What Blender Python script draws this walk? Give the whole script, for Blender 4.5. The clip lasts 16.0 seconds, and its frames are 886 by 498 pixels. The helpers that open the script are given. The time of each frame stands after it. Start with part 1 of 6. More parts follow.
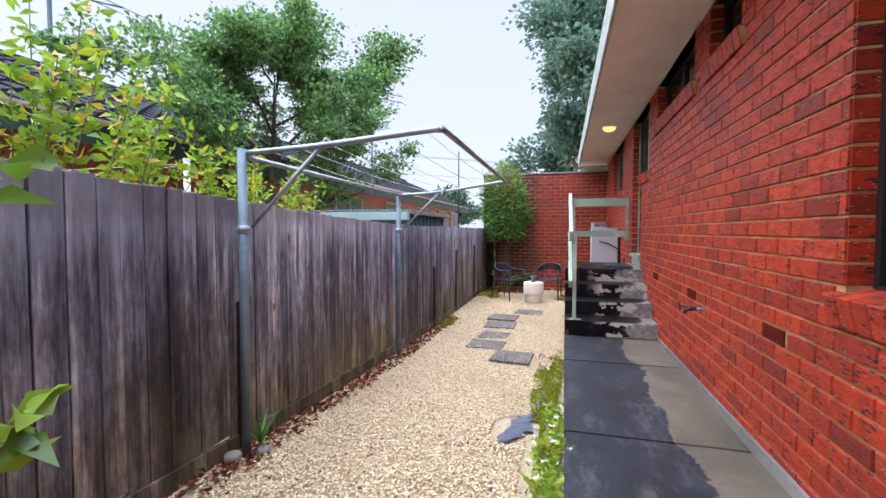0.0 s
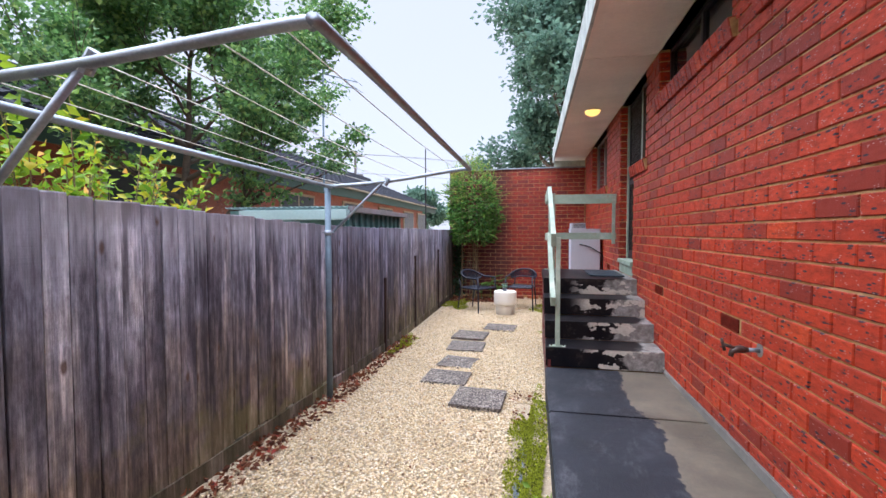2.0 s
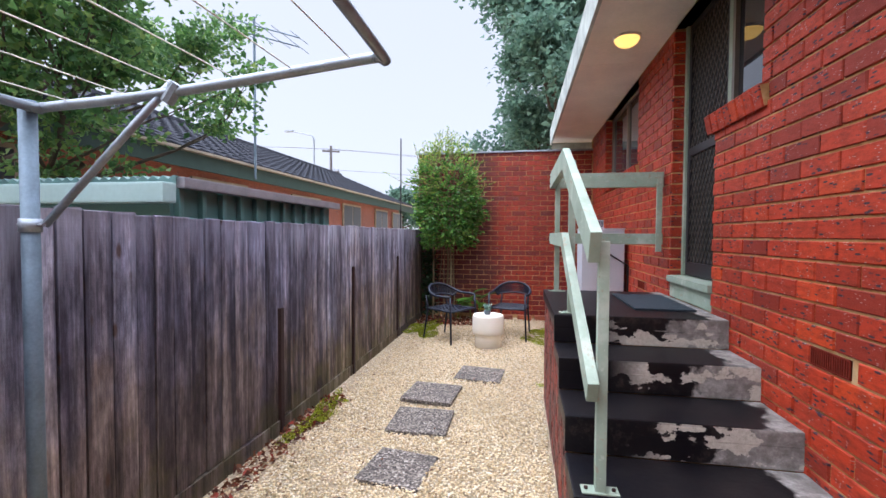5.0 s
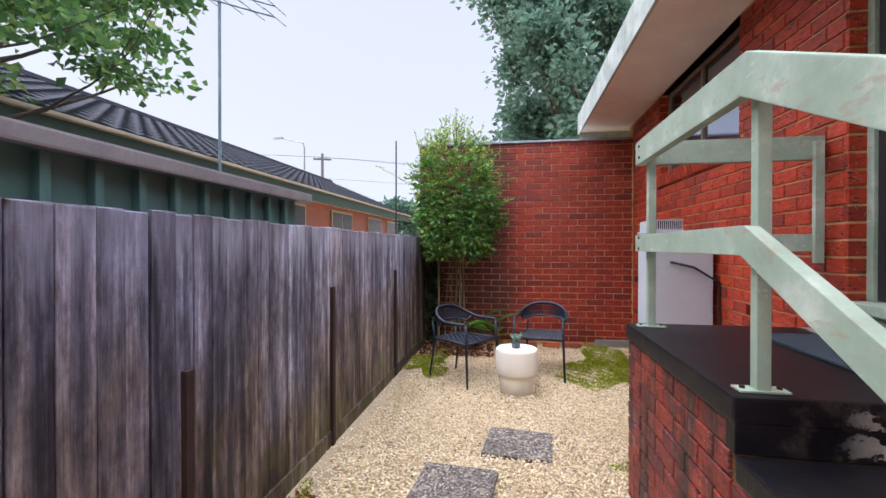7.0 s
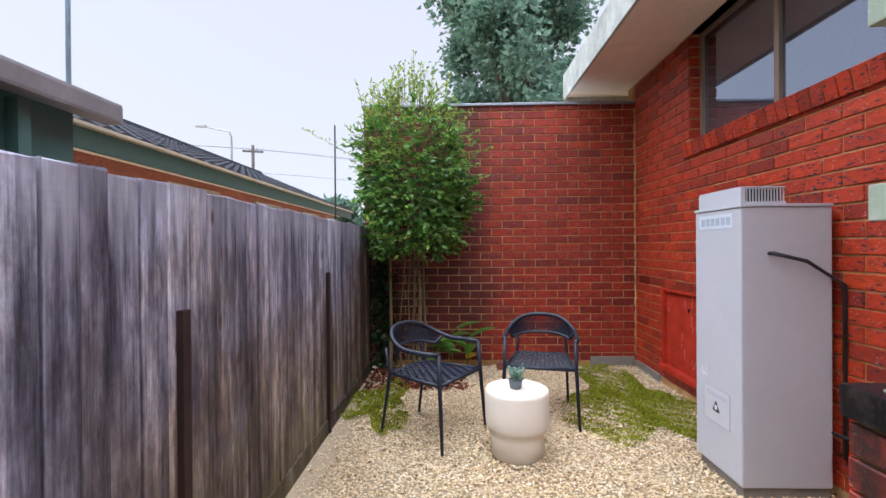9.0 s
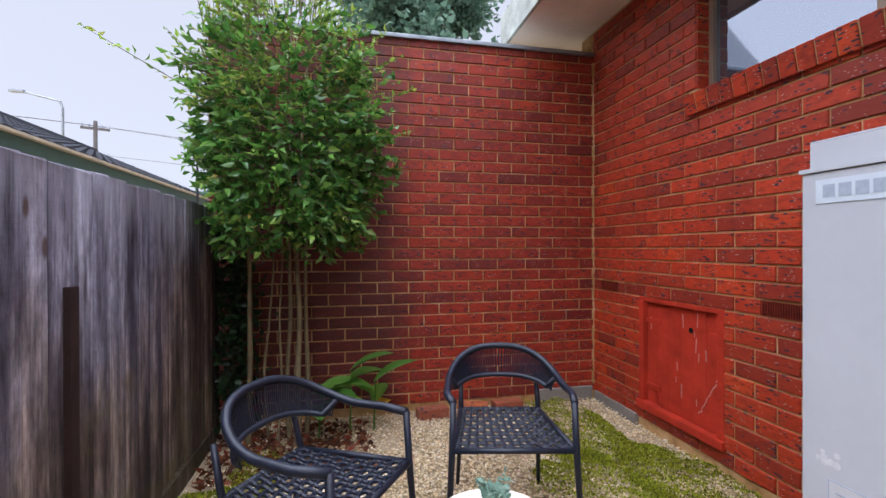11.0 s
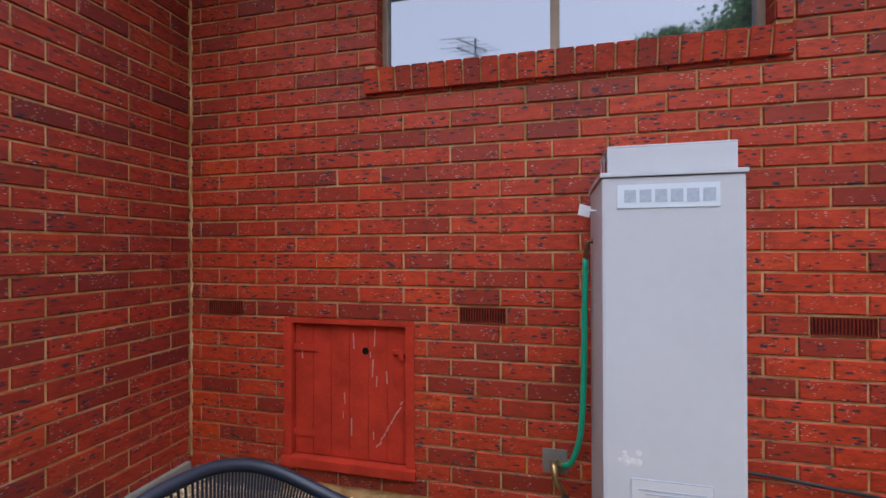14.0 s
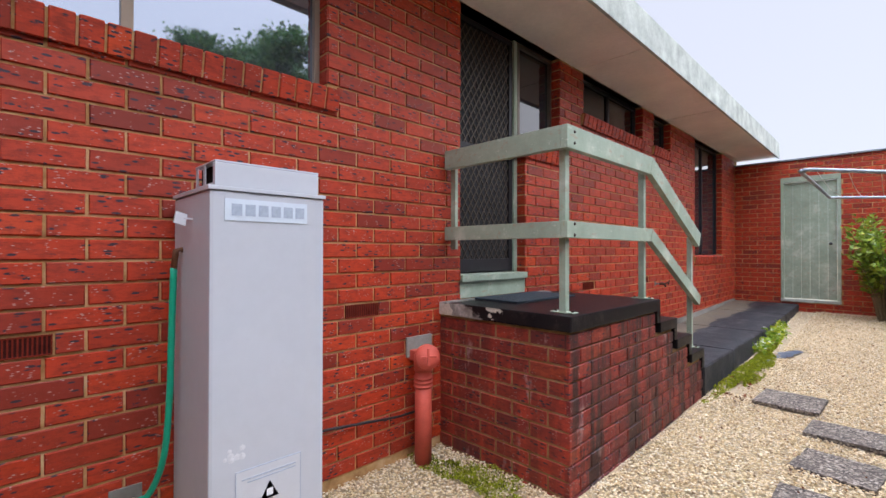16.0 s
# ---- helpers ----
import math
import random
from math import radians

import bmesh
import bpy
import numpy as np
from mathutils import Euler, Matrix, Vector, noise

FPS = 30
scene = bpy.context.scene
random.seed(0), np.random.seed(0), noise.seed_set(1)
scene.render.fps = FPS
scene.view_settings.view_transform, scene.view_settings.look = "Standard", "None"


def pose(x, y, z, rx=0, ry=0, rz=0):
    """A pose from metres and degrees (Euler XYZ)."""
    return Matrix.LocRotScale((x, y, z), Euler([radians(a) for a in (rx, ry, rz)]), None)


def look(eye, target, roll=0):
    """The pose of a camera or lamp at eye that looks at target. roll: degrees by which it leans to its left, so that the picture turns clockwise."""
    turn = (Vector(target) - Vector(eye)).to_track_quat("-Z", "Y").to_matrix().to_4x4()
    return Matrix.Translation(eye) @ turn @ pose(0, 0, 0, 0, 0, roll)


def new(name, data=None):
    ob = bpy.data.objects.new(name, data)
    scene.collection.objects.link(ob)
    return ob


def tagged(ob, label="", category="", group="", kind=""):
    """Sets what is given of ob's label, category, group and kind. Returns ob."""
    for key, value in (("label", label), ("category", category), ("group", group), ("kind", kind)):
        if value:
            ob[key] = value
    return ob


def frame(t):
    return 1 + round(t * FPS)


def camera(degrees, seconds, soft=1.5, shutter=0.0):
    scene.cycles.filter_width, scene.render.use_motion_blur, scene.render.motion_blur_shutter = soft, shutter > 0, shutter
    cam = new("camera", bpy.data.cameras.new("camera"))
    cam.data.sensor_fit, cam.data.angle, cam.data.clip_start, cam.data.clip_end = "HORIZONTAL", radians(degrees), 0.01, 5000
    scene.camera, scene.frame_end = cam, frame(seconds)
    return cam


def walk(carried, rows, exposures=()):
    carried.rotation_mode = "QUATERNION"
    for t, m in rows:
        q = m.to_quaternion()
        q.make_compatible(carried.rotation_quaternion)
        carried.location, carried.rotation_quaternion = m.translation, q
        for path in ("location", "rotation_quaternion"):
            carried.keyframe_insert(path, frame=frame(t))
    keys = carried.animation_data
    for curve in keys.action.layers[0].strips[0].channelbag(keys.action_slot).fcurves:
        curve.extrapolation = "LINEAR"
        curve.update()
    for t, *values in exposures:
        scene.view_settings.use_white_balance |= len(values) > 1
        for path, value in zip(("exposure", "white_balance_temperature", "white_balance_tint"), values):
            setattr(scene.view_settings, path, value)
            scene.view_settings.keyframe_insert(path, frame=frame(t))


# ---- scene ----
cam = camera(90.5, 16.0)
PATH = [
    (0, (0.005, 0.398, 1.43), (-0.526, 2.324, 1.347), 0.1),
    (0.5, (-0.013, 0.626, 1.434), (-0.518, 2.56, 1.353), -0.0),
    (1, (-0.046, 0.911, 1.445), (-0.517, 2.853, 1.364), -0.2),
    (1.5, (-0.073, 1.211, 1.447), (-0.506, 3.162, 1.361), -0.1),
    (2, (-0.084, 1.588, 1.439), (-0.49, 3.545, 1.363), -0.1),
    (2.5, (-0.088, 1.962, 1.425), (-0.476, 3.922, 1.353), -0.1),
    (3, (-0.071, 2.365, 1.397), (-0.444, 4.329, 1.333), 0.1),
    (3.5, (-0.091, 2.745, 1.402), (-0.445, 4.713, 1.333), 0.3),
    (4, (-0.123, 3.152, 1.406), (-0.471, 5.12, 1.34), 0.5),
    (4.2, (-0.144, 3.303, 1.415), (-0.484, 5.273, 1.346), 0.6),
    (6.3, (-0.39, 4.686, 1.404), (-0.751, 6.653, 1.373), -0.2),
    (6.5, (-0.477, 4.831, 1.39), (-0.821, 6.801, 1.37), -0.3),
    (7, (-0.612, 5.196, 1.369), (-0.932, 7.17, 1.356), -0.0),
    (7.5, (-0.72, 5.554, 1.347), (-0.981, 7.537, 1.337), -0.1),
    (8, (-0.833, 5.919, 1.321), (-1.018, 7.91, 1.31), -0.0),
    (10.3, (-1.011, 7.684, 1.235), (-0.829, 9.676, 1.226), -0.2),
    (10.5, (-1.019, 7.829, 1.227), (-0.775, 9.814, 1.221), 0.1),
    (11, (-1.024, 8.204, 1.23), (-0.606, 10.16, 1.225), -0.1),
    (11.5, (-1.047, 8.499, 1.229), (-0.42, 10.398, 1.222), -0.2),
    (12, (-1.093, 8.798, 1.22), (-0.193, 10.584, 1.215), -0.1),
    (12.5, (-1.097, 9.037, 1.204), (0.078, 10.656, 1.201), -0.3),
    (13, (-1.071, 9.273, 1.204), (0.413, 10.613, 1.201), -0.2),
    (13.5, (-1.066, 9.447, 1.224), (0.665, 10.45, 1.224), -0.2),
    (14, (-1.072, 9.592, 1.234), (0.87, 10.07, 1.242), -0.2),
    (14.5, (-1.048, 9.66, 1.243), (0.952, 9.635, 1.245), -0.2),
    (15, (-1.056, 9.723, 1.252), (0.864, 9.162, 1.257), -0.0),
    (15.5, (-1.098, 9.799, 1.274), (0.628, 8.788, 1.272), 0.2),
    (16, (-1.133, 9.906, 1.264), (0.295, 8.506, 1.277), 0.1),
]
walk(cam, [(t, look(eye, target, roll)) for t, eye, target, roll in PATH], ((0.0, 1.05, 5700, 15), (4.0, 1.05, 5700, 15), (6.0, 1.0, 5880, 15), (8.0, 0.97, 5970, 15), (10.5, 0.90, 5950, 15), (12.0, 0.66, 5800, 15), (13.0, 0.64, 5800, 15), (14.5, 0.68, 5900, 15), (15.0, 0.70, 5900, 15), (15.5, 0.84, 5950, 15), (16.0, 0.90, 6000, 15)))

# ---- world and light: flat overcast sky with a broad weak sun ----
SUN_EL, SUN_AZ = 38.0, 246.0
world = bpy.data.worlds.new("overcast")
scene.world = world
world.use_nodes = True
wn, wl = world.node_tree.nodes, world.node_tree.links
wn.clear()
w_out = wn.new("ShaderNodeOutputWorld")
w_bg = wn.new("ShaderNodeBackground")
w_sky = wn.new("ShaderNodeTexSky")
w_sky.sky_type = "NISHITA"
w_sky.sun_disc = False
w_sky.sun_elevation = radians(SUN_EL)
w_sky.sun_rotation = radians(SUN_AZ)
w_hsv = wn.new("ShaderNodeHueSaturation")
w_hsv.inputs["Saturation"].default_value = 0.35
w_mix = wn.new("ShaderNodeMixRGB")
w_mix.inputs["Fac"].default_value = 0.85
w_mix.inputs["Color2"].default_value = (3.70, 3.80, 4.08, 1)
wl.new(w_sky.outputs["Color"], w_hsv.inputs["Color"])
wl.new(w_hsv.outputs["Color"], w_mix.inputs["Color1"])
# an overcast sky is about three times as bright overhead as at the horizon
w_co = wn.new("ShaderNodeTexCoord")
w_sep = wn.new("ShaderNodeSeparateXYZ")
w_up = wn.new("ShaderNodeMapRange")
w_up.inputs["From Min"].default_value, w_up.inputs["From Max"].default_value = 0.52, 0.90
w_up.inputs["To Min"].default_value, w_up.inputs["To Max"].default_value = 1.0, 6.7
w_mul = wn.new("ShaderNodeMixRGB")
w_mul.blend_type = "MULTIPLY"
w_mul.inputs["Fac"].default_value = 1.0
wl.new(w_co.outputs["Generated"], w_sep.inputs[0])
wl.new(w_sep.outputs["Z"], w_up.inputs["Value"])
wl.new(w_mix.outputs["Color"], w_mul.inputs["Color1"])
wl.new(w_up.outputs["Result"], w_mul.inputs["Color2"])
wl.new(w_mul.outputs["Color"], w_bg.inputs["Color"])
w_bg.inputs["Strength"].default_value = 0.12
wl.new(w_bg.outputs["Background"], w_out.inputs["Surface"])

sun_data = bpy.data.lights.new("sun", "SUN")
sun_data.energy = 1.75
sun_data.angle = radians(120)
sun_data.color = (1.0, 0.97, 0.93)
sun = new("sun", sun_data)
sun.matrix_world = look((0, 0, 20), Vector((0, 0, 20)) - Vector((math.cos(radians(SUN_EL)) * math.sin(radians(SUN_AZ)), math.cos(radians(SUN_EL)) * math.cos(radians(SUN_AZ)), math.sin(radians(SUN_EL)))))


# ---- materials ----
class Mat:
    """A small node builder on one Principled shader."""

    def __init__(self, name, rough=0.7, metal=0.0, spec=0.4):
        self.m = bpy.data.materials.new(name)
        self.m.use_nodes = True
        self.n, self.l = self.m.node_tree.nodes, self.m.node_tree.links
        self.p = self.n["Principled BSDF"]
        self.p.inputs["Roughness"].default_value = rough
        self.p.inputs["Metallic"].default_value = metal
        self.p.inputs["Specular IOR Level"].default_value = spec
        self.co = self.n.new("ShaderNodeTexCoord").outputs["Object"]

    def geo(self):
        return self.n.new("ShaderNodeNewGeometry").outputs["Position"]

    def scaled(self, src, scale):
        mp = self.n.new("ShaderNodeMapping")
        mp.inputs["Scale"].default_value = scale
        self.l.new(src, mp.inputs["Vector"])
        return mp.outputs["Vector"]

    def noise(self, scale, detail=4, rough=0.6, src=None):
        t = self.n.new("ShaderNodeTexNoise")
        t.inputs["Scale"].default_value, t.inputs["Detail"].default_value, t.inputs["Roughness"].default_value = scale, detail, rough
        self.l.new(src if src is not None else self.co, t.inputs["Vector"])
        return t.outputs["Fac"]

    def voronoi(self, scale, src=None, out="Distance"):
        t = self.n.new("ShaderNodeTexVoronoi")
        t.inputs["Scale"].default_value = scale
        self.l.new(src if src is not None else self.co, t.inputs["Vector"])
        return t.outputs[out]

    def ramp(self, fac, stops):
        r = self.n.new("ShaderNodeValToRGB")
        e = r.color_ramp.elements
        while len(e) < len(stops):
            e.new(0.5)
        for k, (pos, col) in zip(e, stops):
            k.position = pos
            k.color = (*col, 1) if isinstance(col, tuple) else (col, col, col, 1)
        self.l.new(fac, r.inputs["Fac"])
        return r.outputs["Color"]

    def mix(self, fac, a, b, mode="MIX"):
        x = self.n.new("ShaderNodeMixRGB")
        x.blend_type = mode
        for sock, v in (("Fac", fac), ("Color1", a), ("Color2", b)):
            if isinstance(v, (int, float)):
                x.inputs[sock].default_value = v if sock == "Fac" else (v, v, v, 1)
            elif isinstance(v, tuple):
                x.inputs[sock].default_value = (*v, 1)
            else:
                self.l.new(v, x.inputs[sock])
        return x.outputs["Color"]

    def math(self, op, a, b=0.0):
        x = self.n.new("ShaderNodeMath")
        x.operation = op
        for i, v in enumerate((a, b)):
            if isinstance(v, (int, float)):
                x.inputs[i].default_value = v
            else:
                self.l.new(v, x.inputs[i])
        return x.outputs[0]

    def rand(self):
        o = self.n.new("ShaderNodeObjectInfo").outputs["Random"]
        i = self.n.new("ShaderNodeNewGeometry").outputs["Random Per Island"]
        return self.math("FRACT", self.math("ADD", o, i))

    def color(self, src):
        if isinstance(src, tuple):
            self.p.inputs["Base Color"].default_value = (*src, 1)
        else:
            self.l.new(src, self.p.inputs["Base Color"])
        return self

    def rough(self, src):
        self.l.new(src, self.p.inputs["Roughness"])
        return self

    def bump(self, height, strength=0.3, dist=0.01):
        b = self.n.new("ShaderNodeBump")
        b.inputs["Strength"].default_value, b.inputs["Distance"].default_value = strength, dist
        self.l.new(height, b.inputs["Height"])
        self.l.new(b.outputs["Normal"], self.p.inputs["Normal"])
        return self


def plain(name, col, rough=0.6, metal=0.0, var=0.25, scale=6.0, bump=0.1, spec=0.4):
    """A surface of one colour with worn patches at two scales."""
    m = Mat(name, rough, metal, spec)
    g = m.geo()
    a = m.noise(scale, 4, 0.6, g)
    b = m.noise(scale * 14, 3, 0.6, g)
    f = m.math("ADD", m.math("MULTIPLY", a, 0.7), m.math("MULTIPLY", b, 0.3))
    dark = tuple(c * (1 - var) for c in col)
    lite = tuple(min(1, c * (1 + var * 0.6)) for c in col)
    m.color(m.ramp(f, ((0.3, dark), (0.7, lite))))
    if bump:
        m.bump(b, bump, 0.004)
    return m.m


def brick_material(name, base, dirt, damp_shade=None):
    """Pressed red brick: every brick has its own tone, with burnt blue-black dashes and pale flecks."""
    m = Mat(name, 0.6, 0.0, 0.38)
    g = m.geo()
    r = m.rand()
    tone = m.ramp(r, ((0.0, (base[0] * 0.45, base[1] * 0.50, base[2] * 1.0)), (0.16, (base[0] * 0.68, base[1] * 0.72, base[2] * 1.0)), (0.42, (base[0] * 0.92, base[1] * 0.92, base[2])), (0.72, base), (0.92, (base[0] * 1.04, base[1] * 1.10, base[2])), (1.0, (base[0] * 1.18, base[1] * 1.50, base[2]))))
    n1 = m.noise(13, 7, 0.75, m.scaled(g, (1, 1, 3.2)))
    c = m.mix(m.math("MULTIPLY", m.ramp(n1, ((0.45, 0.0), (0.62, 1.0))), 0.8), tone, (base[0] * 0.46, base[1] * 0.55, base[2] * 1.0))
    # dashes of slag, thick on some bricks and missing on others
    v = m.voronoi(1.0, m.scaled(g, (18, 18, 58)))
    spots = m.ramp(v, ((0.24, 1.0), (0.32, 0.0)))
    gate = m.ramp(m.noise(9, 4, 0.65, g), ((0.47, 0.0), (0.51, 1.0)))
    c = m.mix(m.math("MULTIPLY", spots, gate), c, (0.032, 0.020, 0.036))
    v2 = m.voronoi(1.0, m.scaled(g, (40, 40, 130)))
    flecks = m.ramp(v2, ((0.19, 1.0), (0.26, 0.0)))
    gate2 = m.ramp(m.noise(17, 3, 0.6, g), ((0.52, 0.0), (0.56, 0.85)))
    c = m.mix(m.math("MULTIPLY", flecks, gate2), c, (0.46, 0.33, 0.31))
    big = m.ramp(m.noise(1.1, 5, 0.6, g), ((0.45, 0.0), (0.75, 1.0)))
    c = m.mix(m.math("MULTIPLY", big, dirt), c, (0.07, 0.018, 0.016))
    if dirt > 0.6:
        # black runs and white bloom down the face where water drips off the landing
        runs = m.noise(1.0, 5, 0.65, m.scaled(g, (7, 7, 0.9)))
        c = m.mix(m.ramp(runs, ((0.44, 0.0), (0.56, (dirt - 0.5) * 3.6))), c, (0.018, 0.011, 0.010))
        bloom = m.noise(1.0, 6, 0.7, m.scaled(g, (9, 9, 3.5)))
        c = m.mix(m.ramp(bloom, ((0.60, 0.0), (0.70, 0.5))), c, (0.50, 0.36, 0.34))
    if damp_shade is not None:
        # dark ragged-edged damp beside the shrub, with the shrub's shade painted in too
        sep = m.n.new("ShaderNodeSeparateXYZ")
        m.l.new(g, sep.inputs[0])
        wet = m.math("SUBTRACT", m.math("ADD", sep.outputs["X"], m.math("MULTIPLY", m.noise(2.4, 6, 0.65, g), 0.6)), damp_shade - 0.2)
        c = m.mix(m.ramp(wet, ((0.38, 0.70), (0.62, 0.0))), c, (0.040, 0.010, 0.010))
    m.color(c)
    m.rough(m.ramp(n1, ((0.3, 0.44), (0.7, 0.66))))
    m.bump(m.math("ADD", m.noise(120, 5, 0.7, g), m.math("MULTIPLY", n1, 0.8)), 0.4, 0.003)
    return m.m


BRICK = brick_material("red_brick", (0.47, 0.041, 0.009), 0.24)
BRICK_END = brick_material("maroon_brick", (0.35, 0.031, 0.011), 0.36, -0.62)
BRICK_WET = brick_material("damp_red_brick", (0.29, 0.034, 0.018), 0.75)
BRICK_REAR = brick_material("porch_brick", (0.38, 0.042, 0.019), 0.62)
BRICK_ORANGE = brick_material("orange_brick", (0.46, 0.12, 0.040), 0.2)


def mortar_material(name="tan_mortar", tone=1.0):
    m = Mat(name, 0.95, 0.0, 0.15)
    g = m.geo()
    low, mid, high = [tuple(v * tone for v in c) for c in ((0.22, 0.105, 0.040), (0.46, 0.275, 0.115), (0.64, 0.46, 0.26))]
    m.color(m.ramp(m.noise(5, 6, 0.7, g), ((0.3, low), (0.5, mid), (0.72, high))))
    m.bump(m.noise(150, 4, 0.7, g), 0.5, 0.004)
    return m.m


MORTAR = mortar_material()
DAMP_MORTAR = mortar_material("damp_dark_mortar", 0.5)


def wood_fence_material():
    """Grey paling timber: silvery near the head, darker brown and olive towards the foot, with black runs and knots."""
    m = Mat("weathered_paling", 0.8, 0.0, 0.3)
    r = m.rand()
    g = m.geo()
    off = m.n.new("ShaderNodeCombineXYZ")
    m.l.new(m.math("MULTIPLY", r, 37.0), off.inputs[0])
    m.l.new(m.math("MULTIPLY", r, 11.0), off.inputs[2])
    add = m.n.new("ShaderNodeVectorMath")
    add.operation = "ADD"
    m.l.new(g, add.inputs[0])
    m.l.new(off.outputs[0], add.inputs[1])
    own = add.outputs[0]
    s1 = m.noise(1.0, 5, 0.6, m.scaled(own, (12, 12, 0.85)))
    s2 = m.noise(1.0, 5, 0.7, m.scaled(own, (120, 120, 2.2)))
    s3 = m.noise(1.3, 5, 0.6, g)
    grey = m.ramp(s1, ((0.34, (0.045, 0.039, 0.052)), (0.44, (0.112, 0.108, 0.128)), (0.54, (0.215, 0.214, 0.246)), (0.64, (0.46, 0.46, 0.50))))
    brown = m.ramp(s1, ((0.34, (0.030, 0.021, 0.016)), (0.44, (0.082, 0.062, 0.047)), (0.54, (0.155, 0.122, 0.092)), (0.64, (0.30, 0.25, 0.19))))
    sep = m.n.new("ShaderNodeSeparateXYZ")
    m.l.new(g, sep.inputs[0])
    # mask that grows towards the ground: browner and darker lower down
    damp = m.math("SUBTRACT", m.math("ADD", m.math("MULTIPLY", s3, 0.8), m.math("MULTIPLY", s1, 0.5)), m.math("MULTIPLY", sep.outputs["Z"], 0.22))
    c = m.mix(m.ramp(damp, ((0.33, 0.0), (0.55, 1.0))), grey, brown)
    c = m.mix(0.55, c, m.ramp(s2, ((0.36, 0.40), (0.60, 1.15))), "MULTIPLY")
    c = m.mix(1.0, c, m.ramp(m.noise(1.0, 4, 0.6, m.scaled(g, (4.5, 4.5, 1.6))), ((0.32, (0.50, 0.46, 0.50)), (0.50, (1.0, 1.0, 1.0)), (0.66, (1.5, 1.5, 1.56)))), "MULTIPLY")
    mottle = m.noise(1.0, 7, 0.72, m.scaled(own, (30, 30, 9)))
    c = m.mix(1.0, c, m.ramp(mottle, ((0.36, (0.62, 0.59, 0.61)), (0.50, (1.0, 1.0, 1.0)), (0.64, (1.45, 1.43, 1.46)))), "MULTIPLY")
    # dark tannin runs from the head of single boards, ragged below
    run = m.noise(1.0, 5, 0.62, m.scaled(own, (11, 11, 0.8)))
    c = m.mix(m.ramp(run, ((0.60, 0.0), (0.66, 0.70))), c, (0.034, 0.027, 0.032))
    # a rough brown weathered band under the saw cut at the head
    silver = m.math("ADD", sep.outputs["Z"], m.math("MULTIPLY", m.noise(1.0, 4, 0.6, m.scaled(own, (26, 26, 1.6))), 0.8))
    c = m.mix(m.ramp(m.math("SUBTRACT", silver, 1.0), ((0.64, 0.0), (0.88, 0.50))), c, (0.40, 0.40, 0.44))
    head = m.math("ADD", sep.outputs["Z"], m.math("MULTIPLY", m.noise(1.0, 4, 0.6, m.scaled(own, (30, 30, 4))), 0.22))
    wet = m.ramp(m.noise(0.55, 3, 0.5, g), ((0.40, 0.0), (0.60, 1.0)))
    c = m.mix(m.math("MULTIPLY", wet, 0.38), c, m.mix(1.0, c, (0.38, 0.36, 0.42), "MULTIPLY"))
    c = m.mix(m.math("MULTIPLY", m.ramp(m.math("SUBTRACT", head, 1.0), ((0.56, 0.0), (0.62, 0.6))), m.ramp(s3, ((0.4, 0.2), (0.6, 1.0)))), c, (0.085, 0.066, 0.058))
    moss = m.math("SUBTRACT", m.noise(3.5, 5, 0.6, g), m.math("MULTIPLY", sep.outputs["Z"], 0.45))
    c = m.mix(m.ramp(moss, ((0.32, 0.0), (0.46, 0.45))), c, (0.115, 0.105, 0.030))
    tint = m.ramp(r, ((0.0, (0.55, 0.53, 0.58)), (0.22, (0.80, 0.76, 0.78)), (0.6, (0.98, 0.97, 1.00)), (1.0, (1.22, 1.20, 1.20))))
    c = m.mix(1.0, c, tint, "MULTIPLY")
    kn = m.voronoi(1.0, m.scaled(own, (8, 8, 3.0)))
    kg = m.ramp(m.noise(2.1, 2, 0.5, own), ((0.50, 0.0), (0.54, 1.0)))
    c = m.mix(m.math("MULTIPLY", m.ramp(kn, ((0.07, 0.85), (0.13, 0.0))), kg), c, (0.060, 0.028, 0.014))
    # lighter and darker stretches along the fence
    along = m.math("MULTIPLY", m.math("ADD", sep.outputs["Y"], m.math("MULTIPLY", m.noise(0.8, 4, 0.6, g), 1.6)), 0.08)
    c = m.mix(1.0, c, m.ramp(along, ((0.22, (0.74, 0.72, 0.74)), (0.33, (1.22, 1.17, 1.13)), (0.45, (1.30, 1.27, 1.27)), (0.51, (0.76, 0.74, 0.82)), (0.58, (0.66, 0.64, 0.74)), (0.68, (1.12, 1.12, 1.18)))), "MULTIPLY")
    m.color(c)
    saw = m.noise(1.0, 2, 0.5, m.scaled(own, (4, 4, 95)))
    m.bump(m.math("ADD", m.math("ADD", s2, m.math("MULTIPLY", saw, 0.5)), m.math("MULTIPLY", s1, 0.6)), 0.6, 0.005)
    return m.m


PALING = wood_fence_material()


def concrete_material(name, dark, mid, lite, wet):
    m = Mat(name, 0.6, 0.0, 0.5)
    g = m.geo()
    a = m.noise(1.3, 7, 0.65, g)
    b = m.noise(45, 4, 0.7, g)
    c = m.ramp(a, ((0.3, dark), (0.52, mid), (0.72, lite)))
    c = m.mix(0.35, c, m.ramp(b, ((0.25, 0.3), (0.75, 1.0))), "MULTIPLY")
    m.color(c)
    m.rough(m.ramp(a, ((0.35, wet), (0.7, 0.85))))
    m.bump(b, 0.25, 0.003)
    return m.m


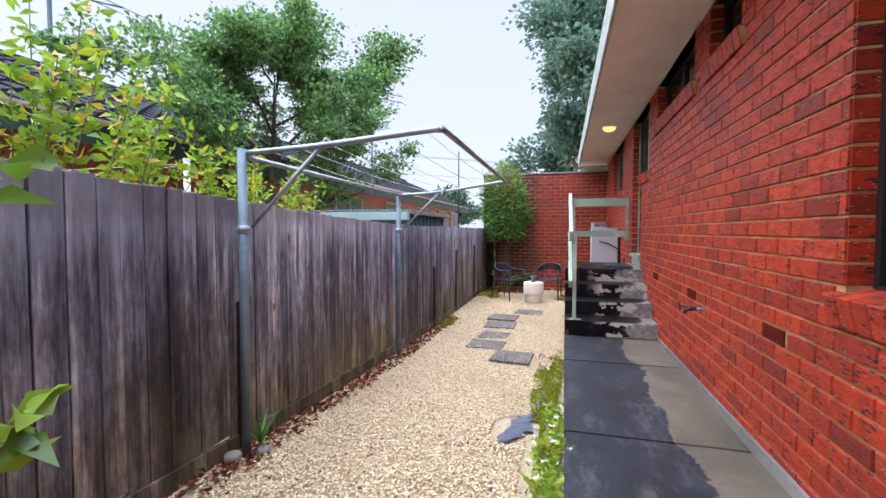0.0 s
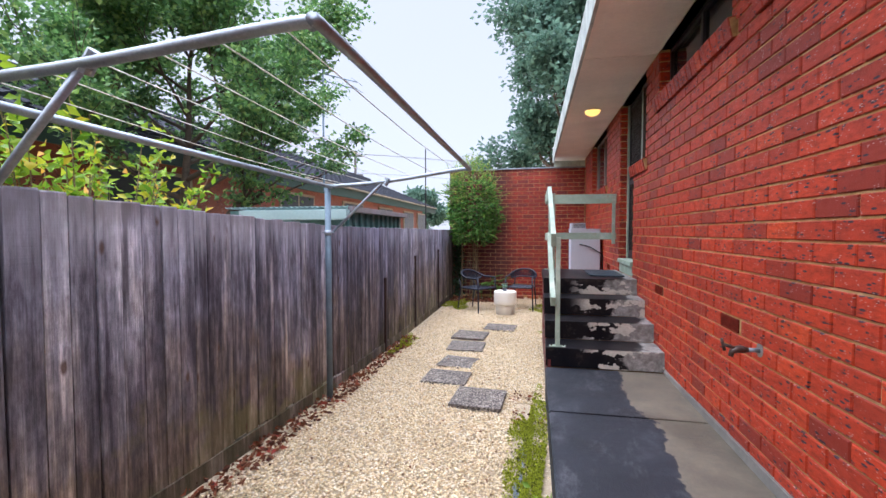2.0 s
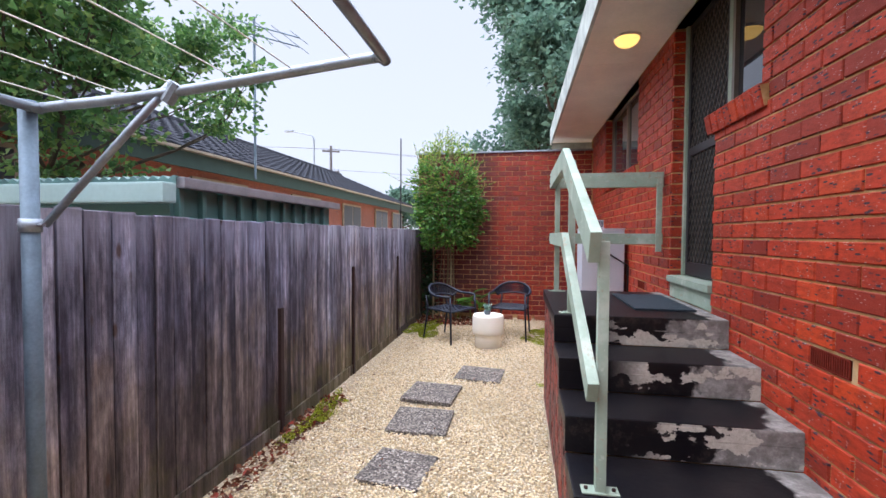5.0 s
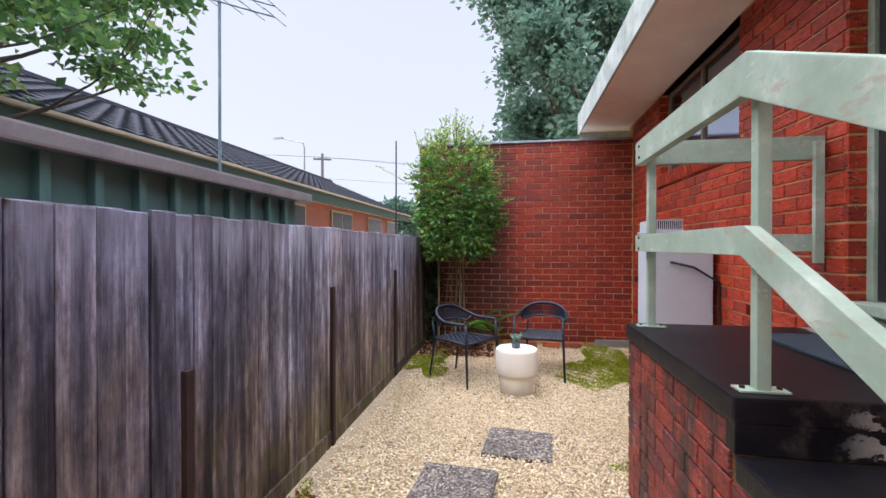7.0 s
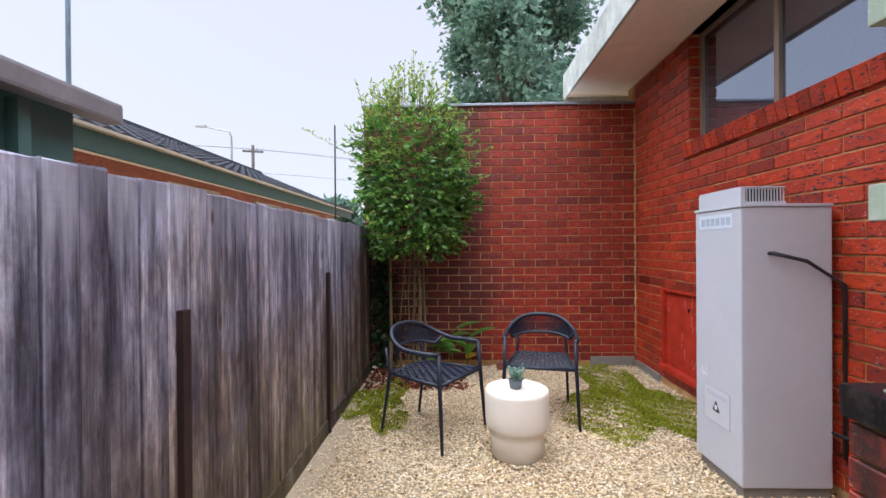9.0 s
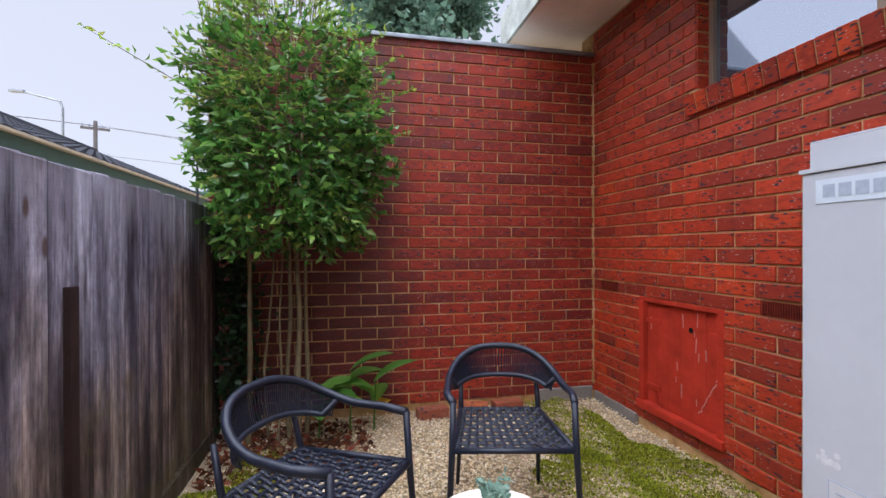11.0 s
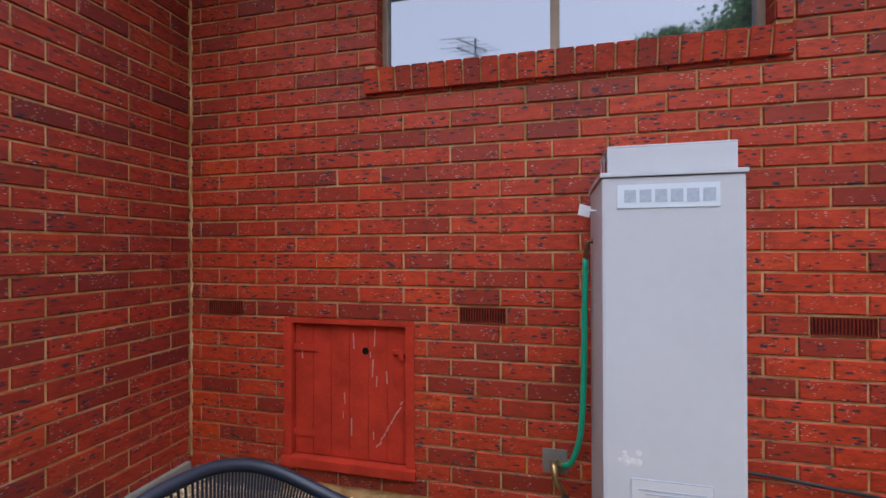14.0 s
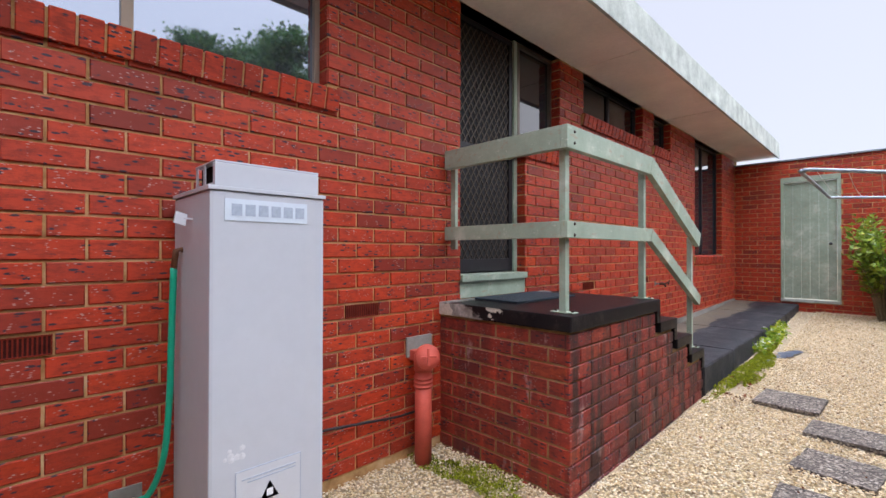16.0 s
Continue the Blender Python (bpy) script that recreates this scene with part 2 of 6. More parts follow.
def walkway_material():
    """Damp, nearly black concrete that dries to tan beside the wall and carries a pale worn track."""
    m = Mat("damp_concrete", 0.5, 0.0, 0.35)
    g = m.geo()
    a = m.noise(2.6, 8, 0.7, g)
    b = m.noise(60, 4, 0.7, g)
    sep = m.n.new("ShaderNodeSeparateXYZ")
    m.l.new(g, sep.inputs[0])
    edge = m.math("ADD", sep.outputs["X"], m.math("MULTIPLY", m.noise(1.1, 5, 0.6, g), 0.55))
    edge = m.math("ADD", edge, m.math("MULTIPLY", m.noise(9, 6, 0.7, g), 0.16))
    dry = m.math("POWER", m.ramp(edge, ((0.98, 0.0), (1.42, 1.0))), 2.2)
    scuff = m.ramp(m.noise(1.0, 6, 0.75, m.scaled(g, (5.5, 2.2, 1))), ((0.52, 0.0), (0.72, 0.50)))
    c = m.ramp(a, ((0.32, (0.010, 0.011, 0.014)), (0.55, (0.020, 0.022, 0.028)), (0.72, (0.055, 0.058, 0.068))))
    c = m.mix(scuff, c, (0.16, 0.16, 0.165))
    c = m.mix(dry, c, m.ramp(a, ((0.3, (0.075, 0.064, 0.048)), (0.7, (0.21, 0.178, 0.128)))))
    c = m.mix(0.3, c, m.ramp(b, ((0.25, 0.35), (0.75, 1.0))), "MULTIPLY")
    m.color(c)
    m.rough(m.ramp(a, ((0.35, 0.55), (0.7, 0.85))))
    m.bump(m.math("ADD", b, m.math("MULTIPLY", m.noise(14, 5, 0.7, g), 1.2)), 0.45, 0.006)
    return m.m


def step_material():
    """Black-painted concrete, bare cement towards the wall, with ragged chips of paint lost from the risers."""
    m = Mat("peeling_black_steps", 0.45, 0.0, 0.14)
    g = m.geo()
    a = m.noise(3.2, 7, 0.6, g)
    b = m.noise(60, 4, 0.7, g)
    fine = m.noise(13, 6, 0.65, g)
    sep = m.n.new("ShaderNodeSeparateXYZ")
    m.l.new(g, sep.inputs[0])
    up = m.n.new("ShaderNodeSeparateXYZ")
    m.l.new(m.n.new("ShaderNodeNewGeometry").outputs["Normal"], up.inputs[0])
    flat = m.math("MULTIPLY", up.outputs["Z"], 0.20)
    edge = m.math("ADD", sep.outputs["X"], m.math("ADD", m.math("MULTIPLY", a, 0.55), m.math("MULTIPLY", fine, 0.16)))
    bare = m.ramp(m.math("SUBTRACT", m.math("SUBTRACT", edge, flat), 0.5), ((0.54, 0.0), (0.58, 1.0)))
    zone = m.math("MULTIPLY", m.ramp(sep.outputs["X"], ((0.28, 0.0), (0.46, 1.0))), m.math("SUBTRACT", 1.0, up.outputs["Z"]))
    chip = m.ramp(m.math("ADD", m.math("MULTIPLY", m.noise(4.3, 4, 0.55, m.scaled(g, (1.0, 1.0, 1.8))), 0.8), m.math("MULTIPLY", fine, 0.3)), ((0.575, 0.0), (0.590, 1.0)))
    chip = m.math("MULTIPLY", chip, zone)
    wear = m.math("MAXIMUM", bare, chip)
    black = m.ramp(a, ((0.35, (0.004, 0.004, 0.006)), (0.7, (0.016, 0.013, 0.013))))
    scum = m.math("MULTIPLY", m.ramp(m.noise(7, 6, 0.7, g), ((0.54, 0.0), (0.72, 0.40))), m.math("SUBTRACT", 1.0, m.math("MULTIPLY", up.outputs["Z"], 0.85)))
    black = m.mix(scum, black, (0.115, 0.088, 0.070))
    cement = m.ramp(b, ((0.3, (0.24, 0.225, 0.205)), (0.7, (0.42, 0.395, 0.36))))
    cement = m.mix(m.ramp(fine, ((0.40, 0.75), (0.62, 0.0))), cement, (0.13, 0.115, 0.10))
    cement = m.mix(chip, cement, m.ramp(b, ((0.3, (0.40, 0.36, 0.29)), (0.7, (0.60, 0.55, 0.46)))))
    c = m.mix(wear, black, cement)
    m.color(c)
    m.rough(m.ramp(wear, ((0.0, 0.40), (1.0, 0.85))))
    m.bump(m.math("ADD", m.math("MULTIPLY", wear, -0.6), b), 0.35, 0.003)
    return m.m


WALKWAY = walkway_material()
STEPS = step_material()
CEMENT = concrete_material("grey_cement", (0.13, 0.12, 0.105), (0.25, 0.23, 0.2), (0.36, 0.335, 0.3), 0.7)


def soil_material():
    m = Mat("gravel_bed", 0.95)
    g = m.geo()
    c = m.ramp(m.noise(70, 5, 0.7, g), ((0.3, (0.26, 0.19, 0.11)), (0.6, (0.50, 0.40, 0.265)), (0.8, (0.64, 0.53, 0.38))))
    m.color(c)
    m.bump(m.noise(90, 4, 0.7, g), 0.6, 0.01)
    return m.m


def pebble_material():
    m = Mat("cream_pebble", 0.7, 0.0, 0.35)
    g = m.geo()
    r = m.rand()
    c = m.ramp(r, ((0.0, (0.20, 0.12, 0.06)), (0.05, (0.46, 0.32, 0.16)), (0.28, (0.72, 0.55, 0.31)), (0.7, (0.82, 0.67, 0.43)), (1.0, (0.88, 0.79, 0.62))))
    big = m.ramp(m.noise(0.9, 6, 0.65, g), ((0.48, 0.0), (0.7, 1.0)))
    c = m.mix(m.math("MULTIPLY", big, 0.30), c, (0.40, 0.29, 0.16))
    m.color(c)
    m.bump(m.noise(200, 3, 0.6, g), 0.2, 0.002)
    return m.m


SOIL = soil_material()
PEBBLE = pebble_material()


def leaf_material(name, dark, lite, tip=None, rough=0.45):
    m = Mat(name, rough, 0.0, 0.4)
    r = m.rand()
    stops = [(0.0, dark), (0.75, lite)]
    if tip:
        stops += [(0.93, tip), (1.0, tip)]
    m.color(m.ramp(r, tuple(stops)))
    tr = m.n.new("ShaderNodeBsdfTranslucent")
    m.l.new(m.ramp(r, ((0.0, tuple(c * 1.2 for c in dark)), (1.0, tuple(min(1, c * 1.6) for c in lite)))), tr.inputs["Color"])
    mx = m.n.new("ShaderNodeMixShader")
    mx.inputs[0].default_value = 0.36
    m.l.new(m.p.outputs[0], mx.inputs[1])
    m.l.new(tr.outputs[0], mx.inputs[2])
    m.l.new(mx.outputs[0], m.n["Material Output"].inputs["Surface"])
    return m.m


LEAF_TREE = leaf_material("maple_leaf", (0.046, 0.120, 0.040), (0.15, 0.285, 0.080), (0.30, 0.39, 0.10))
# far leaves are lighter and bluer: distance haze is mixed into the colour
LEAF_FAR = leaf_material("dark_tree_leaf", (0.055, 0.115, 0.085), (0.12, 0.205, 0.145), None, 0.6)
LEAF_SHRUB = leaf_material("shrub_leaf", (0.030, 0.105, 0.022), (0.135, 0.29, 0.055), (0.26, 0.40, 0.07), 0.22)
LEAF_YOUNG = leaf_material("young_shrub_leaf", (0.09, 0.20, 0.025), (0.27, 0.40, 0.06), (0.45, 0.34, 0.06), 0.35)
LEAF_GOLD = leaf_material("golden_shrub_leaf", (0.11, 0.24, 0.015), (0.31, 0.43, 0.025), (0.66, 0.25, 0.02))
LEAF_STRIP = leaf_material("lime_leaf", (0.14, 0.26, 0.02), (0.36, 0.46, 0.04), (0.52, 0.50, 0.05))
LEAF_BUSH = leaf_material("citrus_leaf", (0.08, 0.15, 0.015), (0.24, 0.33, 0.03), (0.40, 0.42, 0.05), 0.35)
LEAF_BROAD = leaf_material("broad_leaf", (0.05, 0.14, 0.02), (0.13, 0.27, 0.04), None, 0.4)
LEAF_BLUE = leaf_material("succulent_leaf", (0.12, 0.22, 0.17), (0.26, 0.38, 0.30), None, 0.5)
LEAF_IVY = leaf_material("ivy_leaf", (0.010, 0.028, 0.012), (0.030, 0.070, 0.022), None, 0.4)
LEAF_LITTER = leaf_material("dead_leaf", (0.06, 0.018, 0.010), (0.20, 0.07, 0.025), (0.30, 0.035, 0.025), 0.7)
PETAL = plain("white_petal", (0.8, 0.8, 0.74), 0.5, var=0.1, bump=0)
MOSS = leaf_material("moss", (0.060, 0.070, 0.006), (0.36, 0.40, 0.020), None, 0.9)
BARK = plain("brown_bark", (0.10, 0.075, 0.055), 0.9, var=0.5, scale=9, bump=0.6)
BARK_PALE = plain("pale_stem_bark", (0.19, 0.145, 0.075), 0.85, var=0.5, scale=12, bump=0.5)
GALV = plain("galvanised_steel", (0.30, 0.33, 0.36), 0.45, 0.6, var=0.4, scale=9, bump=0.05)
GALV_BLUE = plain("weathered_blue_grey_post", (0.15, 0.20, 0.24), 0.55, 0.35, var=0.4, scale=7)
RUST = plain("dark_rusty_steel", (0.035, 0.016, 0.013), 0.75, 0.2, var=0.5, scale=8, bump=0.3)
WIRE = plain("plastic_line", (0.62, 0.60, 0.50), 0.5, var=0.15, scale=3, bump=0)


def worn_paint_material():
    """Faded green paint, chalky in places and rubbed to bare timber in small streaks."""
    m = Mat("faded_green_paint", 0.6, 0.0, 0.35)
    g = m.geo()
    a = m.noise(4, 6, 0.65, g)
    b = m.noise(1.0, 5, 0.7, m.scaled(g, (26, 7, 26)))
    c = m.ramp(a, ((0.3, (0.24, 0.30, 0.22)), (0.55, (0.33, 0.395, 0.305)), (0.72, (0.52, 0.56, 0.46))))
    c = m.mix(m.ramp(b, ((0.58, 0.0), (0.66, 0.6))), c, (0.34, 0.25, 0.17))
    c = m.mix(m.ramp(b, ((0.30, 0.6), (0.38, 0.0))), c, (0.62, 0.62, 0.52))
    m.color(c)
    m.bump(b, 0.3, 0.003)
    return m.m


FADED_GREEN = worn_paint_material()
SOFFIT = plain("cream_soffit_paint", (0.86, 0.78, 0.69), 0.75, var=0.14, scale=2.2, bump=0.1)
FASCIA = plain("mildewed_white_fascia", (0.46, 0.50, 0.45), 0.7, var=0.5, scale=5, bump=0.2)
DARK_METAL = plain("charcoal_aluminium", (0.030, 0.028, 0.032), 0.45, 0.3, var=0.25, bump=0.05)
BRONZE = plain("bronze_aluminium", (0.16, 0.13, 0.10), 0.4, 0.5, var=0.2, bump=0.05)
HATCH_RED = plain("red_door_paint", (0.44, 0.036, 0.016), 0.85, var=0.35, scale=7, bump=0.3, spec=0.15)
PIPE_RED = plain("red_pipe_paint", (0.52, 0.085, 0.055), 0.6, var=0.25, scale=9, bump=0.1)
SCUFF = plain("pale_scuffed_paint", (0.48, 0.20, 0.16), 0.8, var=0.3, scale=30)
VENT_RED = plain("dark_red_vent", (0.17, 0.022, 0.012), 0.9, var=0.4, scale=20, bump=0.2, spec=0.1)
HEATER = plain("warm_grey_enamel", (0.47, 0.485, 0.52), 0.42, 0.0, var=0.07, scale=1.6, bump=0.03)
HEATER_DARK = plain("black_flue", (0.008, 0.007, 0.007), 0.9, bump=0, spec=0.1)
LABEL_WHITE = plain("white_label", (0.72, 0.75, 0.78), 0.4, var=0.05, bump=0)
LABEL_GREY = plain("grey_label_print", (0.36, 0.41, 0.49), 0.5, var=0.2, scale=60, bump=0)
PLATE = plain("enamel_plate", (0.52, 0.53, 0.555), 0.5, var=0.06, bump=0)
WORN = plain("worn_enamel", (0.60, 0.60, 0.62), 0.7, var=0.2, scale=40)
HOSE = plain("green_hose", (0.012, 0.34, 0.20), 0.4, var=0.15, bump=0)
COPPER = plain("aged_copper", (0.24, 0.12, 0.07), 0.45, 0.7, var=0.4, scale=20)
TAP_METAL = plain("tarnished_brass", (0.085, 0.055, 0.045), 0.5, 0.5, var=0.5, scale=30)
BRASS = plain("dull_brass", (0.42, 0.30, 0.13), 0.4, 0.8, var=0.3, scale=30)
CHAIR = plain("navy_black_cord", (0.010, 0.013, 0.025), 0.45, var=0.3, scale=30, bump=0.1)
CERAMIC = plain("cream_ceramic", (0.74, 0.68, 0.58), 0.55, var=0.05, scale=5, bump=0.04)
POT = plain("blue_grey_pot", (0.13, 0.16, 0.19), 0.6, var=0.15, scale=12)
MAT_RUBBER = plain("dark_blue_mat", (0.022, 0.034, 0.045), 0.8, var=0.4, scale=60, bump=0.5)
PLASTIC_SHEET = plain("black_weed_sheet", (0.20, 0.235, 0.30), 0.4, var=0.3, scale=14, bump=0.3)
CURTAIN = plain("pale_blind", (0.55, 0.56, 0.58), 0.8, var=0.08, scale=3, bump=0)
# near-black: the dark of unlit rooms is put into the colour
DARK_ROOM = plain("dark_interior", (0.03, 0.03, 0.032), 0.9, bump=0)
TILE = plain("slate_roof_tile", (0.030, 0.032, 0.040), 0.85, var=0.5, scale=6, bump=0.2, spec=0.15)
SHED = plain("teal_colour_steel", (0.11, 0.215, 0.195), 0.45, 0.2, var=0.2, scale=2, bump=0.03)
SHED_TRIM = plain("pale_teal_trim", (0.34, 0.46, 0.44), 0.45, 0.1, var=0.15, scale=3)
GUTTER_GREY = plain("weathered_gutter", (0.22, 0.20, 0.21), 0.6, var=0.3, scale=5)
GUTTER_CREAM = plain("cream_gutter", (0.33, 0.28, 0.21), 0.6, var=0.3, scale=5)
DARK_GREEN = plain("dark_green_board", (0.025, 0.055, 0.045), 0.6, var=0.2)
POLE_WOOD = plain("grey_timber_pole", (0.13, 0.12, 0.12), 0.85, var=0.3, scale=3)


def aggregate_material():
    m = Mat("exposed_aggregate", 0.85)
    g = m.geo()
    v = m.voronoi(85, g, "Color")
    bw = m.n.new("ShaderNodeRGBToBW")
    m.l.new(v, bw.inputs[0])
    c = m.ramp(bw.outputs[0], ((0.15, (0.035, 0.028, 0.024)), (0.5, (0.13, 0.105, 0.085)), (0.72, (0.24, 0.20, 0.16)), (0.9, (0.42, 0.37, 0.31))))
    c = m.mix(m.ramp(m.noise(3, 4, 0.6, g), ((0.45, 0.0), (0.75, 0.6))), c, (0.05, 0.042, 0.036))
    m.color(c)
    m.bump(m.voronoi(85, g), 0.7, 0.006)
    return m.m


AGGREGATE = aggregate_material()


def glass_material(name, tint):
    m = Mat(name, 0.03, 0.0, 0.9)
    m.color(tint)
    return m.m


GRILLE = plain("dark_bronze_grille", (0.085, 0.068, 0.055), 0.45, 0.4, var=0.2, bump=0.05)
TAN_FRAME = plain("tan_aluminium", (0.30, 0.235, 0.18), 0.45, 0.3, var=0.15, bump=0.05)
BADGE = plain("faded_badge", (0.56, 0.62, 0.68), 0.45, var=0.06, scale=20, bump=0)
# near-black red: the shade inside the vent slots is put into this colour
VENT_BACK = plain("dark_terracotta", (0.045, 0.010, 0.008), 0.9, var=0.4, scale=20, bump=0.1, spec=0.1)
GLASS = glass_material("dark_window_glass", (0.02, 0.023, 0.028))


def film_glass_material():
    """Window glass with a mirror film."""
    m = Mat("mirror_film_glass", 0.03, 0.85, 0.8)
    m.color((0.25, 0.28, 0.34))
    return m.m


FILM = film_glass_material()
DULL_GLASS = plain("shaded_window_glass", (0.035, 0.04, 0.05), 0.35, var=0.2, bump=0, spec=0.3)


def lamp_material():
    m = Mat("amber_lamp_glass", 0.4)
    m.color((0.9, 0.6, 0.2))
    m.p.inputs["Emission Color"].default_value = (1.0, 0.60, 0.14, 1)
    m.p.inputs["Emission Strength"].default_value = 0.75
    return m.m


LAMP = lamp_material()


# ---- mesh helpers ----
def finish(name, bm, mat, parent=None, label="", smooth=False):
    me = bpy.data.meshes.new(name)
    bm.to_mesh(me)
    bm.free()
    if mat is not None:
        me.materials.append(mat)
    if smooth:
        me.polygons.foreach_set("use_smooth", [True] * len(me.polygons))
    ob = new(name, me)
    if parent is not None:
        ob.parent = parent
    if label:
        ob["label"] = label
    return ob


def part(name, bm, mat, parent, label="", smooth=False):
    return finish(name, bm, mat, parent, label, smooth)


def thing(name, label, category, m=None, group="", kind=""):
    ob = new(name)
    ob.empty_display_size = 0.1
    if m is not None:
        ob.matrix_basis = m
    return tagged(ob, label, category, group, kind)


def add_box(bm, a, b, m=None):
    vs = []
    for x in (a[0], b[0]):
        for y in (a[1], b[1]):
            for z in (a[2], b[2]):
                v = Vector((x, y, z))
                vs.append(bm.verts.new(m @ v if m is not None else v))
    for f in ((0, 1, 3, 2), (4, 6, 7, 5), (0, 4, 5, 1), (2, 3, 7, 6), (0, 2, 6, 4), (1, 5, 7, 3)):
        bm.faces.new([vs[i] for i in f])
    return vs


def box(a, b, bevel=0.0, m=None, seg=2):
    bm = bmesh.new()
    lo = [min(p, q) for p, q in zip(a, b)]
    hi = [max(p, q) for p, q in zip(a, b)]
    add_box(bm, lo, hi, m)
    bmesh.ops.recalc_face_normals(bm, faces=bm.faces)
    if bevel:
        bmesh.ops.bevel(bm, geom=bm.edges[:], offset=bevel, segments=seg, affect="EDGES", profile=0.7)
    return bm


def beam(p, q, w, h, bevel=0.004, up=Vector((0, 0, 1))):
    """A straight board from p to q, w wide across and h high."""
    p, q = Vector(p), Vector(q)
    d = (q - p).normalized()
    side = d.cross(up).normalized()
    top = side.cross(d)
    m = Matrix((( d.x, side.x, top.x, p.x), (d.y, side.y, top.y, p.y), (d.z, side.z, top.z, p.z), (0, 0, 0, 1)))
    return box((0, -w / 2, -h / 2), ((q - p).length, w / 2, h / 2), bevel, m)


def add_tube(bm, pts, radii, seg=8, cap=True):
    pts = [Vector(p) for p in pts]
    if isinstance(radii, (int, float)):
        radii = [radii] * len(pts)
    rings, prev = [], None
    for i, p in enumerate(pts):
        d = (pts[min(i + 1, len(pts) - 1)] - pts[max(i - 1, 0)]).normalized()
        if prev is None:
            ref = Vector((0, 0, 1)) if abs(d.z) < 0.9 else Vector((1, 0, 0))
            u = d.cross(ref).normalized()
        else:
            u = (prev - d * prev.dot(d)).normalized()
        prev = u
        w = d.cross(u)
        rings.append([bm.verts.new(p + (u * math.cos(k * math.tau / seg) + w * math.sin(k * math.tau / seg)) * radii[i]) for k in range(seg)])
    for a, b in zip(rings, rings[1:]):
        for k in range(seg):
            bm.faces.new((a[k], a[(k + 1) % seg], b[(k + 1) % seg], b[k]))
    if cap:
        bm.faces.new(list(reversed(rings[0])))
        bm.faces.new(rings[-1])
    return bm


def tube(pts, radii, seg=8):
    return add_tube(bmesh.new(), pts, radii, seg)


def lathe(profile, seg=32, m=None):
    """Turn a list of (radius, height) about z."""
    bm = bmesh.new()
    rings = []
    for r, z in profile:
        rings.append([bm.verts.new((r * math.cos(k * math.tau / seg), r * math.sin(k * math.tau / seg), z)) for k in range(seg)])
    for a, b in zip(rings, rings[1:]):
        for k in range(seg):
            bm.faces.new((a[k], a[(k + 1) % seg], b[(k + 1) % seg], b[k]))
    bm.faces.new(list(reversed(rings[0])))
    bm.faces.new(rings[-1])
    if m is not None:
        bm.transform(m)
    return bm


def arc(pts, n=8):
    """A smooth Catmull-Rom path through the points."""
    pts = [Vector(p) for p in pts]
    ext = [pts[0] * 2 - pts[1]] + pts + [pts[-1] * 2 - pts[-2]]
    out = []
    for i in range(1, len(ext) - 2):
        a, b, c, d = ext[i - 1:i + 3]
        for k in range(n):
            t = k / n
            out.append(0.5 * ((2 * b) + (c - a) * t + (2 * a - 5 * b + 4 * c - d) * t * t + (3 * b - a - 3 * c + d) * t ** 3))
    out.append(pts[-1])
    return out


def raw_mesh(name, verts, faces, mat, parent=None, label="", smooth=False):
    """One mesh from numpy arrays of vertices and equal-sized faces."""
    me = bpy.data.meshes.new(name)
    nv, nf, k = len(verts), len(faces), faces.shape[1]
    me.vertices.add(nv)
    me.vertices.foreach_set("co", np.asarray(verts, dtype=np.float32).ravel())
    me.loops.add(nf * k)
    me.loops.foreach_set("vertex_index", np.asarray(faces, dtype=np.int32).ravel())
    me.polygons.add(nf)
    me.polygons.foreach_set("loop_start", np.arange(0, nf * k, k, dtype=np.int32))
    me.polygons.foreach_set("loop_total", np.full(nf, k, dtype=np.int32))
    if smooth:
        me.polygons.foreach_set("use_smooth", np.ones(nf, dtype=bool))
    me.update(calc_edges=True)
    me.materials.append(mat)
    ob = new(name, me)
    if parent is not None:
        ob.parent = parent
    if label:
        ob["label"] = label
    return ob


def leaf_arrays(centres, axes, length, width, rng, fold=0.25, droop=0.25):
    """Folded pointed leaves, six vertices each, along the given axes."""
    n = len(centres)
    d = axes / np.maximum(np.linalg.norm(axes, axis=1, keepdims=True), 1e-6)
    r = rng.normal(size=(n, 3))
    s = np.cross(d, r)
    s /= np.maximum(np.linalg.norm(s, axis=1, keepdims=True), 1e-6)
    up = np.cross(s, d)
    L = (length * rng.uniform(0.65, 1.25, n))[:, None]
    Wd = (width * rng.uniform(0.7, 1.2, n))[:, None]
    b = centres
    mid = centres + d * L * 0.5
    tip = centres + d * L - up * L * droop
    v = np.stack([b, mid - s * Wd / 2 + up * Wd * fold, mid, mid + s * Wd / 2 + up * Wd * fold, tip], axis=1)
    f = np.array([[0, 2, 1], [0, 3, 2], [1, 2, 4], [2, 3, 4]])
    faces = (np.arange(n)[:, None, None] * 5 + f[None]).reshape(-1, 3)
    return v.reshape(-1, 3), faces


def leaves(name, centres, axes, length, width, mat, parent, seed, label="", fold=0.25, droop=0.25):
    v, f = leaf_arrays(np.asarray(centres, float), np.asarray(axes, float), length, width, np.random.default_rng(seed), fold, droop)
    return raw_mesh(name, v, f, mat, parent, label)


# ---- plan ----
W = 1.0                 # face of the long house wall
BACK = 11.57            # face of the end wall
NEAR = -0.15            # face of the gate wall behind the start
FENCE = -1.89           # face of the paling fence
COURSE, LENGTH = 0.086, 0.24
Z_BRICK = 0.029         # underside of a course
SOFFIT_Z = 3.05
WALL_TOP = 2.865
PORCH_X, PORCH_Y0, PORCH_Y1, PORCH_Z = 0.035, 6.59, 7.84, 0.93
RISE, TREAD = 0.169, 0.35


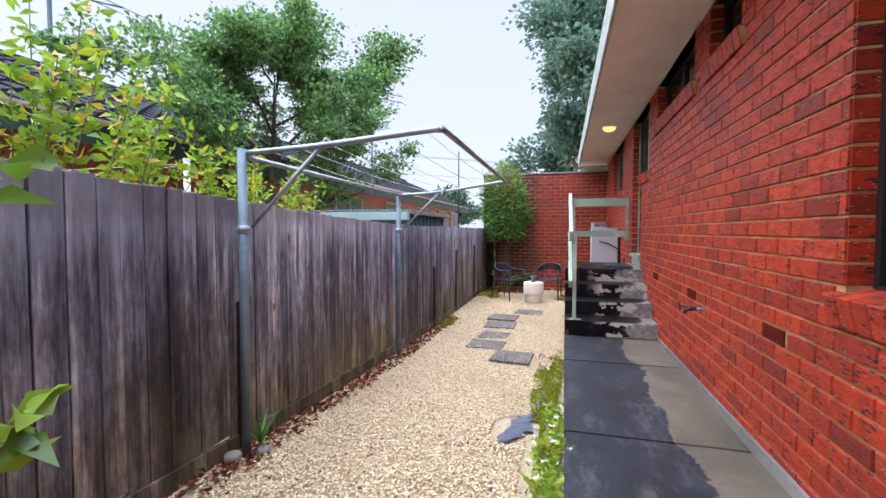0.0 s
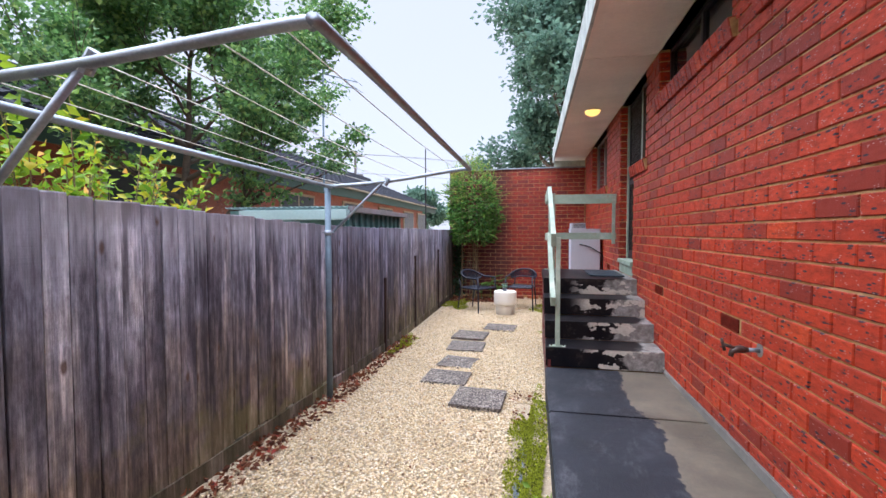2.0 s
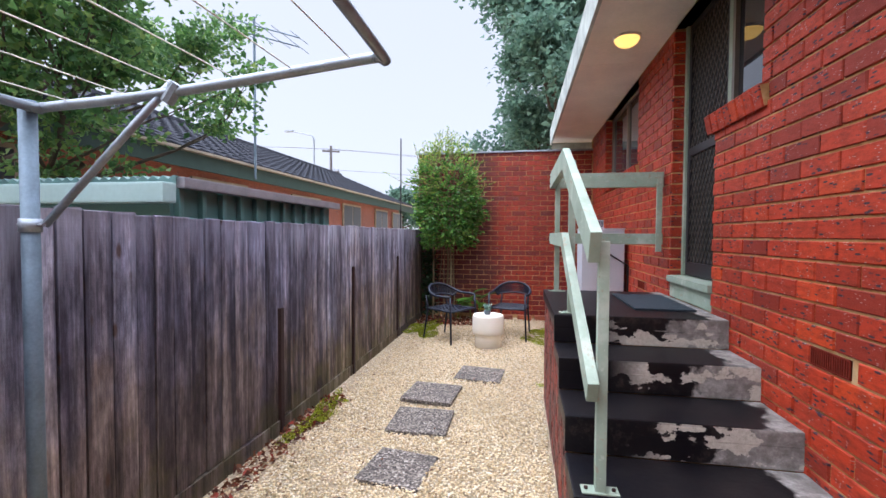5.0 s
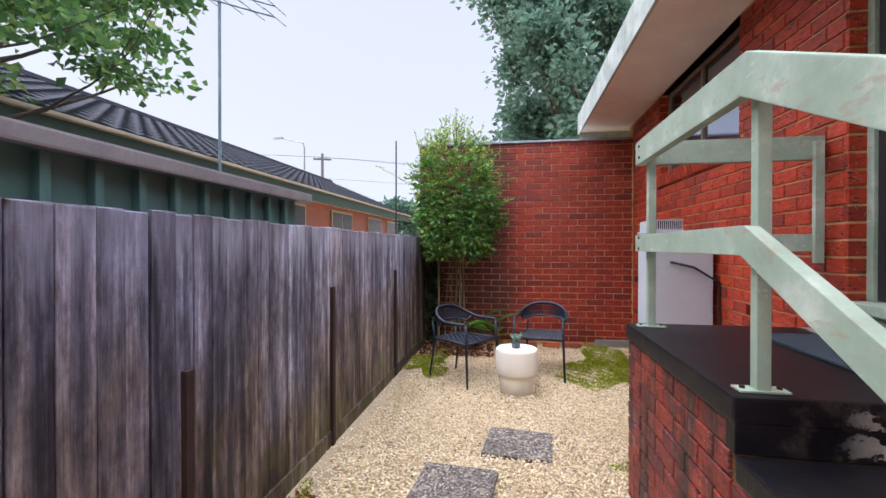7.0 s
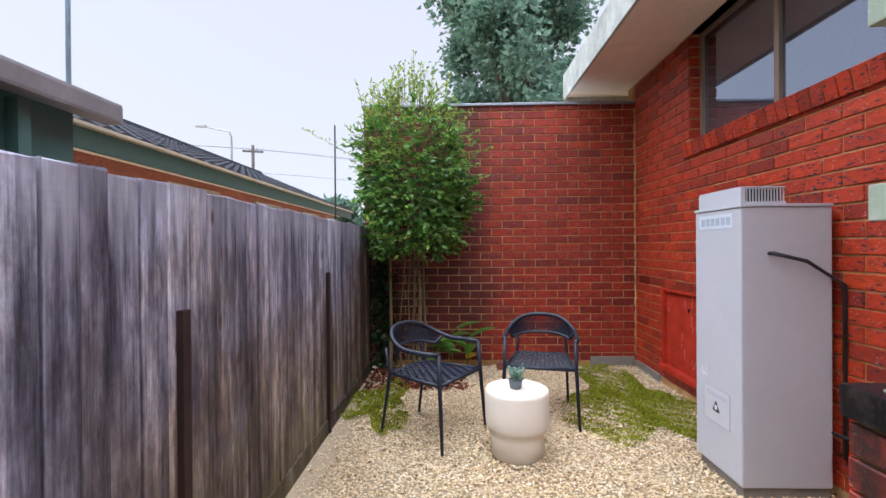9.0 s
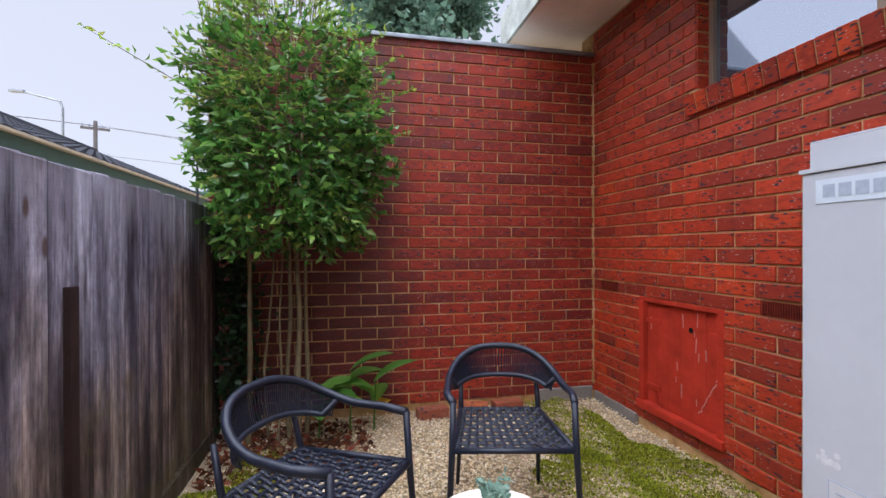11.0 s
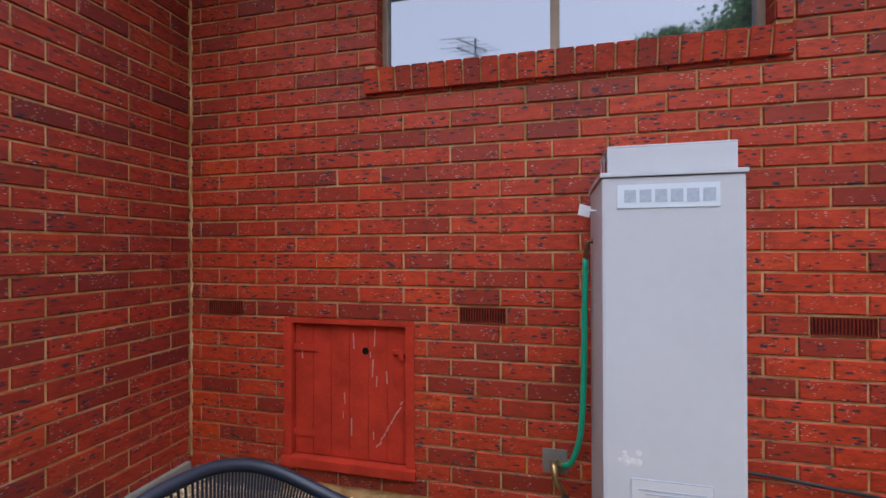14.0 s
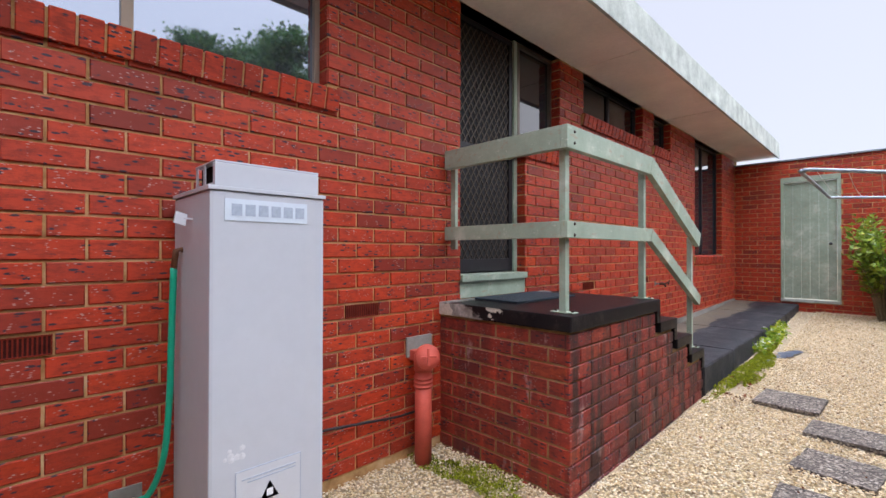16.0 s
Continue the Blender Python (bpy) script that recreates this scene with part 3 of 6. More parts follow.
def ground_z(y):
    """Gravel level: it falls gently from the gate to the end wall."""
    t = min(max(y / 7.0, 0.0), 1.0)
    return 0.25 * (1 - t) ** 1.5 - 0.03


def walk_z(y):
    return 0.25 + max(0.0, 2.5 - y) * 0.035


# openings of the long wall: y0, y1, z0, z1
OPENINGS = {
    "near": (0.78, 2.34, 1.20, SOFFIT_Z),
    "high_small": (3.41, 4.02, 2.63, SOFFIT_Z),
    "high_wide": (4.38, 5.86, 2.63, SOFFIT_Z),
    "sidelight": (6.31, 6.85, 2.17, SOFFIT_Z),
    "door": (6.85, 7.645, PORCH_Z - 0.02, SOFFIT_Z),
    "kitchen": (8.69, 10.45, 2.145, SOFFIT_Z),
    "hatch": (10.25, 10.975, 0.105, 0.885),
}
VENTS = [(2.78, 3.0), (4.22, 4.44), (5.657, 5.877), (8.355, 8.577), (9.80, 10.022), (11.23, 11.45)]


def solid_wall(name, length, z0, z1, thick, holes, m, label, mat=None, before=0.0, after=0.0):
    """A wall slab in local u (x), depth (y, away from the face) and z, cut by rectangular holes."""
    us = sorted({-before, length + after, *[min(max(v, 0), length) for h in holes for v in h[:2]]})
    bm = bmesh.new()
    for a, b in zip(us, us[1:]):
        mid = (a + b) / 2
        cuts = sorted((h[2], h[3]) for h in holes if h[0] <= mid <= h[1])
        z = z0
        for c, d in cuts + [(z1, z1)]:
            if c - z > 0.002:
                add_box(bm, (a, 0, z), (b, thick, c))
            z = max(z, d)
    bmesh.ops.remove_doubles(bm, verts=bm.verts, dist=0.0004)
    bmesh.ops.recalc_face_normals(bm, faces=bm.faces)
    ob = finish(name, bm, mat or MORTAR)
    ob.matrix_basis = m
    return tagged(ob, label, "wall", kind="structure")


def brick_mesh(name, mat, seed):
    """A brick of 230 x 76 mm with worn arrises; only its outer 30 mm are built."""
    rng = random.Random(seed)
    c = 0.004
    outer = [(0, 0), (1, 0), (1, 1), (0, 1)]
    vs, l, h = [], 0.230, 0.076
    for u, z in outer:
        vs.append((u * l, 0.030, z * h))
    for u, z in outer:
        vs.append((u * l + rng.uniform(-0.0008, 0.0008), c + rng.uniform(-0.0006, 0.001), z * h + rng.uniform(-0.0012, 0.0012)))
    for u, z in outer:
        vs.append((u * l + (c if u == 0 else -c), rng.uniform(-0.0012, 0.0012), z * h + (c if z == 0 else -c)))
    fs = [(8, 9, 10, 11)]
    for k in range(4):
        j = (k + 1) % 4
        fs += [(k, j, 4 + j, 4 + k), (4 + k, 4 + j, 8 + j, 8 + k)]
    me = bpy.data.meshes.new(name)
    me.from_pydata(vs, [], fs)
    me.update()
    me.materials.append(mat)
    return me


def courses(length, z0, z1, holes, first=0.0, base=Z_BRICK, skip=None):
    """Stretcher bond: (u, z, width fraction) of every whole or cut brick."""
    out = []
    n0 = math.floor((z0 - base) / COURSE)
    for n in range(n0, math.ceil((z1 - base) / COURSE)):
        z = base + n * COURSE
        if z + 0.05 > z1 or z < z0 - 0.03:
            continue
        u = -first - (LENGTH / 2 if n % 2 else 0) - LENGTH
        while u < length:
            spans = [(max(u, 0.0), min(u + 0.230, length))]
            for h in holes:
                if h[2] < z + 0.045 and h[3] > z + 0.03:
                    nxt = []
                    for a, b in spans:
                        if h[0] >= b or h[1] <= a:
                            nxt.append((a, b))
                        else:
                            nxt += [(a, h[0]), (h[1], b)]
                    spans = nxt
            out += [(a, z, (b - a) / 0.230) for a, b in spans if b - a > 0.035]
            u += LENGTH
    return out


BRICKS_MADE = {}


def lay(wall, bricks, mat, near, rng_seed=1, proud=0.009):
    """Lay bricks on a wall: those for which near(u, z) holds are objects of their own, the rest one joined piece."""
    if mat.name not in BRICKS_MADE:
        BRICKS_MADE[mat.name] = [brick_mesh("brick", mat, s) for s in range(4)]
    kinds = BRICKS_MADE[mat.name]
    rng = random.Random(rng_seed)
    single = [b for b in bricks if near(b[0], b[1])]
    single = single[:300]
    chosen = set(single)
    for u, z, w in single:
        ob = new("brick", rng.choice(kinds))
        ob.parent = wall
        ob.matrix_basis = Matrix.Translation((u, rng.uniform(-0.002, 0.0015) - proud, z)) @ Matrix.Diagonal((w, 1, 1, 1))
    rest = [b for b in bricks if b not in chosen]
    if rest:
        vs, fs = [], []
        for u, z, w in rest:
            me = rng.choice(kinds)
            o, dy = len(vs), rng.uniform(-0.002, 0.0015) - proud
            vs += [(u + v.co.x * w, v.co.y + dy, z + v.co.z) for v in me.vertices]
            fs += [tuple(o + i for i in p.vertices) for p in me.polygons]
        me = bpy.data.meshes.new("brickwork")
        me.from_pydata(vs, [], fs)
        me.update()
        me.materials.append(mat)
        ob = new("brickwork", me)
        ob.parent = wall
        tagged(ob, "courses of red pressed bricks", kind="stuff")


def on_wall(y):
    """Local frame of the long wall: u runs from its gate end to the end wall, depth goes into the house."""
    return Matrix(((0, 1, 0, W), (1, 0, 0, y), (0, 0, 1, 0), (0, 0, 0, 1)))


# ---- ground ----
def build_ground():
    """One sheet out to the horizon; fine under the yard."""
    xs = [-600, -60, -12, -4, FENCE - 0.1, -1.4, -0.9, -0.4, 0.02, 1.3, 8, 60, 600]
    ys = [-600, -60, -8, -1, 0, 1, 2, 3, 4, 5, 6, 7, 8, 10, 12, 16, 40, 200, 600]
    bm = bmesh.new()
    grid = [[bm.verts.new((x, y, ground_z(y) - 0.012)) for x in xs] for y in ys]
    for j in range(len(ys) - 1):
        for i in range(len(xs) - 1):
            bm.faces.new((grid[j][i], grid[j][i + 1], grid[j + 1][i + 1], grid[j + 1][i]))
    ob = finish("ground", bm, SOIL)
    tagged(ob, "sandy soil bed under cream gravel", "ground", kind="structure")


PAVERS = [(-0.54, 5.27, 0.43, 0.45, -3, 0.036), (-0.92, 5.80, 0.43, 0.37, -3, 0.03), (-0.91, 6.40, 0.39, 0.39, -8, 0.015), (-0.92, 7.08, 0.45, 0.43, 0, 0.03), (-0.95, 7.67, 0.45, 0.46, -5, 0.035), (-0.58, 8.33, 0.46, 0.45, -5, 0.015)]


def in_paver(x, y):
    r = np.zeros(len(x), bool)
    for px, py, w, d, a, _ in PAVERS:
        c, s = math.cos(radians(-a)), math.sin(radians(-a))
        u, v = (x - px) * c - (y - py) * s, (x - px) * s + (y - py) * c
        r |= (np.abs(u) < w / 2 - 0.005) & (np.abs(v) < d / 2 - 0.005)
    return r


def build_gravel():
    """Crushed cream stones lying over one another, too many to count."""
    rng = np.random.default_rng(5)
    n = 215000
    x = rng.uniform(FENCE + 0.03, 1.0, n)
    y = rng.uniform(NEAR, BACK - 0.02, n)
    keep = ((x < 0.02) | (y > PORCH_Y1)) & ~in_paver(x, y)
    # thinner along the fence, in the moss and in the planted strip beside the path
    edge = np.clip((x - FENCE - 0.05) / 0.22, 0.12, 1)
    strip = np.where((x > -0.22) & (y < 5.3), 0.05, 1.0)
    hole = np.where((((x + 0.34) / 0.13) ** 2 + ((y - 3.38) / 0.26) ** 2) < 1, 0.03, 1.0)
    corner = np.where((y > 10.2) & (x > 0.15), 0.45, 1.0) * np.where((y > 10.9) & (x < -0.6), 0.35, 1.0)
    keep &= rng.uniform(size=n) < edge * strip * hole * corner
    x, y = x[keep], y[keep]
    n = len(x)
    # crushed stone: a blunt eight-sided chip
    base = np.array([(1, 0, 0.1), (0, 1, -0.1), (-1, 0, 0.1), (0, -1, -0.1), (0.1, 0.1, 0.85), (0, 0, -0.85)])
    tri = np.array([(0, 1, 4), (1, 2, 4), (2, 3, 4), (3, 0, 4), (1, 0, 5), (2, 1, 5), (3, 2, 5), (0, 3, 5)])
    z = np.array([ground_z(v) for v in y])
    size = rng.uniform(0.0055, 0.0100, n)
    big = rng.uniform(size=n) < 0.06
    size[big] *= 1.35
    sc = size[:, None] * rng.uniform(0.7, 1.2, (n, 3)) * np.array([1.1, 1.1, 0.72])
    ang = rng.uniform(0, math.tau, n)
    p = base[None] * (1 + rng.uniform(-0.30, 0.30, (n, len(base), 1)))
    p = p * sc[:, None, :]
    ca, sa = np.cos(ang)[:, None], np.sin(ang)[:, None]
    px, py = p[..., 0] * ca - p[..., 1] * sa, p[..., 0] * sa + p[..., 1] * ca
    hump = 0.012 * np.sin(x * 5.1 + 1.3 * y) * np.sin(y * 2.7)
    v = np.stack([px + x[:, None], py + y[:, None], p[..., 2] + (z + hump * 0.6 + rng.uniform(-0.006, 0.012, n))[:, None]], axis=-1)
    faces = (np.arange(n)[:, None, None] * len(base) + tri[None]).reshape(-1, 3)
    ob = raw_mesh("gravel", v.reshape(-1, 3), faces, PEBBLE)
    tagged(ob, "loose cream and honey coloured crushed gravel", "gravel", kind="stuff")


def build_pavers():
    for px, py, w, d, a, lift in PAVERS:
        bm = box((-w / 2, -d / 2, -0.03), (w / 2, d / 2, 0.0), 0.006)
        ob = finish("stepping_stone", bm, AGGREGATE)
        ob.matrix_basis = pose(px, py, ground_z(py) + lift, random.uniform(-1, 1), random.uniform(-1, 1), a)
        tagged(ob, "square exposed-aggregate concrete paver laid in gravel", "paver", "stepping stones")


def build_walkway():
    root = thing("pavement", "damp dark concrete path along the brick wall", "path", kind="structure")
    ys = [NEAR + 0.01, 1.25, 3.05, 4.55, PORCH_Y0 - 3 * TREAD]
    for y0, y1 in zip(ys, ys[1:]):
        bm = bmesh.new()
        vs = add_box(bm, (0.02, y0 + 0.004, -0.1), (W + 0.02, y1 - 0.004, 0.0))
        for v in vs:
            if v.co.z > -0.01:
                v.co.z = walk_z(v.co.y)
        bmesh.ops.recalc_face_normals(bm, faces=bm.faces)
        bmesh.ops.bevel(bm, geom=[e for e in bm.edges], offset=0.008, segments=2, affect="EDGES")
        part("slab", bm, WALKWAY, root)


# ---- house ----
def build_long_wall():
    y0 = NEAR
    length = BACK - y0
    holes = [(a - y0, b - y0, c, d) for a, b, c, d in OPENINGS.values()]
    wall = solid_wall("wall_east", length, -0.2, SOFFIT_Z + 0.05, 0.24, holes, on_wall(y0) @ Matrix.Translation((0, 0.006, 0)), "long red brick house wall with pale raked mortar joints", None, 0.2, 0.2)
    cut = list(holes)
    for a, b, c, d in [(v[0] - y0, v[1] - y0, 0.885, 0.968) for v in VENTS]:
        cut.append((a - 0.008, b + 0.008, c, d))
    # projecting sills take the place of a course and a half
    for key in ("near", "high_small", "high_wide", "sidelight", "kitchen"):
        a, b, c, d = OPENINGS[key]
        cut.append((a - y0 - 0.06, b - y0 + 0.06, c - 0.072, c))
    bricks = courses(length, 0.0, SOFFIT_Z, cut, first=0.22)
    bricks = [b for b in bricks if not (b[0] + y0 < PORCH_Y0 - 3 * TREAD and b[1] < 0.20) and not (PORCH_Y0 - TREAD < b[0] + y0 < PORCH_Y1 - 0.2 and b[1] < 0.7)]
    lay(wall, bricks, BRICK, lambda u, z: 8.0 < u + y0 < 10.9 and 0.2 < z < 2.1, 3)
    # reveals: half bricks on the sides of every opening
    for key, (a, b, c, d) in OPENINGS.items():
        if key in ("hatch",):
            continue
        for yy, way in ((a, 1), (b, -1)):
            if (key, way) in (("sidelight", -1),):
                continue
            z_to = d
            z_from = c
            if (key, way) == ("door", 1):
                z_to = OPENINGS["sidelight"][2]
            rows = [(0.0 if n % 2 else 0.0, z, 0.105 / 0.230) for n, z in enumerate(np.arange(Z_BRICK, z_to - 0.05, COURSE)) if z > z_from - 0.03]
            m = Matrix(((1, 0, 0, W + 0.004), (0, way, 0, yy), (0, 0, 1, 0), (0, 0, 0, 1)))
            if way == 1:
                m = Matrix(((1, 0, 0, W + 0.004), (0, -1, 0, yy + 0.004), (0, 0, 1, 0), (0, 0, 0, 1)))
            else:
                m = Matrix(((1, 0, 0, W + 0.004), (0, 1, 0, yy - 0.004), (0, 0, 1, 0), (0, 0, 0, 1)))
            kinds = BRICKS_MADE[BRICK.name]
            vs, fs = [], []
            for u, z, w in rows:
                me = kinds[len(vs) % 4]
                o = len(vs)
                vs += [m @ Vector((u + v.co.x * w, v.co.y, z + v.co.z)) for v in me.vertices]
                fs += [tuple(o + i for i in p.vertices) for p in me.polygons]
            me = bpy.data.meshes.new("reveal")
            me.from_pydata(vs, [], fs)
            me.update()
            me.materials.append(BRICK)
            ob = new("reveal", me)
            ob.parent = wall
            ob.matrix_parent_inverse = wall.matrix_basis.inverted()
    return wall


def build_sill(key, slope=True):
    """Brick-on-edge sill: bricks set side by side, sloping outwards."""
    a, b, c, d = OPENINGS[key]
    root = thing("trim", "brick-on-edge window sill of red bricks", "sill", pose(W - 0.018, a - 0.055, c), kind="structure")
    total = b - a + 0.11
    n = max(2, round(total / 0.086))
    step = total / n
    tilt = pose(0, 0, 0, 0, -12, 0)
    part("bed", box((-0.022, 0.004, -0.112), (0.11, total - 0.004, -0.008), 0, tilt), MORTAR, root)
    kind = None
    for k in range(n):
        if kind is None:
            ob = part("brick", box((-0.032, 0, -0.118), (0.113, step - 0.009, 0.0), 0.004, tilt, 1), BRICK, root)
            kind = ob.data
        else:
            ob = new("brick", kind)
            ob.parent = root
        ob.matrix_basis = Matrix.Translation((random.uniform(-0.002, 0.002), k * step + 0.0045, 0))


def build_window(name, key, splits, label, blind=None, mat=None, pane=None):
    """Aluminium window set back in its opening: outer frame, mullions, panes."""
    a, b, c, d = OPENINGS[key]
    x = W + 0.085
    root = thing(name, label, "window", pose(x, a, c), kind="structure")
    w, h, t = b - a, d - c, 0.035
    mat = mat or BRONZE
    part("window_frame", box((0, 0.002, 0.002), (0.06, w - 0.002, t), 0.003), mat, root)
    part("window_frame", box((0, 0.002, h - t), (0.06, w - 0.002, h - 0.002), 0.003), mat, root)
    part("window_frame", box((0, 0.002, t), (0.06, t, h - t), 0.003), mat, root)
    part("window_frame", box((0, w - t, t), (0.06, w - 0.002, h - t), 0.003), mat, root)
    ys = [t] + [s * w for s in splits] + [w - t]
    for s in splits:
        part("mullion", box((0.004, s * w - 0.022, t), (0.056, s * w + 0.022, h - t), 0.003), mat, root)
    for y0, y1 in zip(ys, ys[1:]):
        part("pane", box((0.026, y0, t), (0.032, y1, h - t)), pane or GLASS, root, "reflective glass pane")
    if blind:
        part("blind", box((0.05, blind[0] * w, t), (0.058, blind[1] * w, h - t)), CURTAIN, root, "pale drawn blind")
    return root


def build_end_wall():
    length = W - (FENCE - 0.10)
    m = Matrix(((1, 0, 0, FENCE - 0.10), (0, 1, 0, BACK), (0, 0, 1, 0), (0, 0, 0, 1)))
    wall = solid_wall("wall_north", length, -0.2, WALL_TOP - 0.03, 0.23, [], m @ Matrix.Translation((0, 0.004, 0)), "red brick end wall with tan mortar joints", None, 0.0, 0.2)
    bricks = courses(length, 0.03, WALL_TOP - 0.03, [], first=0.02)
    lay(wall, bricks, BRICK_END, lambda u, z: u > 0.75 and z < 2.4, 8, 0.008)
    cap = finish("trim", box((FENCE - 0.12, BACK - 0.03, WALL_TOP - 0.03), (W - 0.002, BACK + 0.27, WALL_TOP), 0.006), GALV)
    tagged(cap, "thin grey metal capping along the top of the end wall", "capping", kind="structure")
    foot = finish("trim", box((0.50, BACK - 0.03, -0.15), (W - 0.03, BACK + 0.02, 0.07), 0.01), CEMENT)
    tagged(foot, "rough cement footing at the base of the end wall", "footing", kind="structure")


def build_gate_wall():
    x0 = -3.2
    length = W - x0
    m = Matrix(((-1, 0, 0, W), (0, -1, 0, NEAR), (0, 0, 1, 0), (0, 0, 0, 1)))
    gate = (0.72, 1.545, 0.38, 2.62)
    top = 2.95
    wall = solid_wall("wall_south", length, -0.2, top - 0.03, 0.23, [gate], m @ Matrix.Translation((0, 0.006, 0)), "red brick wall with a painted gate at the start of the yard", None, 0.2, 0.0)
    lay(wall, courses(length, 0.05, top - 0.03, [gate], first=0.11), BRICK, lambda u, z: u < 2.3 and 0.5 < z < 2.0, 12, 0.006)
    cap = finish("trim", box((x0, NEAR - 0.26, top - 0.03), (W - 0.002, NEAR + 0.03, top), 0.006), GALV)
    tagged(cap, "thin grey metal capping along the top of the gate wall", "capping", kind="structure")
    root = thing("door_1", "closed faded green timber gate in the brick wall", "gate", pose(W - gate[0] - 0.82, NEAR, 0), kind="structure")
    for k in range(6):
        part("board", box((0.05 + k * 0.12, -0.05, 0.44), (0.05 + k * 0.12 + 0.117, -0.025, 2.52), 0.003), FADED_GREEN, root)
    part("jamb", box((0.0, -0.09, 0.40), (0.045, 0.012, 2.6), 0.004), FADED_GREEN, root)
    part("jamb", box((0.775, -0.09, 0.40), (0.82, 0.012, 2.6), 0.004), FADED_GREEN, root)
    part("head", box((0.0, -0.09, 2.53), (0.82, 0.014, 2.62), 0.004), FADED_GREEN, root)
    part("threshold", box((0.0, -0.12, 0.38), (0.82, 0.03, 0.43), 0.004), FASCIA, root, "pale threshold board")
    part("door_handle", lathe([(0.0, 0), (0.022, 0), (0.022, 0.01), (0.012, 0.02), (0.024, 0.05), (0.02, 0.065), (0.0, 0.067)], 16, pose(0.13, -0.024, 1.42, -90)), DARK_METAL, root, "black gate knob", True)


def build_eave():
    root = thing("ceiling", "cream painted eave lining under the roof edge", "eave", kind="structure")
    x0 = 0.32
    y0, y1 = NEAR - 0.2, 11.98
    bm = bmesh.new()
    cuts = [y0, 1.4, 3.6, 5.95, 8.3, 10.6, y1]
    for a, b in zip(cuts, cuts[1:]):
        add_box(bm, (x0 + 0.03, a + 0.003, SOFFIT_Z), (W + 0.3, b - 0.003, SOFFIT_Z + 0.008))
    part("soffit", bm, SOFFIT, root)
    part("joint_strip", box((x0 + 0.03, 5.935, SOFFIT_Z - 0.006), (W - 0.0, 5.965, SOFFIT_Z + 0.004), 0.002), SOFFIT, root)
    part("joint_strip", box((x0 + 0.03, 3.585, SOFFIT_Z - 0.006), (W - 0.0, 3.615, SOFFIT_Z + 0.004), 0.002), SOFFIT, root)
    part("fascia", box((x0, y0, SOFFIT_Z - 0.03), (x0 + 0.028, y1, SOFFIT_Z + 0.262), 0.004), FASCIA, root, "mildew-stained white fascia board")
    part("barge_end", box((x0 + 0.03, y1 - 0.02, WALL_TOP + 0.002), (W + 0.3, y1 + 0.004, SOFFIT_Z + 0.2), 0.003), FASCIA, root, "white end board under the eave")
    roof = tagged(finish("roof", bm_roof(x0, y0, y1), TILE), "dark tiled house roof above the eave", "roof", kind="structure")


def bm_roof(x0, y0, y1):
    bm = bmesh.new()
    vs = add_box(bm, (x0 + 0.004, y0 + 0.01, SOFFIT_Z + 0.241), (7.0, y1 - 0.01, SOFFIT_Z + 0.26))
    for v in vs:
        v.co.z += max(0.0, v.co.x - x0) * 0.12
    bmesh.ops.recalc_face_normals(bm, faces=bm.faces)
    return bm


def build_house_back():
    """Plain dark walls added unseen behind the opaque windows, so that nothing shines through."""
    ob = finish("backing_wall", box((W + 1.2, NEAR - 0.1, -0.1), (W + 1.3, BACK + 0.3, SOFFIT_Z + 0.2)), DARK_ROOM)
    tagged(ob, "added unseen dark wall that blocks light behind the windows", "wall", kind="structure")
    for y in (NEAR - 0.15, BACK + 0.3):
        ob = finish("backing_wall", box((W + 0.26, y, -0.1), (W + 1.19, y + 0.1, SOFFIT_Z + 0.2)), DARK_ROOM)
        tagged(ob, "added unseen dark wall that blocks light behind the windows", "wall", kind="structure")


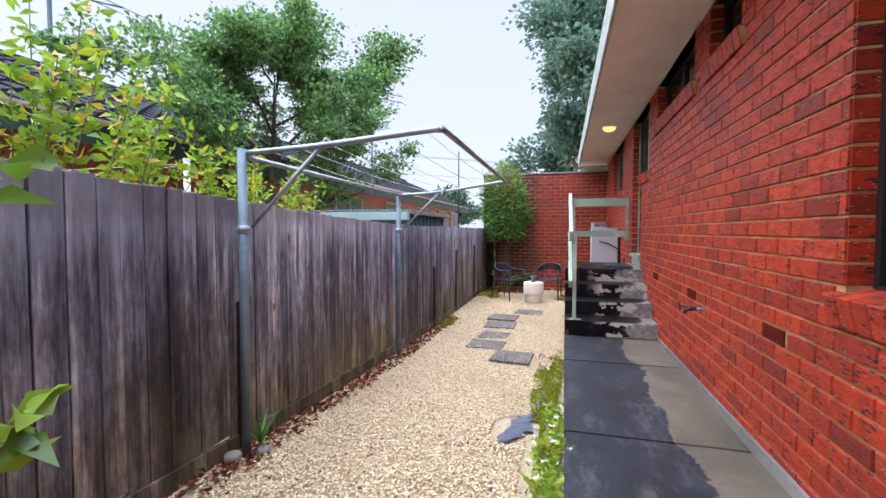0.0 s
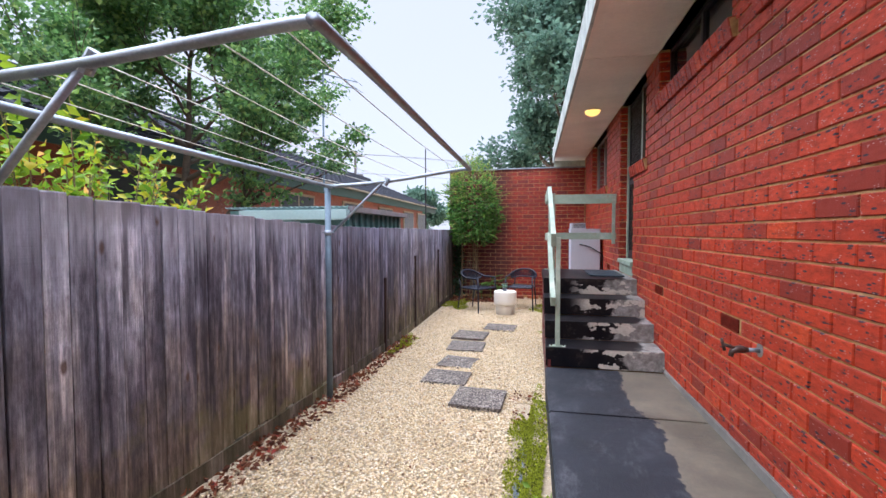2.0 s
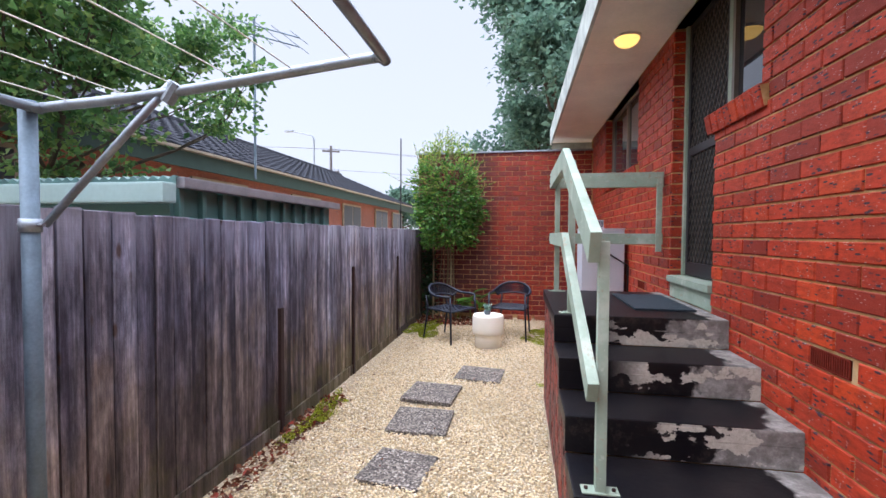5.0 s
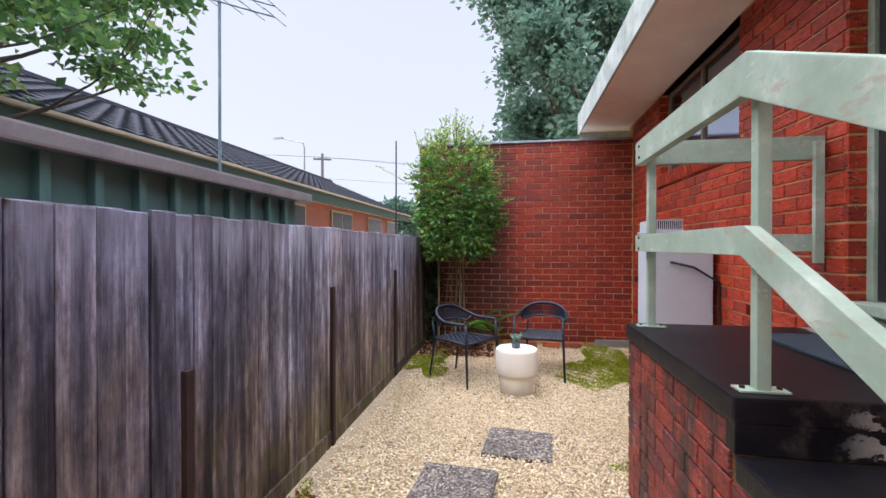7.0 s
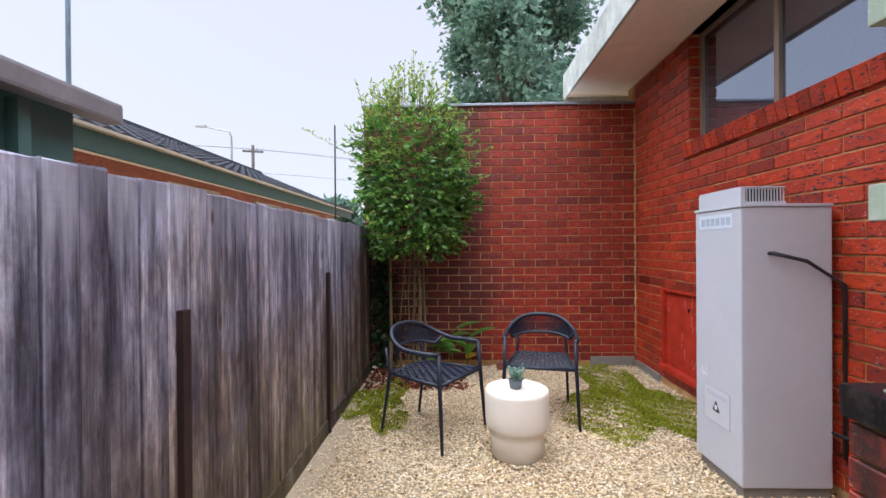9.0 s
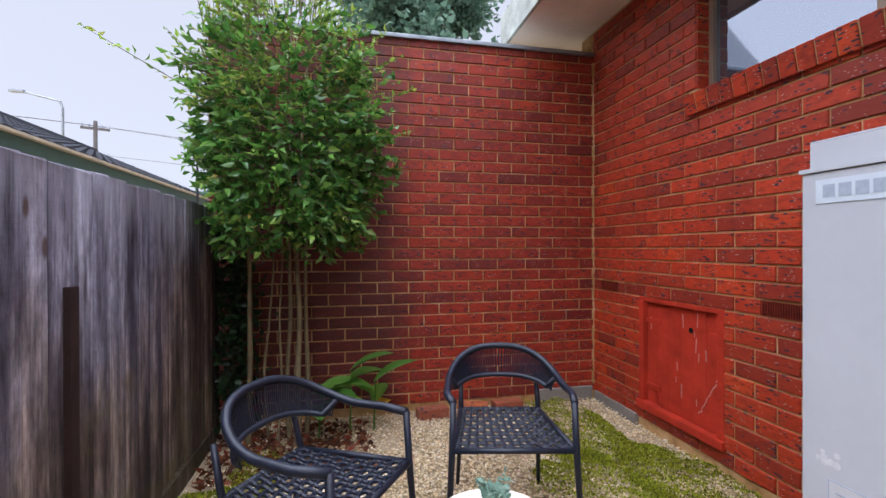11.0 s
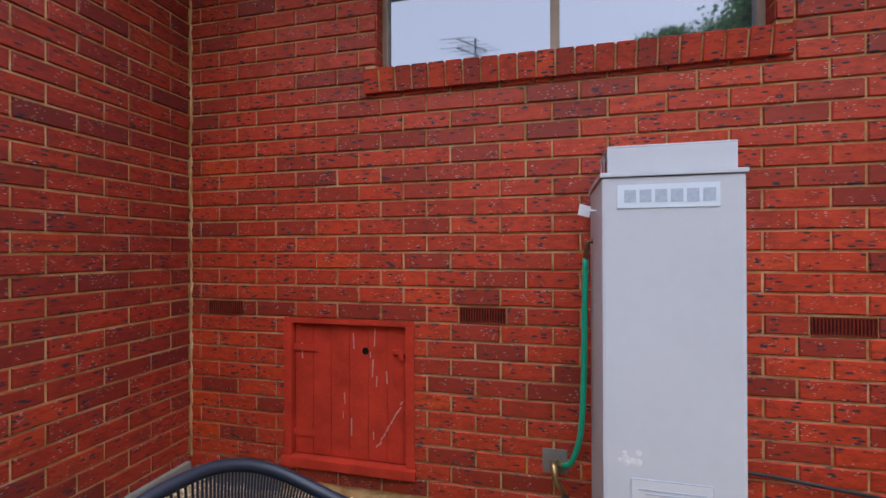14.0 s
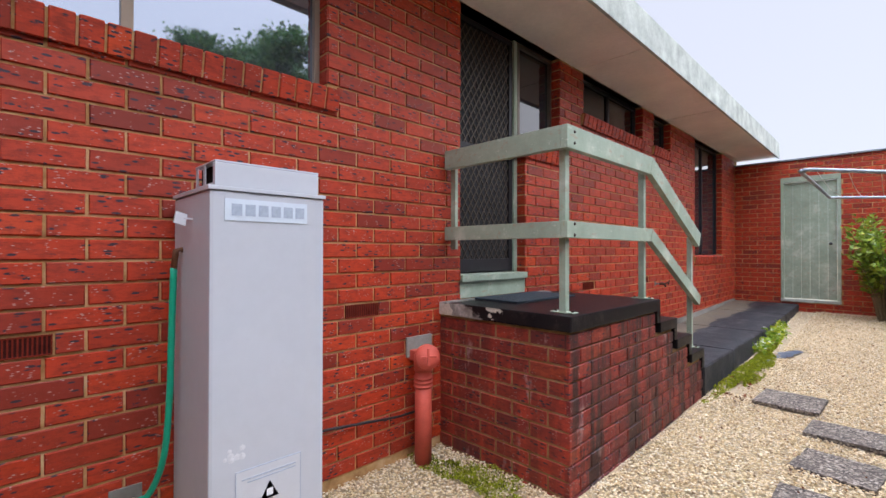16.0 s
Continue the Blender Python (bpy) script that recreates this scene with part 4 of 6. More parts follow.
def build_door():
    a, b, c, d = OPENINGS["door"]
    root = thing("door_2", "closed charcoal security screen door with diamond mesh", "door", pose(W + 0.10, a, 0), kind="structure")
    w = b - a
    sill = 1.10
    part("threshold", box((-0.122, 0.002, sill - 0.05), (0.10, w - 0.002, sill), 0.005), FADED_GREEN, root, "faded green timber door sill")
    part("riser", box((-0.096, 0.004, PORCH_Z + 0.002), (0.10, w - 0.004, sill - 0.051), 0.004), FADED_GREEN, root, "faded green board below the sill")
    part("jamb", box((-0.015, 0.0, sill), (0.10, 0.045, SOFFIT_Z), 0.004), FADED_GREEN, root, "faded green door post")
    part("jamb", box((-0.015, w - 0.045, sill), (0.10, w, SOFFIT_Z), 0.004), FADED_GREEN, root, "faded green door post")
    y0, y1, z0, z1 = 0.05, w - 0.05, sill + 0.01, SOFFIT_Z - 0.01
    fr = 0.045
    for lo, hi in (((0, y0, z0), (0.03, y0 + fr, z1)), ((0, y1 - fr, z0), (0.03, y1, z1)), ((0, y0 + fr, z0), (0.03, y1 - fr, z0 + 0.10)), ((0, y0 + fr, z1 - fr), (0.03, y1 - fr, z1)), ((0, y0 + fr, z0 + 0.92), (0.03, y1 - fr, z0 + 0.98))):
        part("door_frame", box(lo, hi, 0.003), DARK_METAL, root)
    bm = bmesh.new()
    pitch, slope = 0.062, 1.55
    gy0, gy1, gz0, gz1 = y0 + fr, y1 - fr, z0 + 0.10, z1 - fr
    for sgn in (1, -1):
        k = -60
        while k < 120:
            pts = []
            for yy in (gy0, gy1):
                pts.append((yy, gz0 + k * pitch * slope + sgn * (yy - gy0) * slope))
            (ya, za), (yb, zb) = pts
            def at(z):
                return ya + (z - za) * (yb - ya) / (zb - za)
            for lim, cmpf in ((gz0, 1), (gz1, -1)):
                if (za - lim) * cmpf < 0 and (zb - lim) * cmpf < 0:
                    ya = None
                    break
                if (za - lim) * cmpf < 0:
                    ya, za = at(lim), lim
                elif (zb - lim) * cmpf < 0:
                    yb, zb = at(lim), lim
            if ya is not None and abs(yb - ya) > 0.01:
                p, q = Vector((0.012 + 0.003 * sgn, ya, za)), Vector((0.012 + 0.003 * sgn, yb, zb))
                dd = (q - p).normalized()
                n = Vector((0, -dd.z, dd.y)) * 0.0045
                e = Vector((0.0025, 0, 0))
                vs = [bm.verts.new(o + s * n + f * e) for o in (p, q) for s in (-1, 1) for f in (-1, 1)]
                for f in ((0, 1, 3, 2), (4, 6, 7, 5), (0, 4, 5, 1), (2, 3, 7, 6), (0, 2, 6, 4), (1, 5, 7, 3)):
                    bm.faces.new([vs[i] for i in f])
            k += 1
    part("grille", bm, GRILLE, root, "diamond-pattern metal grille")
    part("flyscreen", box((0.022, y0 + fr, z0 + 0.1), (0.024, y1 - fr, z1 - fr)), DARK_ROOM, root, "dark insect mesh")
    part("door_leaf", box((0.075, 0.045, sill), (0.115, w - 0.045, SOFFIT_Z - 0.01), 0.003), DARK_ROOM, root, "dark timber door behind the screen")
    part("door_handle", box((-0.035, y0 + 0.008, z0 + 0.93), (0.0, y0 + 0.035, z0 + 1.05), 0.006), DARK_METAL, root, "black lever handle")


def build_vents():
    for a, b in VENTS:
        root = thing("air_vent", "dark red terracotta air vent brick in the wall", "vent", pose(W, a, 0.889), "wall vents")
        part("backing", box((0.001, 0, 0), (0.03, b - a, 0.074)), VENT_BACK, root)
        n = 17
        for k in range(n + 1):
            y = k * (b - a - 0.006) / n
            part("slat", box((-0.003, y, 0.004), (0.004, y + 0.005, 0.070)), VENT_RED, root)
        part("rim", box((-0.0035, 0, 0), (0.004, b - a, 0.005)), VENT_RED, root)
        part("rim", box((-0.0035, 0, 0.069), (0.004, b - a, 0.074)), VENT_RED, root)


def build_hatch():
    a, b, c, d = OPENINGS["hatch"]
    root = thing("access_door", "closed red painted timber underfloor hatch, scuffed", "hatch", pose(W, a, c))
    w, h, t = b - a, d - c, 0.045
    part("jamb", box((-0.004, 0, 0.05), (0.09, t, h - 0.03), 0.004), HATCH_RED, root)
    part("jamb", box((-0.004, w - t, 0.05), (0.09, w, h - 0.03), 0.004), HATCH_RED, root)
    part("head", box((0.0, 0, h - 0.03), (0.09, w, h), 0.004), HATCH_RED, root)
    part("sill", box((-0.025, -0.01, 0.0), (0.09, w + 0.01, 0.05), 0.006), HATCH_RED, root)
    n = 6
    bw = (w - 2 * t - 0.01) / n
    for k in range(n):
        part("board", box((0.028, t + 0.005 + k * bw, 0.055), (0.045, t + 0.005 + (k + 1) * bw - 0.0025, h - 0.035), 0.002), HATCH_RED, root)
    for z in (0.15, h - 0.18):
        part("hinge", box((0.020, w - t - 0.14, z), (0.028, w - t + 0.01, z + 0.035), 0.002), HATCH_RED, root, "painted strap hinge")
    part("latch", box((0.012, 0.02, h - 0.17), (0.028, 0.12, h - 0.150), 0.003), HATCH_RED, root, "painted barrel bolt")
    part("latch_tab", box((0.010, 0.06, h - 0.20), (0.026, 0.085, h - 0.150), 0.003), HATCH_RED, root)
    part("finger_hole", lathe([(0.0, 0.0), (0.018, 0.0), (0.018, 0.002), (0.0, 0.002)], 14, pose(0.0265, 0.27, h - 0.165, 0, -90)), HEATER_DARK, root, "dark finger hole")
    rng = random.Random(4)
    for k in range(11):
        y, z = rng.uniform(0.08, w - 0.08), rng.uniform(0.12, h - 0.1)
        part("scuff", box((0.0268, y, z), (0.0275, y + rng.uniform(0.004, 0.009), z + rng.uniform(0.03, 0.10)), 0, pose(0, 0, 0, rng.uniform(-4, 4))), SCUFF, root, "pale scrape in the paint")
    add_scrape(root, 0.075, 0.13)


def add_scrape(root, y, z):
    """A ragged slanting scrape of short pale strokes across the boards of the hatch."""
    rng = random.Random(27)
    for k in range(12):
        f = k / 11
        yy, zz = y + 0.13 * f + rng.uniform(-0.004, 0.004), z + 0.23 * (1 - f) + rng.uniform(-0.006, 0.006)
        part("scuff", box((0.0268, -0.004, -0.011), (0.0276, 0.004, 0.011), 0, pose(0, yy, zz, rng.uniform(18, 40))), SCUFF, root, "pale scrape in the paint")


def build_tap():
    root = thing("garden_tap", "old brass garden tap on a copper stub from the wall", "tap", pose(W, 3.98, 0.86))
    part("flange", lathe([(0.0, 0), (0.034, 0), (0.034, 0.004), (0.0, 0.005)], 16, pose(0, 0, 0, 0, -90)), CEMENT, root)
    part("pipe", tube([(0, 0, 0), (-0.06, 0, 0)], 0.011, 10), GALV, root, smooth=True)
    part("body", tube([(-0.055, 0, 0), (-0.075, 0, 0.002), (-0.105, 0, 0), (-0.125, 0.0, -0.012), (-0.13, 0, -0.035)], [0.013, 0.019, 0.018, 0.014, 0.012], 10), TAP_METAL, root, smooth=True)
    part("spindle", tube([(-0.10, 0, 0.004), (-0.165, 0, 0.022)], 0.008, 8), TAP_METAL, root, smooth=True)
    part("handle", tube([(-0.158, 0.0, -0.008), (-0.172, 0.0, 0.052)], [0.008, 0.008], 8), TAP_METAL, root, smooth=True)


def build_eave_lamp():
    root = thing("ceiling_light", "small round amber glass eave light, switched on", "lamp", pose(0.66, 7.72, SOFFIT_Z))
    part("base", lathe([(0.0, -0.02), (0.105, -0.02), (0.108, -0.004), (0.108, 0.0), (0.0, 0.0)], 28), SOFFIT, root, smooth=True)
    part("shade", lathe([(0.0, -0.085), (0.03, -0.083), (0.065, -0.068), (0.09, -0.045), (0.10, -0.02), (0.0, -0.019)], 28), LAMP, root, "glowing amber glass bowl", True)


# ---- porch ----
def build_porch():
    root = thing("porch", "raised concrete porch on brick base with four worn black steps", "porch", kind="structure")
    x0, x1 = PORCH_X, W - 0.001
    part("landing", box((x0 - 0.014, PORCH_Y0, PORCH_Z - 0.085), (x1, PORCH_Y1 + 0.014, PORCH_Z), 0.012), STEPS, root)
    part("riser", box((x0 - 0.012, PORCH_Y0 + 0.001, PORCH_Z - RISE + 0.001), (x1, PORCH_Y0 + 0.06, PORCH_Z - 0.080), 0.003), STEPS, root)
    for k in range(3):
        z = PORCH_Z - (k + 1) * RISE
        y1 = PORCH_Y0 - k * TREAD
        part("step", box((x0 - 0.014, y1 - TREAD, z - 0.075), (x1, y1 - 0.001 if k else y1 + 0.0, z), 0.010), STEPS, root)
        part("riser", box((x0 - 0.012, y1 - TREAD + 0.001, z - RISE + 0.001), (x1, y1 - TREAD + 0.06, z - 0.070), 0.003), STEPS, root)
    bm = bmesh.new()
    add_box(bm, (x0 + 0.012, PORCH_Y0 + 0.062, -0.2), (x1, PORCH_Y1 - 0.004, PORCH_Z - 0.087))
    for k in range(3):
        z = PORCH_Z - (k + 1) * RISE
        add_box(bm, (x0 + 0.012, PORCH_Y0 - (k + 1) * TREAD + 0.058, -0.2), (x1, PORCH_Y0 - k * TREAD + 0.060, z - 0.077))
    part("core", bm, DAMP_MORTAR, root)
    # brick faces: the long flank and the back
    length = PORCH_Y1 - (PORCH_Y0 - 3 * TREAD)
    flank = new("flank_brickwork")
    flank.parent = root
    flank.matrix_basis = Matrix(((0, 1, 0, x0), (-1, 0, 0, PORCH_Y1), (0, 0, 1, 0), (0, 0, 0, 1)))
    holes = [(PORCH_Y1 - PORCH_Y0 + k * TREAD - 0.066, length + 1, PORCH_Z - (k + 1) * RISE - 0.095, 2) for k in range(3)]
    zb = PORCH_Z - 0.085 - 11 * COURSE - 0.004
    lay_children(flank, courses(length, -0.12, PORCH_Z - 0.085, holes, 0.0, zb), BRICK_WET, 21)
    rear = new("rear_brickwork")
    rear.parent = root
    rear.matrix_basis = Matrix(((-1, 0, 0, W), (0, -1, 0, PORCH_Y1), (0, 0, 1, 0), (0, 0, 0, 1)))
    lay_children(rear, courses(W - x0, -0.12, PORCH_Z - 0.085, [], 0.0, zb), BRICK_REAR, 22)


def lay_children(parent, bricks, mat, seed):
    if mat.name not in BRICKS_MADE:
        BRICKS_MADE[mat.name] = [brick_mesh("brick", mat, s) for s in range(4)]
    rng = random.Random(seed)
    for u, z, w in bricks:
        ob = new("brick", rng.choice(BRICKS_MADE[mat.name]))
        ob.parent = parent
        ob.matrix_basis = Matrix.Translation((u, rng.uniform(-0.002, 0.0015), z)) @ Matrix.Diagonal((w, 1, 1, 1))


def build_rail():
    root = thing("handrail", "faded green timber handrail on steel posts round the porch", "railing")
    x = 0.125
    ya, yb = 6.66, 7.74
    zt, zm = 1.883, 1.386
    foot_y = PORCH_Y0 - 3 * TREAD + 0.05
    foot_z = PORCH_Z - 3 * RISE
    for y, z0, top in ((ya, PORCH_Z, zt - 0.01), (yb, PORCH_Z, zt - 0.01), (foot_y, foot_z, foot_z + 0.97)):
        post = part("post", box((x - 0.02, y - 0.02, z0), (x + 0.02, y + 0.02, top), 0.004), FADED_GREEN, root)
        part("foot_plate", box((x - 0.07, y - 0.03, z0 + 0.001), (x + 0.07, y + 0.03, z0 + 0.008), 0.002), FADED_GREEN, post)
        for dx in (-0.052, 0.052):
            part("bolt", lathe([(0.0, 0), (0.008, 0), (0.008, 0.008), (0.0, 0.009)], 8, pose(x + dx, y, z0 + 0.008)), RUST, post)
    xo = x - 0.042
    for z, h in ((zt, 0.125), (zm, 0.09)):
        part("rail", beam((xo, ya - 0.04, z), (xo, yb + 0.075, z), 0.042, h), FADED_GREEN, root)
        run = 1.13
        slope = 0.455 if z == zt else 0.49
        part("sloping_rail", beam((xo - 0.002, ya - 0.015, z + 0.004), (xo - 0.002, ya - 0.015 - run, z - run * slope), 0.042, h), FADED_GREEN, root)
        part("rail", beam((xo + 0.022, yb + 0.054, z), (0.985, yb + 0.054, z), 0.042, h), FADED_GREEN, root)
        for dz in (-0.03, 0.03):
            part("bolt", lathe([(0.0, 0), (0.009, 0), (0.007, 0.005), (0.0, 0.006)], 8, pose(xo - 0.021, yb, z + dz, 0, -90)), RUST, root)
    part("stub_post", box((0.925, yb + 0.006, zm - 0.105), (0.968, yb + 0.032, zt + 0.03), 0.003), FADED_GREEN, root)


def build_doormat():
    ob = finish("doormat", box((0.55, 6.85, PORCH_Z + 0.001), (0.92, 7.58, PORCH_Z + 0.014), 0.005), MAT_RUBBER)
    tagged(ob, "dark blue rubber doormat on the porch landing", "doormat")


# ---- fence ----
def fence_top(y):
    t = min(max((6.0 - y) / 6.0, 0.0), 1.0)
    return 1.495 + 0.29 * t ** 1.6


def build_fence():
    root = thing("fence", "weathered grey lapped timber paling fence", "fence")
    rng = random.Random(9)
    kinds = []
    for s in range(5):
        r2 = random.Random(s)
        bm = box((0, 0, 0), (0.016, 0.125, 1.0), 0.002, None, 1)
        for v in bm.verts:
            v.co.x += r2.uniform(-0.0015, 0.0015)
            if v.co.z > 0.9:
                v.co.z += r2.uniform(-0.003, 0.003)
        me = bpy.data.meshes.new("paling")
        bm.to_mesh(me)
        bm.free()
        me.materials.append(PALING)
        kinds.append(me)
    y = NEAR + 0.03
    while y < 11.33:
        w = rng.uniform(0.092, 0.128)
        gap = rng.choice((0.003, 0.004, 0.006, 0.008))
        z0 = ground_z(y) + 0.10 + rng.uniform(-0.022, 0.012)
        z1 = fence_top(y + w / 2) + rng.uniform(-0.007, 0.005)
        ob = new("paling", rng.choice(kinds))
        ob.parent = root
        ob.matrix_basis = Matrix.Translation((FENCE - 0.016 + rng.uniform(-0.004, 0.004), y, z0)) @ Euler((rng.uniform(-0.004, 0.004), 0, rng.uniform(-0.01, 0.01))).to_matrix().to_4x4() @ Matrix.Diagonal((1, (w - gap) / 0.125, z1 - z0, 1))
        # a second paling laps the joint from behind
        ob = new("paling", rng.choice(kinds))
        ob.parent = root
        ob.matrix_basis = Matrix.Translation((FENCE - 0.041, y + w - 0.034, z0)) @ Matrix.Diagonal((1, 0.068 / 0.125, z1 - z0 - rng.uniform(0.004, 0.02), 1))
        y += w
    for y0, y1 in ((NEAR + 0.02, 2.5), (2.5, 4.9), (4.9, 6.6), (6.6, 8.0), (8.0, 9.7), (9.7, 11.35)):
        z0, z1 = ground_z(y0), ground_z(y1)
        bm = beam((FENCE - 0.006, y0 + 0.004, z0 + 0.035), (FENCE - 0.006, y1 - 0.004, z1 + 0.035), 0.03, 0.12, 0.004)
        part("plinth_board", bm, PALING, root)
    for z in (0.45, 1.2):
        part("back_rail", beam((FENCE - 0.085, NEAR + 0.05, z + 0.12), (FENCE - 0.085, 11.3, z), 0.04, 0.07), PALING, root)
    for y, top in ((2.62, 1.0), (6.74, 0.88), (8.14, 1.08), (9.80, 1.11)):
        part("steel_post", box((FENCE - 0.004, y - 0.022, ground_z(y) - 0.05), (FENCE + 0.022, y + 0.022, top), 0.004), RUST, root, "short rusty steel fence post")
    part("end_post", box((FENCE - 0.09, 11.36, -0.1), (FENCE + 0.0, 11.45, 1.46), 0.005), RUST, root, "dark end post")


def build_clothesline():
    root = thing("clothesline", "folding galvanised steel clothesline with plastic lines on two posts", "clothesline")
    xp, xo = -1.80, -0.60
    y1, y2 = 2.56, 5.05
    z1, z2 = 1.88, 1.83
    zo = 1.95
    for y, z in ((y1, z1), (y2, z2)):
        post = part("post", tube([(xp, y, ground_z(y) - 0.05), (xp, y, z + 0.02)], 0.026, 14), GALV_BLUE, root, "blue-grey painted steel post", True)
        part("post_collar", tube([(xp, y, 1.415), (xp, y, 1.46)], 0.032, 14), GALV, post, smooth=True)
        part("bolt", tube([(xp - 0.05, y, 1.44), (xp + 0.055, y, 1.44)], 0.007, 8), GALV, post)
        arm_y = y + 0.02
        part("brace", tube([(xp + 0.035, arm_y, 1.44), (-1.28, arm_y + 0.01, z + 0.012 + (zo - z) * 0.42)], 0.0125, 8), GALV, root, smooth=True)
        part("brace_clip", tube([(-1.30, arm_y + 0.01, z - 0.0), (-1.26, arm_y + 0.01, z + 0.055)], 0.02, 8), GALV, root)
    bar = arc([(xp, y1 + 0.02, z1), (xp + 0.5, y1 + 0.02, z1 + 0.02), (xo - 0.10, y1 + 0.02, zo - 0.005), (xo - 0.02, y1 + 0.04, zo), (xo, y1 + 0.12, zo), (xo, (y1 + y2) / 2, zo), (xo, y2 - 0.0, zo), (xo - 0.02, y2 + 0.08, zo), (xo - 0.10, y2 + 0.10, zo), (xp + 0.5, y2 + 0.03, z2 + 0.03), (xp, y2 + 0.02, z2)], 6)
    part("outer_bar", tube(bar, 0.0165, 10), GALV, root, smooth=True)
    part("inner_bar", tube([(xp + 0.03, y1 + 0.02, z1 - 0.03), (xp + 0.03, y2 + 0.02, z2 - 0.005)], 0.0165, 10), GALV, root, smooth=True)
    n = 6
    for k in range(n):
        x = xp + 0.14 + k * (xo - xp - 0.24) / (n - 1)
        f = (x - xp) / (xo - xp)
        za, zb = z1 + (zo - z1) * f, z2 + (zo - z2) * f
        part("line", tube(arc([(x, y1 + 0.03, za + 0.005), (x + 0.005, (y1 + y2) / 2, (za + zb) / 2 - 0.02), (x, y2 + 0.06, zb + 0.005)], 6), 0.0022, 5), WIRE, root)


# ---- things by the wall ----
def build_heater():
    root = thing("water_heater", "tall grey enamel outdoor gas water heater", "water heater")
    x0, x1, y0, y1 = 0.50, 0.955, 8.992, 9.425
    z0, z1 = 0.03, 1.478
    part("casing", box((x0, y0, z0), (x1, y1, z1), 0.012), HEATER, root)
    part("lid", box((x0 - 0.006, y0 - 0.006, z1 + 0.001), (x1 + 0.002, y1 + 0.006, z1 + 0.016), 0.003), HEATER, root)
    part("plinth", box((x0 + 0.02, y0 + 0.02, -0.06), (x1, y1 - 0.02, z0 - 0.001), 0.004), CEMENT, root, "concrete base slab")
    part("flue_hood", box((x0 + 0.01, y0 + 0.02, z1 + 0.017), (x0 + 0.035, y1 - 0.02, z1 + 0.10), 0.003), HEATER, root)
    part("flue_hood", box((x0 + 0.01, y0 + 0.02, z1 + 0.10), (x0 + 0.24, y1 - 0.02, z1 + 0.108), 0.003), HEATER, root)
    for k in range(13):
        xx = x0 + 0.040 + k * 0.0155
        part("slat", box((xx, y0 + 0.022, z1 + 0.030), (xx + 0.006, y0 + 0.026, z1 + 0.10)), HEATER, root)
    for yy in (y0 + 0.0215, y1 - 0.0255):
        part("hood_lip", box((x0 + 0.036, yy, z1 + 0.017), (x0 + 0.24, yy + 0.004, z1 + 0.030)), HEATER, root)
    for xx in (x0 + 0.125, x0 + 0.215):
        part("hood_post", box((xx, y1 - 0.0255, z1 + 0.030), (xx + 0.022, y1 - 0.0215, z1 + 0.10)), HEATER, root)
    part("flue", box((x0 + 0.05, y0 + 0.04, z1 + 0.017), (x0 + 0.23, y1 - 0.04, z1 + 0.098)), HEATER_DARK, root, "dark flue opening")
    label = part("badge", box((x0 - 0.0025, y0 + 0.075, z1 - 0.104), (x0 - 0.0005, y1 - 0.048, z1 - 0.026)), BADGE, root, "pale badge with worn grey lettering shapes")
    # worn print: six plain grey blocks
    for k in range(6):
        yy = y0 + 0.088 + k * 0.0475
        part("letter_block", box((x0 - 0.0035, yy, z1 - 0.086), (x0 - 0.002, yy + 0.036, z1 - 0.044)), LABEL_GREY, label)
    plate = part("rating_plate", box((x0 - 0.0025, y0 + 0.10, 0.28), (x0 - 0.0005, y1 - 0.09, 0.475)), PLATE, root, "grey rating plate with a warning triangle")
    for k in range(2):
        part("text_bar", box((x0 - 0.004, y0 + 0.12, 0.44 - k * 0.013), (x0 - 0.002, y1 - 0.11 - k * 0.02, 0.445 - k * 0.013)), LABEL_GREY, plate)
    bm = bmesh.new()
    yc, zc = (y0 + y1) / 2 + 0.005, 0.375
    for s in (1.0,):
        vs = [bm.verts.new((x0 - 0.004, yc + dy, zc + dz)) for dy, dz in ((-0.035, -0.03), (0.035, -0.03), (0.0, 0.035))]
        bm.faces.new(vs)
    bmesh.ops.solidify(bm, geom=bm.faces[:], thickness=0.001)
    part("warning_triangle", bm, DARK_METAL, plate, "dark warning triangle")
    part("warning_face", box((x0 - 0.0052, yc - 0.012, zc - 0.02), (x0 - 0.0042, yc + 0.012, zc + 0.006)), LABEL_WHITE, plate)
    rs = random.Random(14)
    for k in range(9):
        yy, zz, rr = y1 - 0.085 + rs.uniform(-0.035, 0.035), 0.55 + rs.uniform(-0.035, 0.03), rs.uniform(0.006, 0.014)
        part("scuff", lathe([(0.0, 0.0), (rr, 0.0), (0.0, 0.0006)], 7, pose(x0 - 0.0004, yy, zz, 0, -90)), WORN, root, "pale worn patch")
    for lo, hi in (((y0 + 0.098, 0.278), (y1 - 0.088, 0.281)), ((y0 + 0.098, 0.474), (y1 - 0.088, 0.477)), ((y0 + 0.098, 0.281), (y0 + 0.101, 0.474)), ((y1 - 0.091, 0.281), (y1 - 0.088, 0.474))):
        part("border", box((x0 - 0.0032, *lo), (x0 - 0.0006, *hi)), LABEL_GREY, plate)
    part("tag", box((-0.0025, -0.024, -0.022), (0.0025, 0.024, 0.022), 0.002, pose(x0 + 0.19, y1 + 0.042, 1.385, 12, 0, 25)), LABEL_WHITE, root, "white plastic tag")
    part("tag_arm", tube([(x0 + 0.20, y1 - 0.002, 1.385), (x0 + 0.195, y1 + 0.03, 1.387)], 0.004, 6), LABEL_WHITE, root)
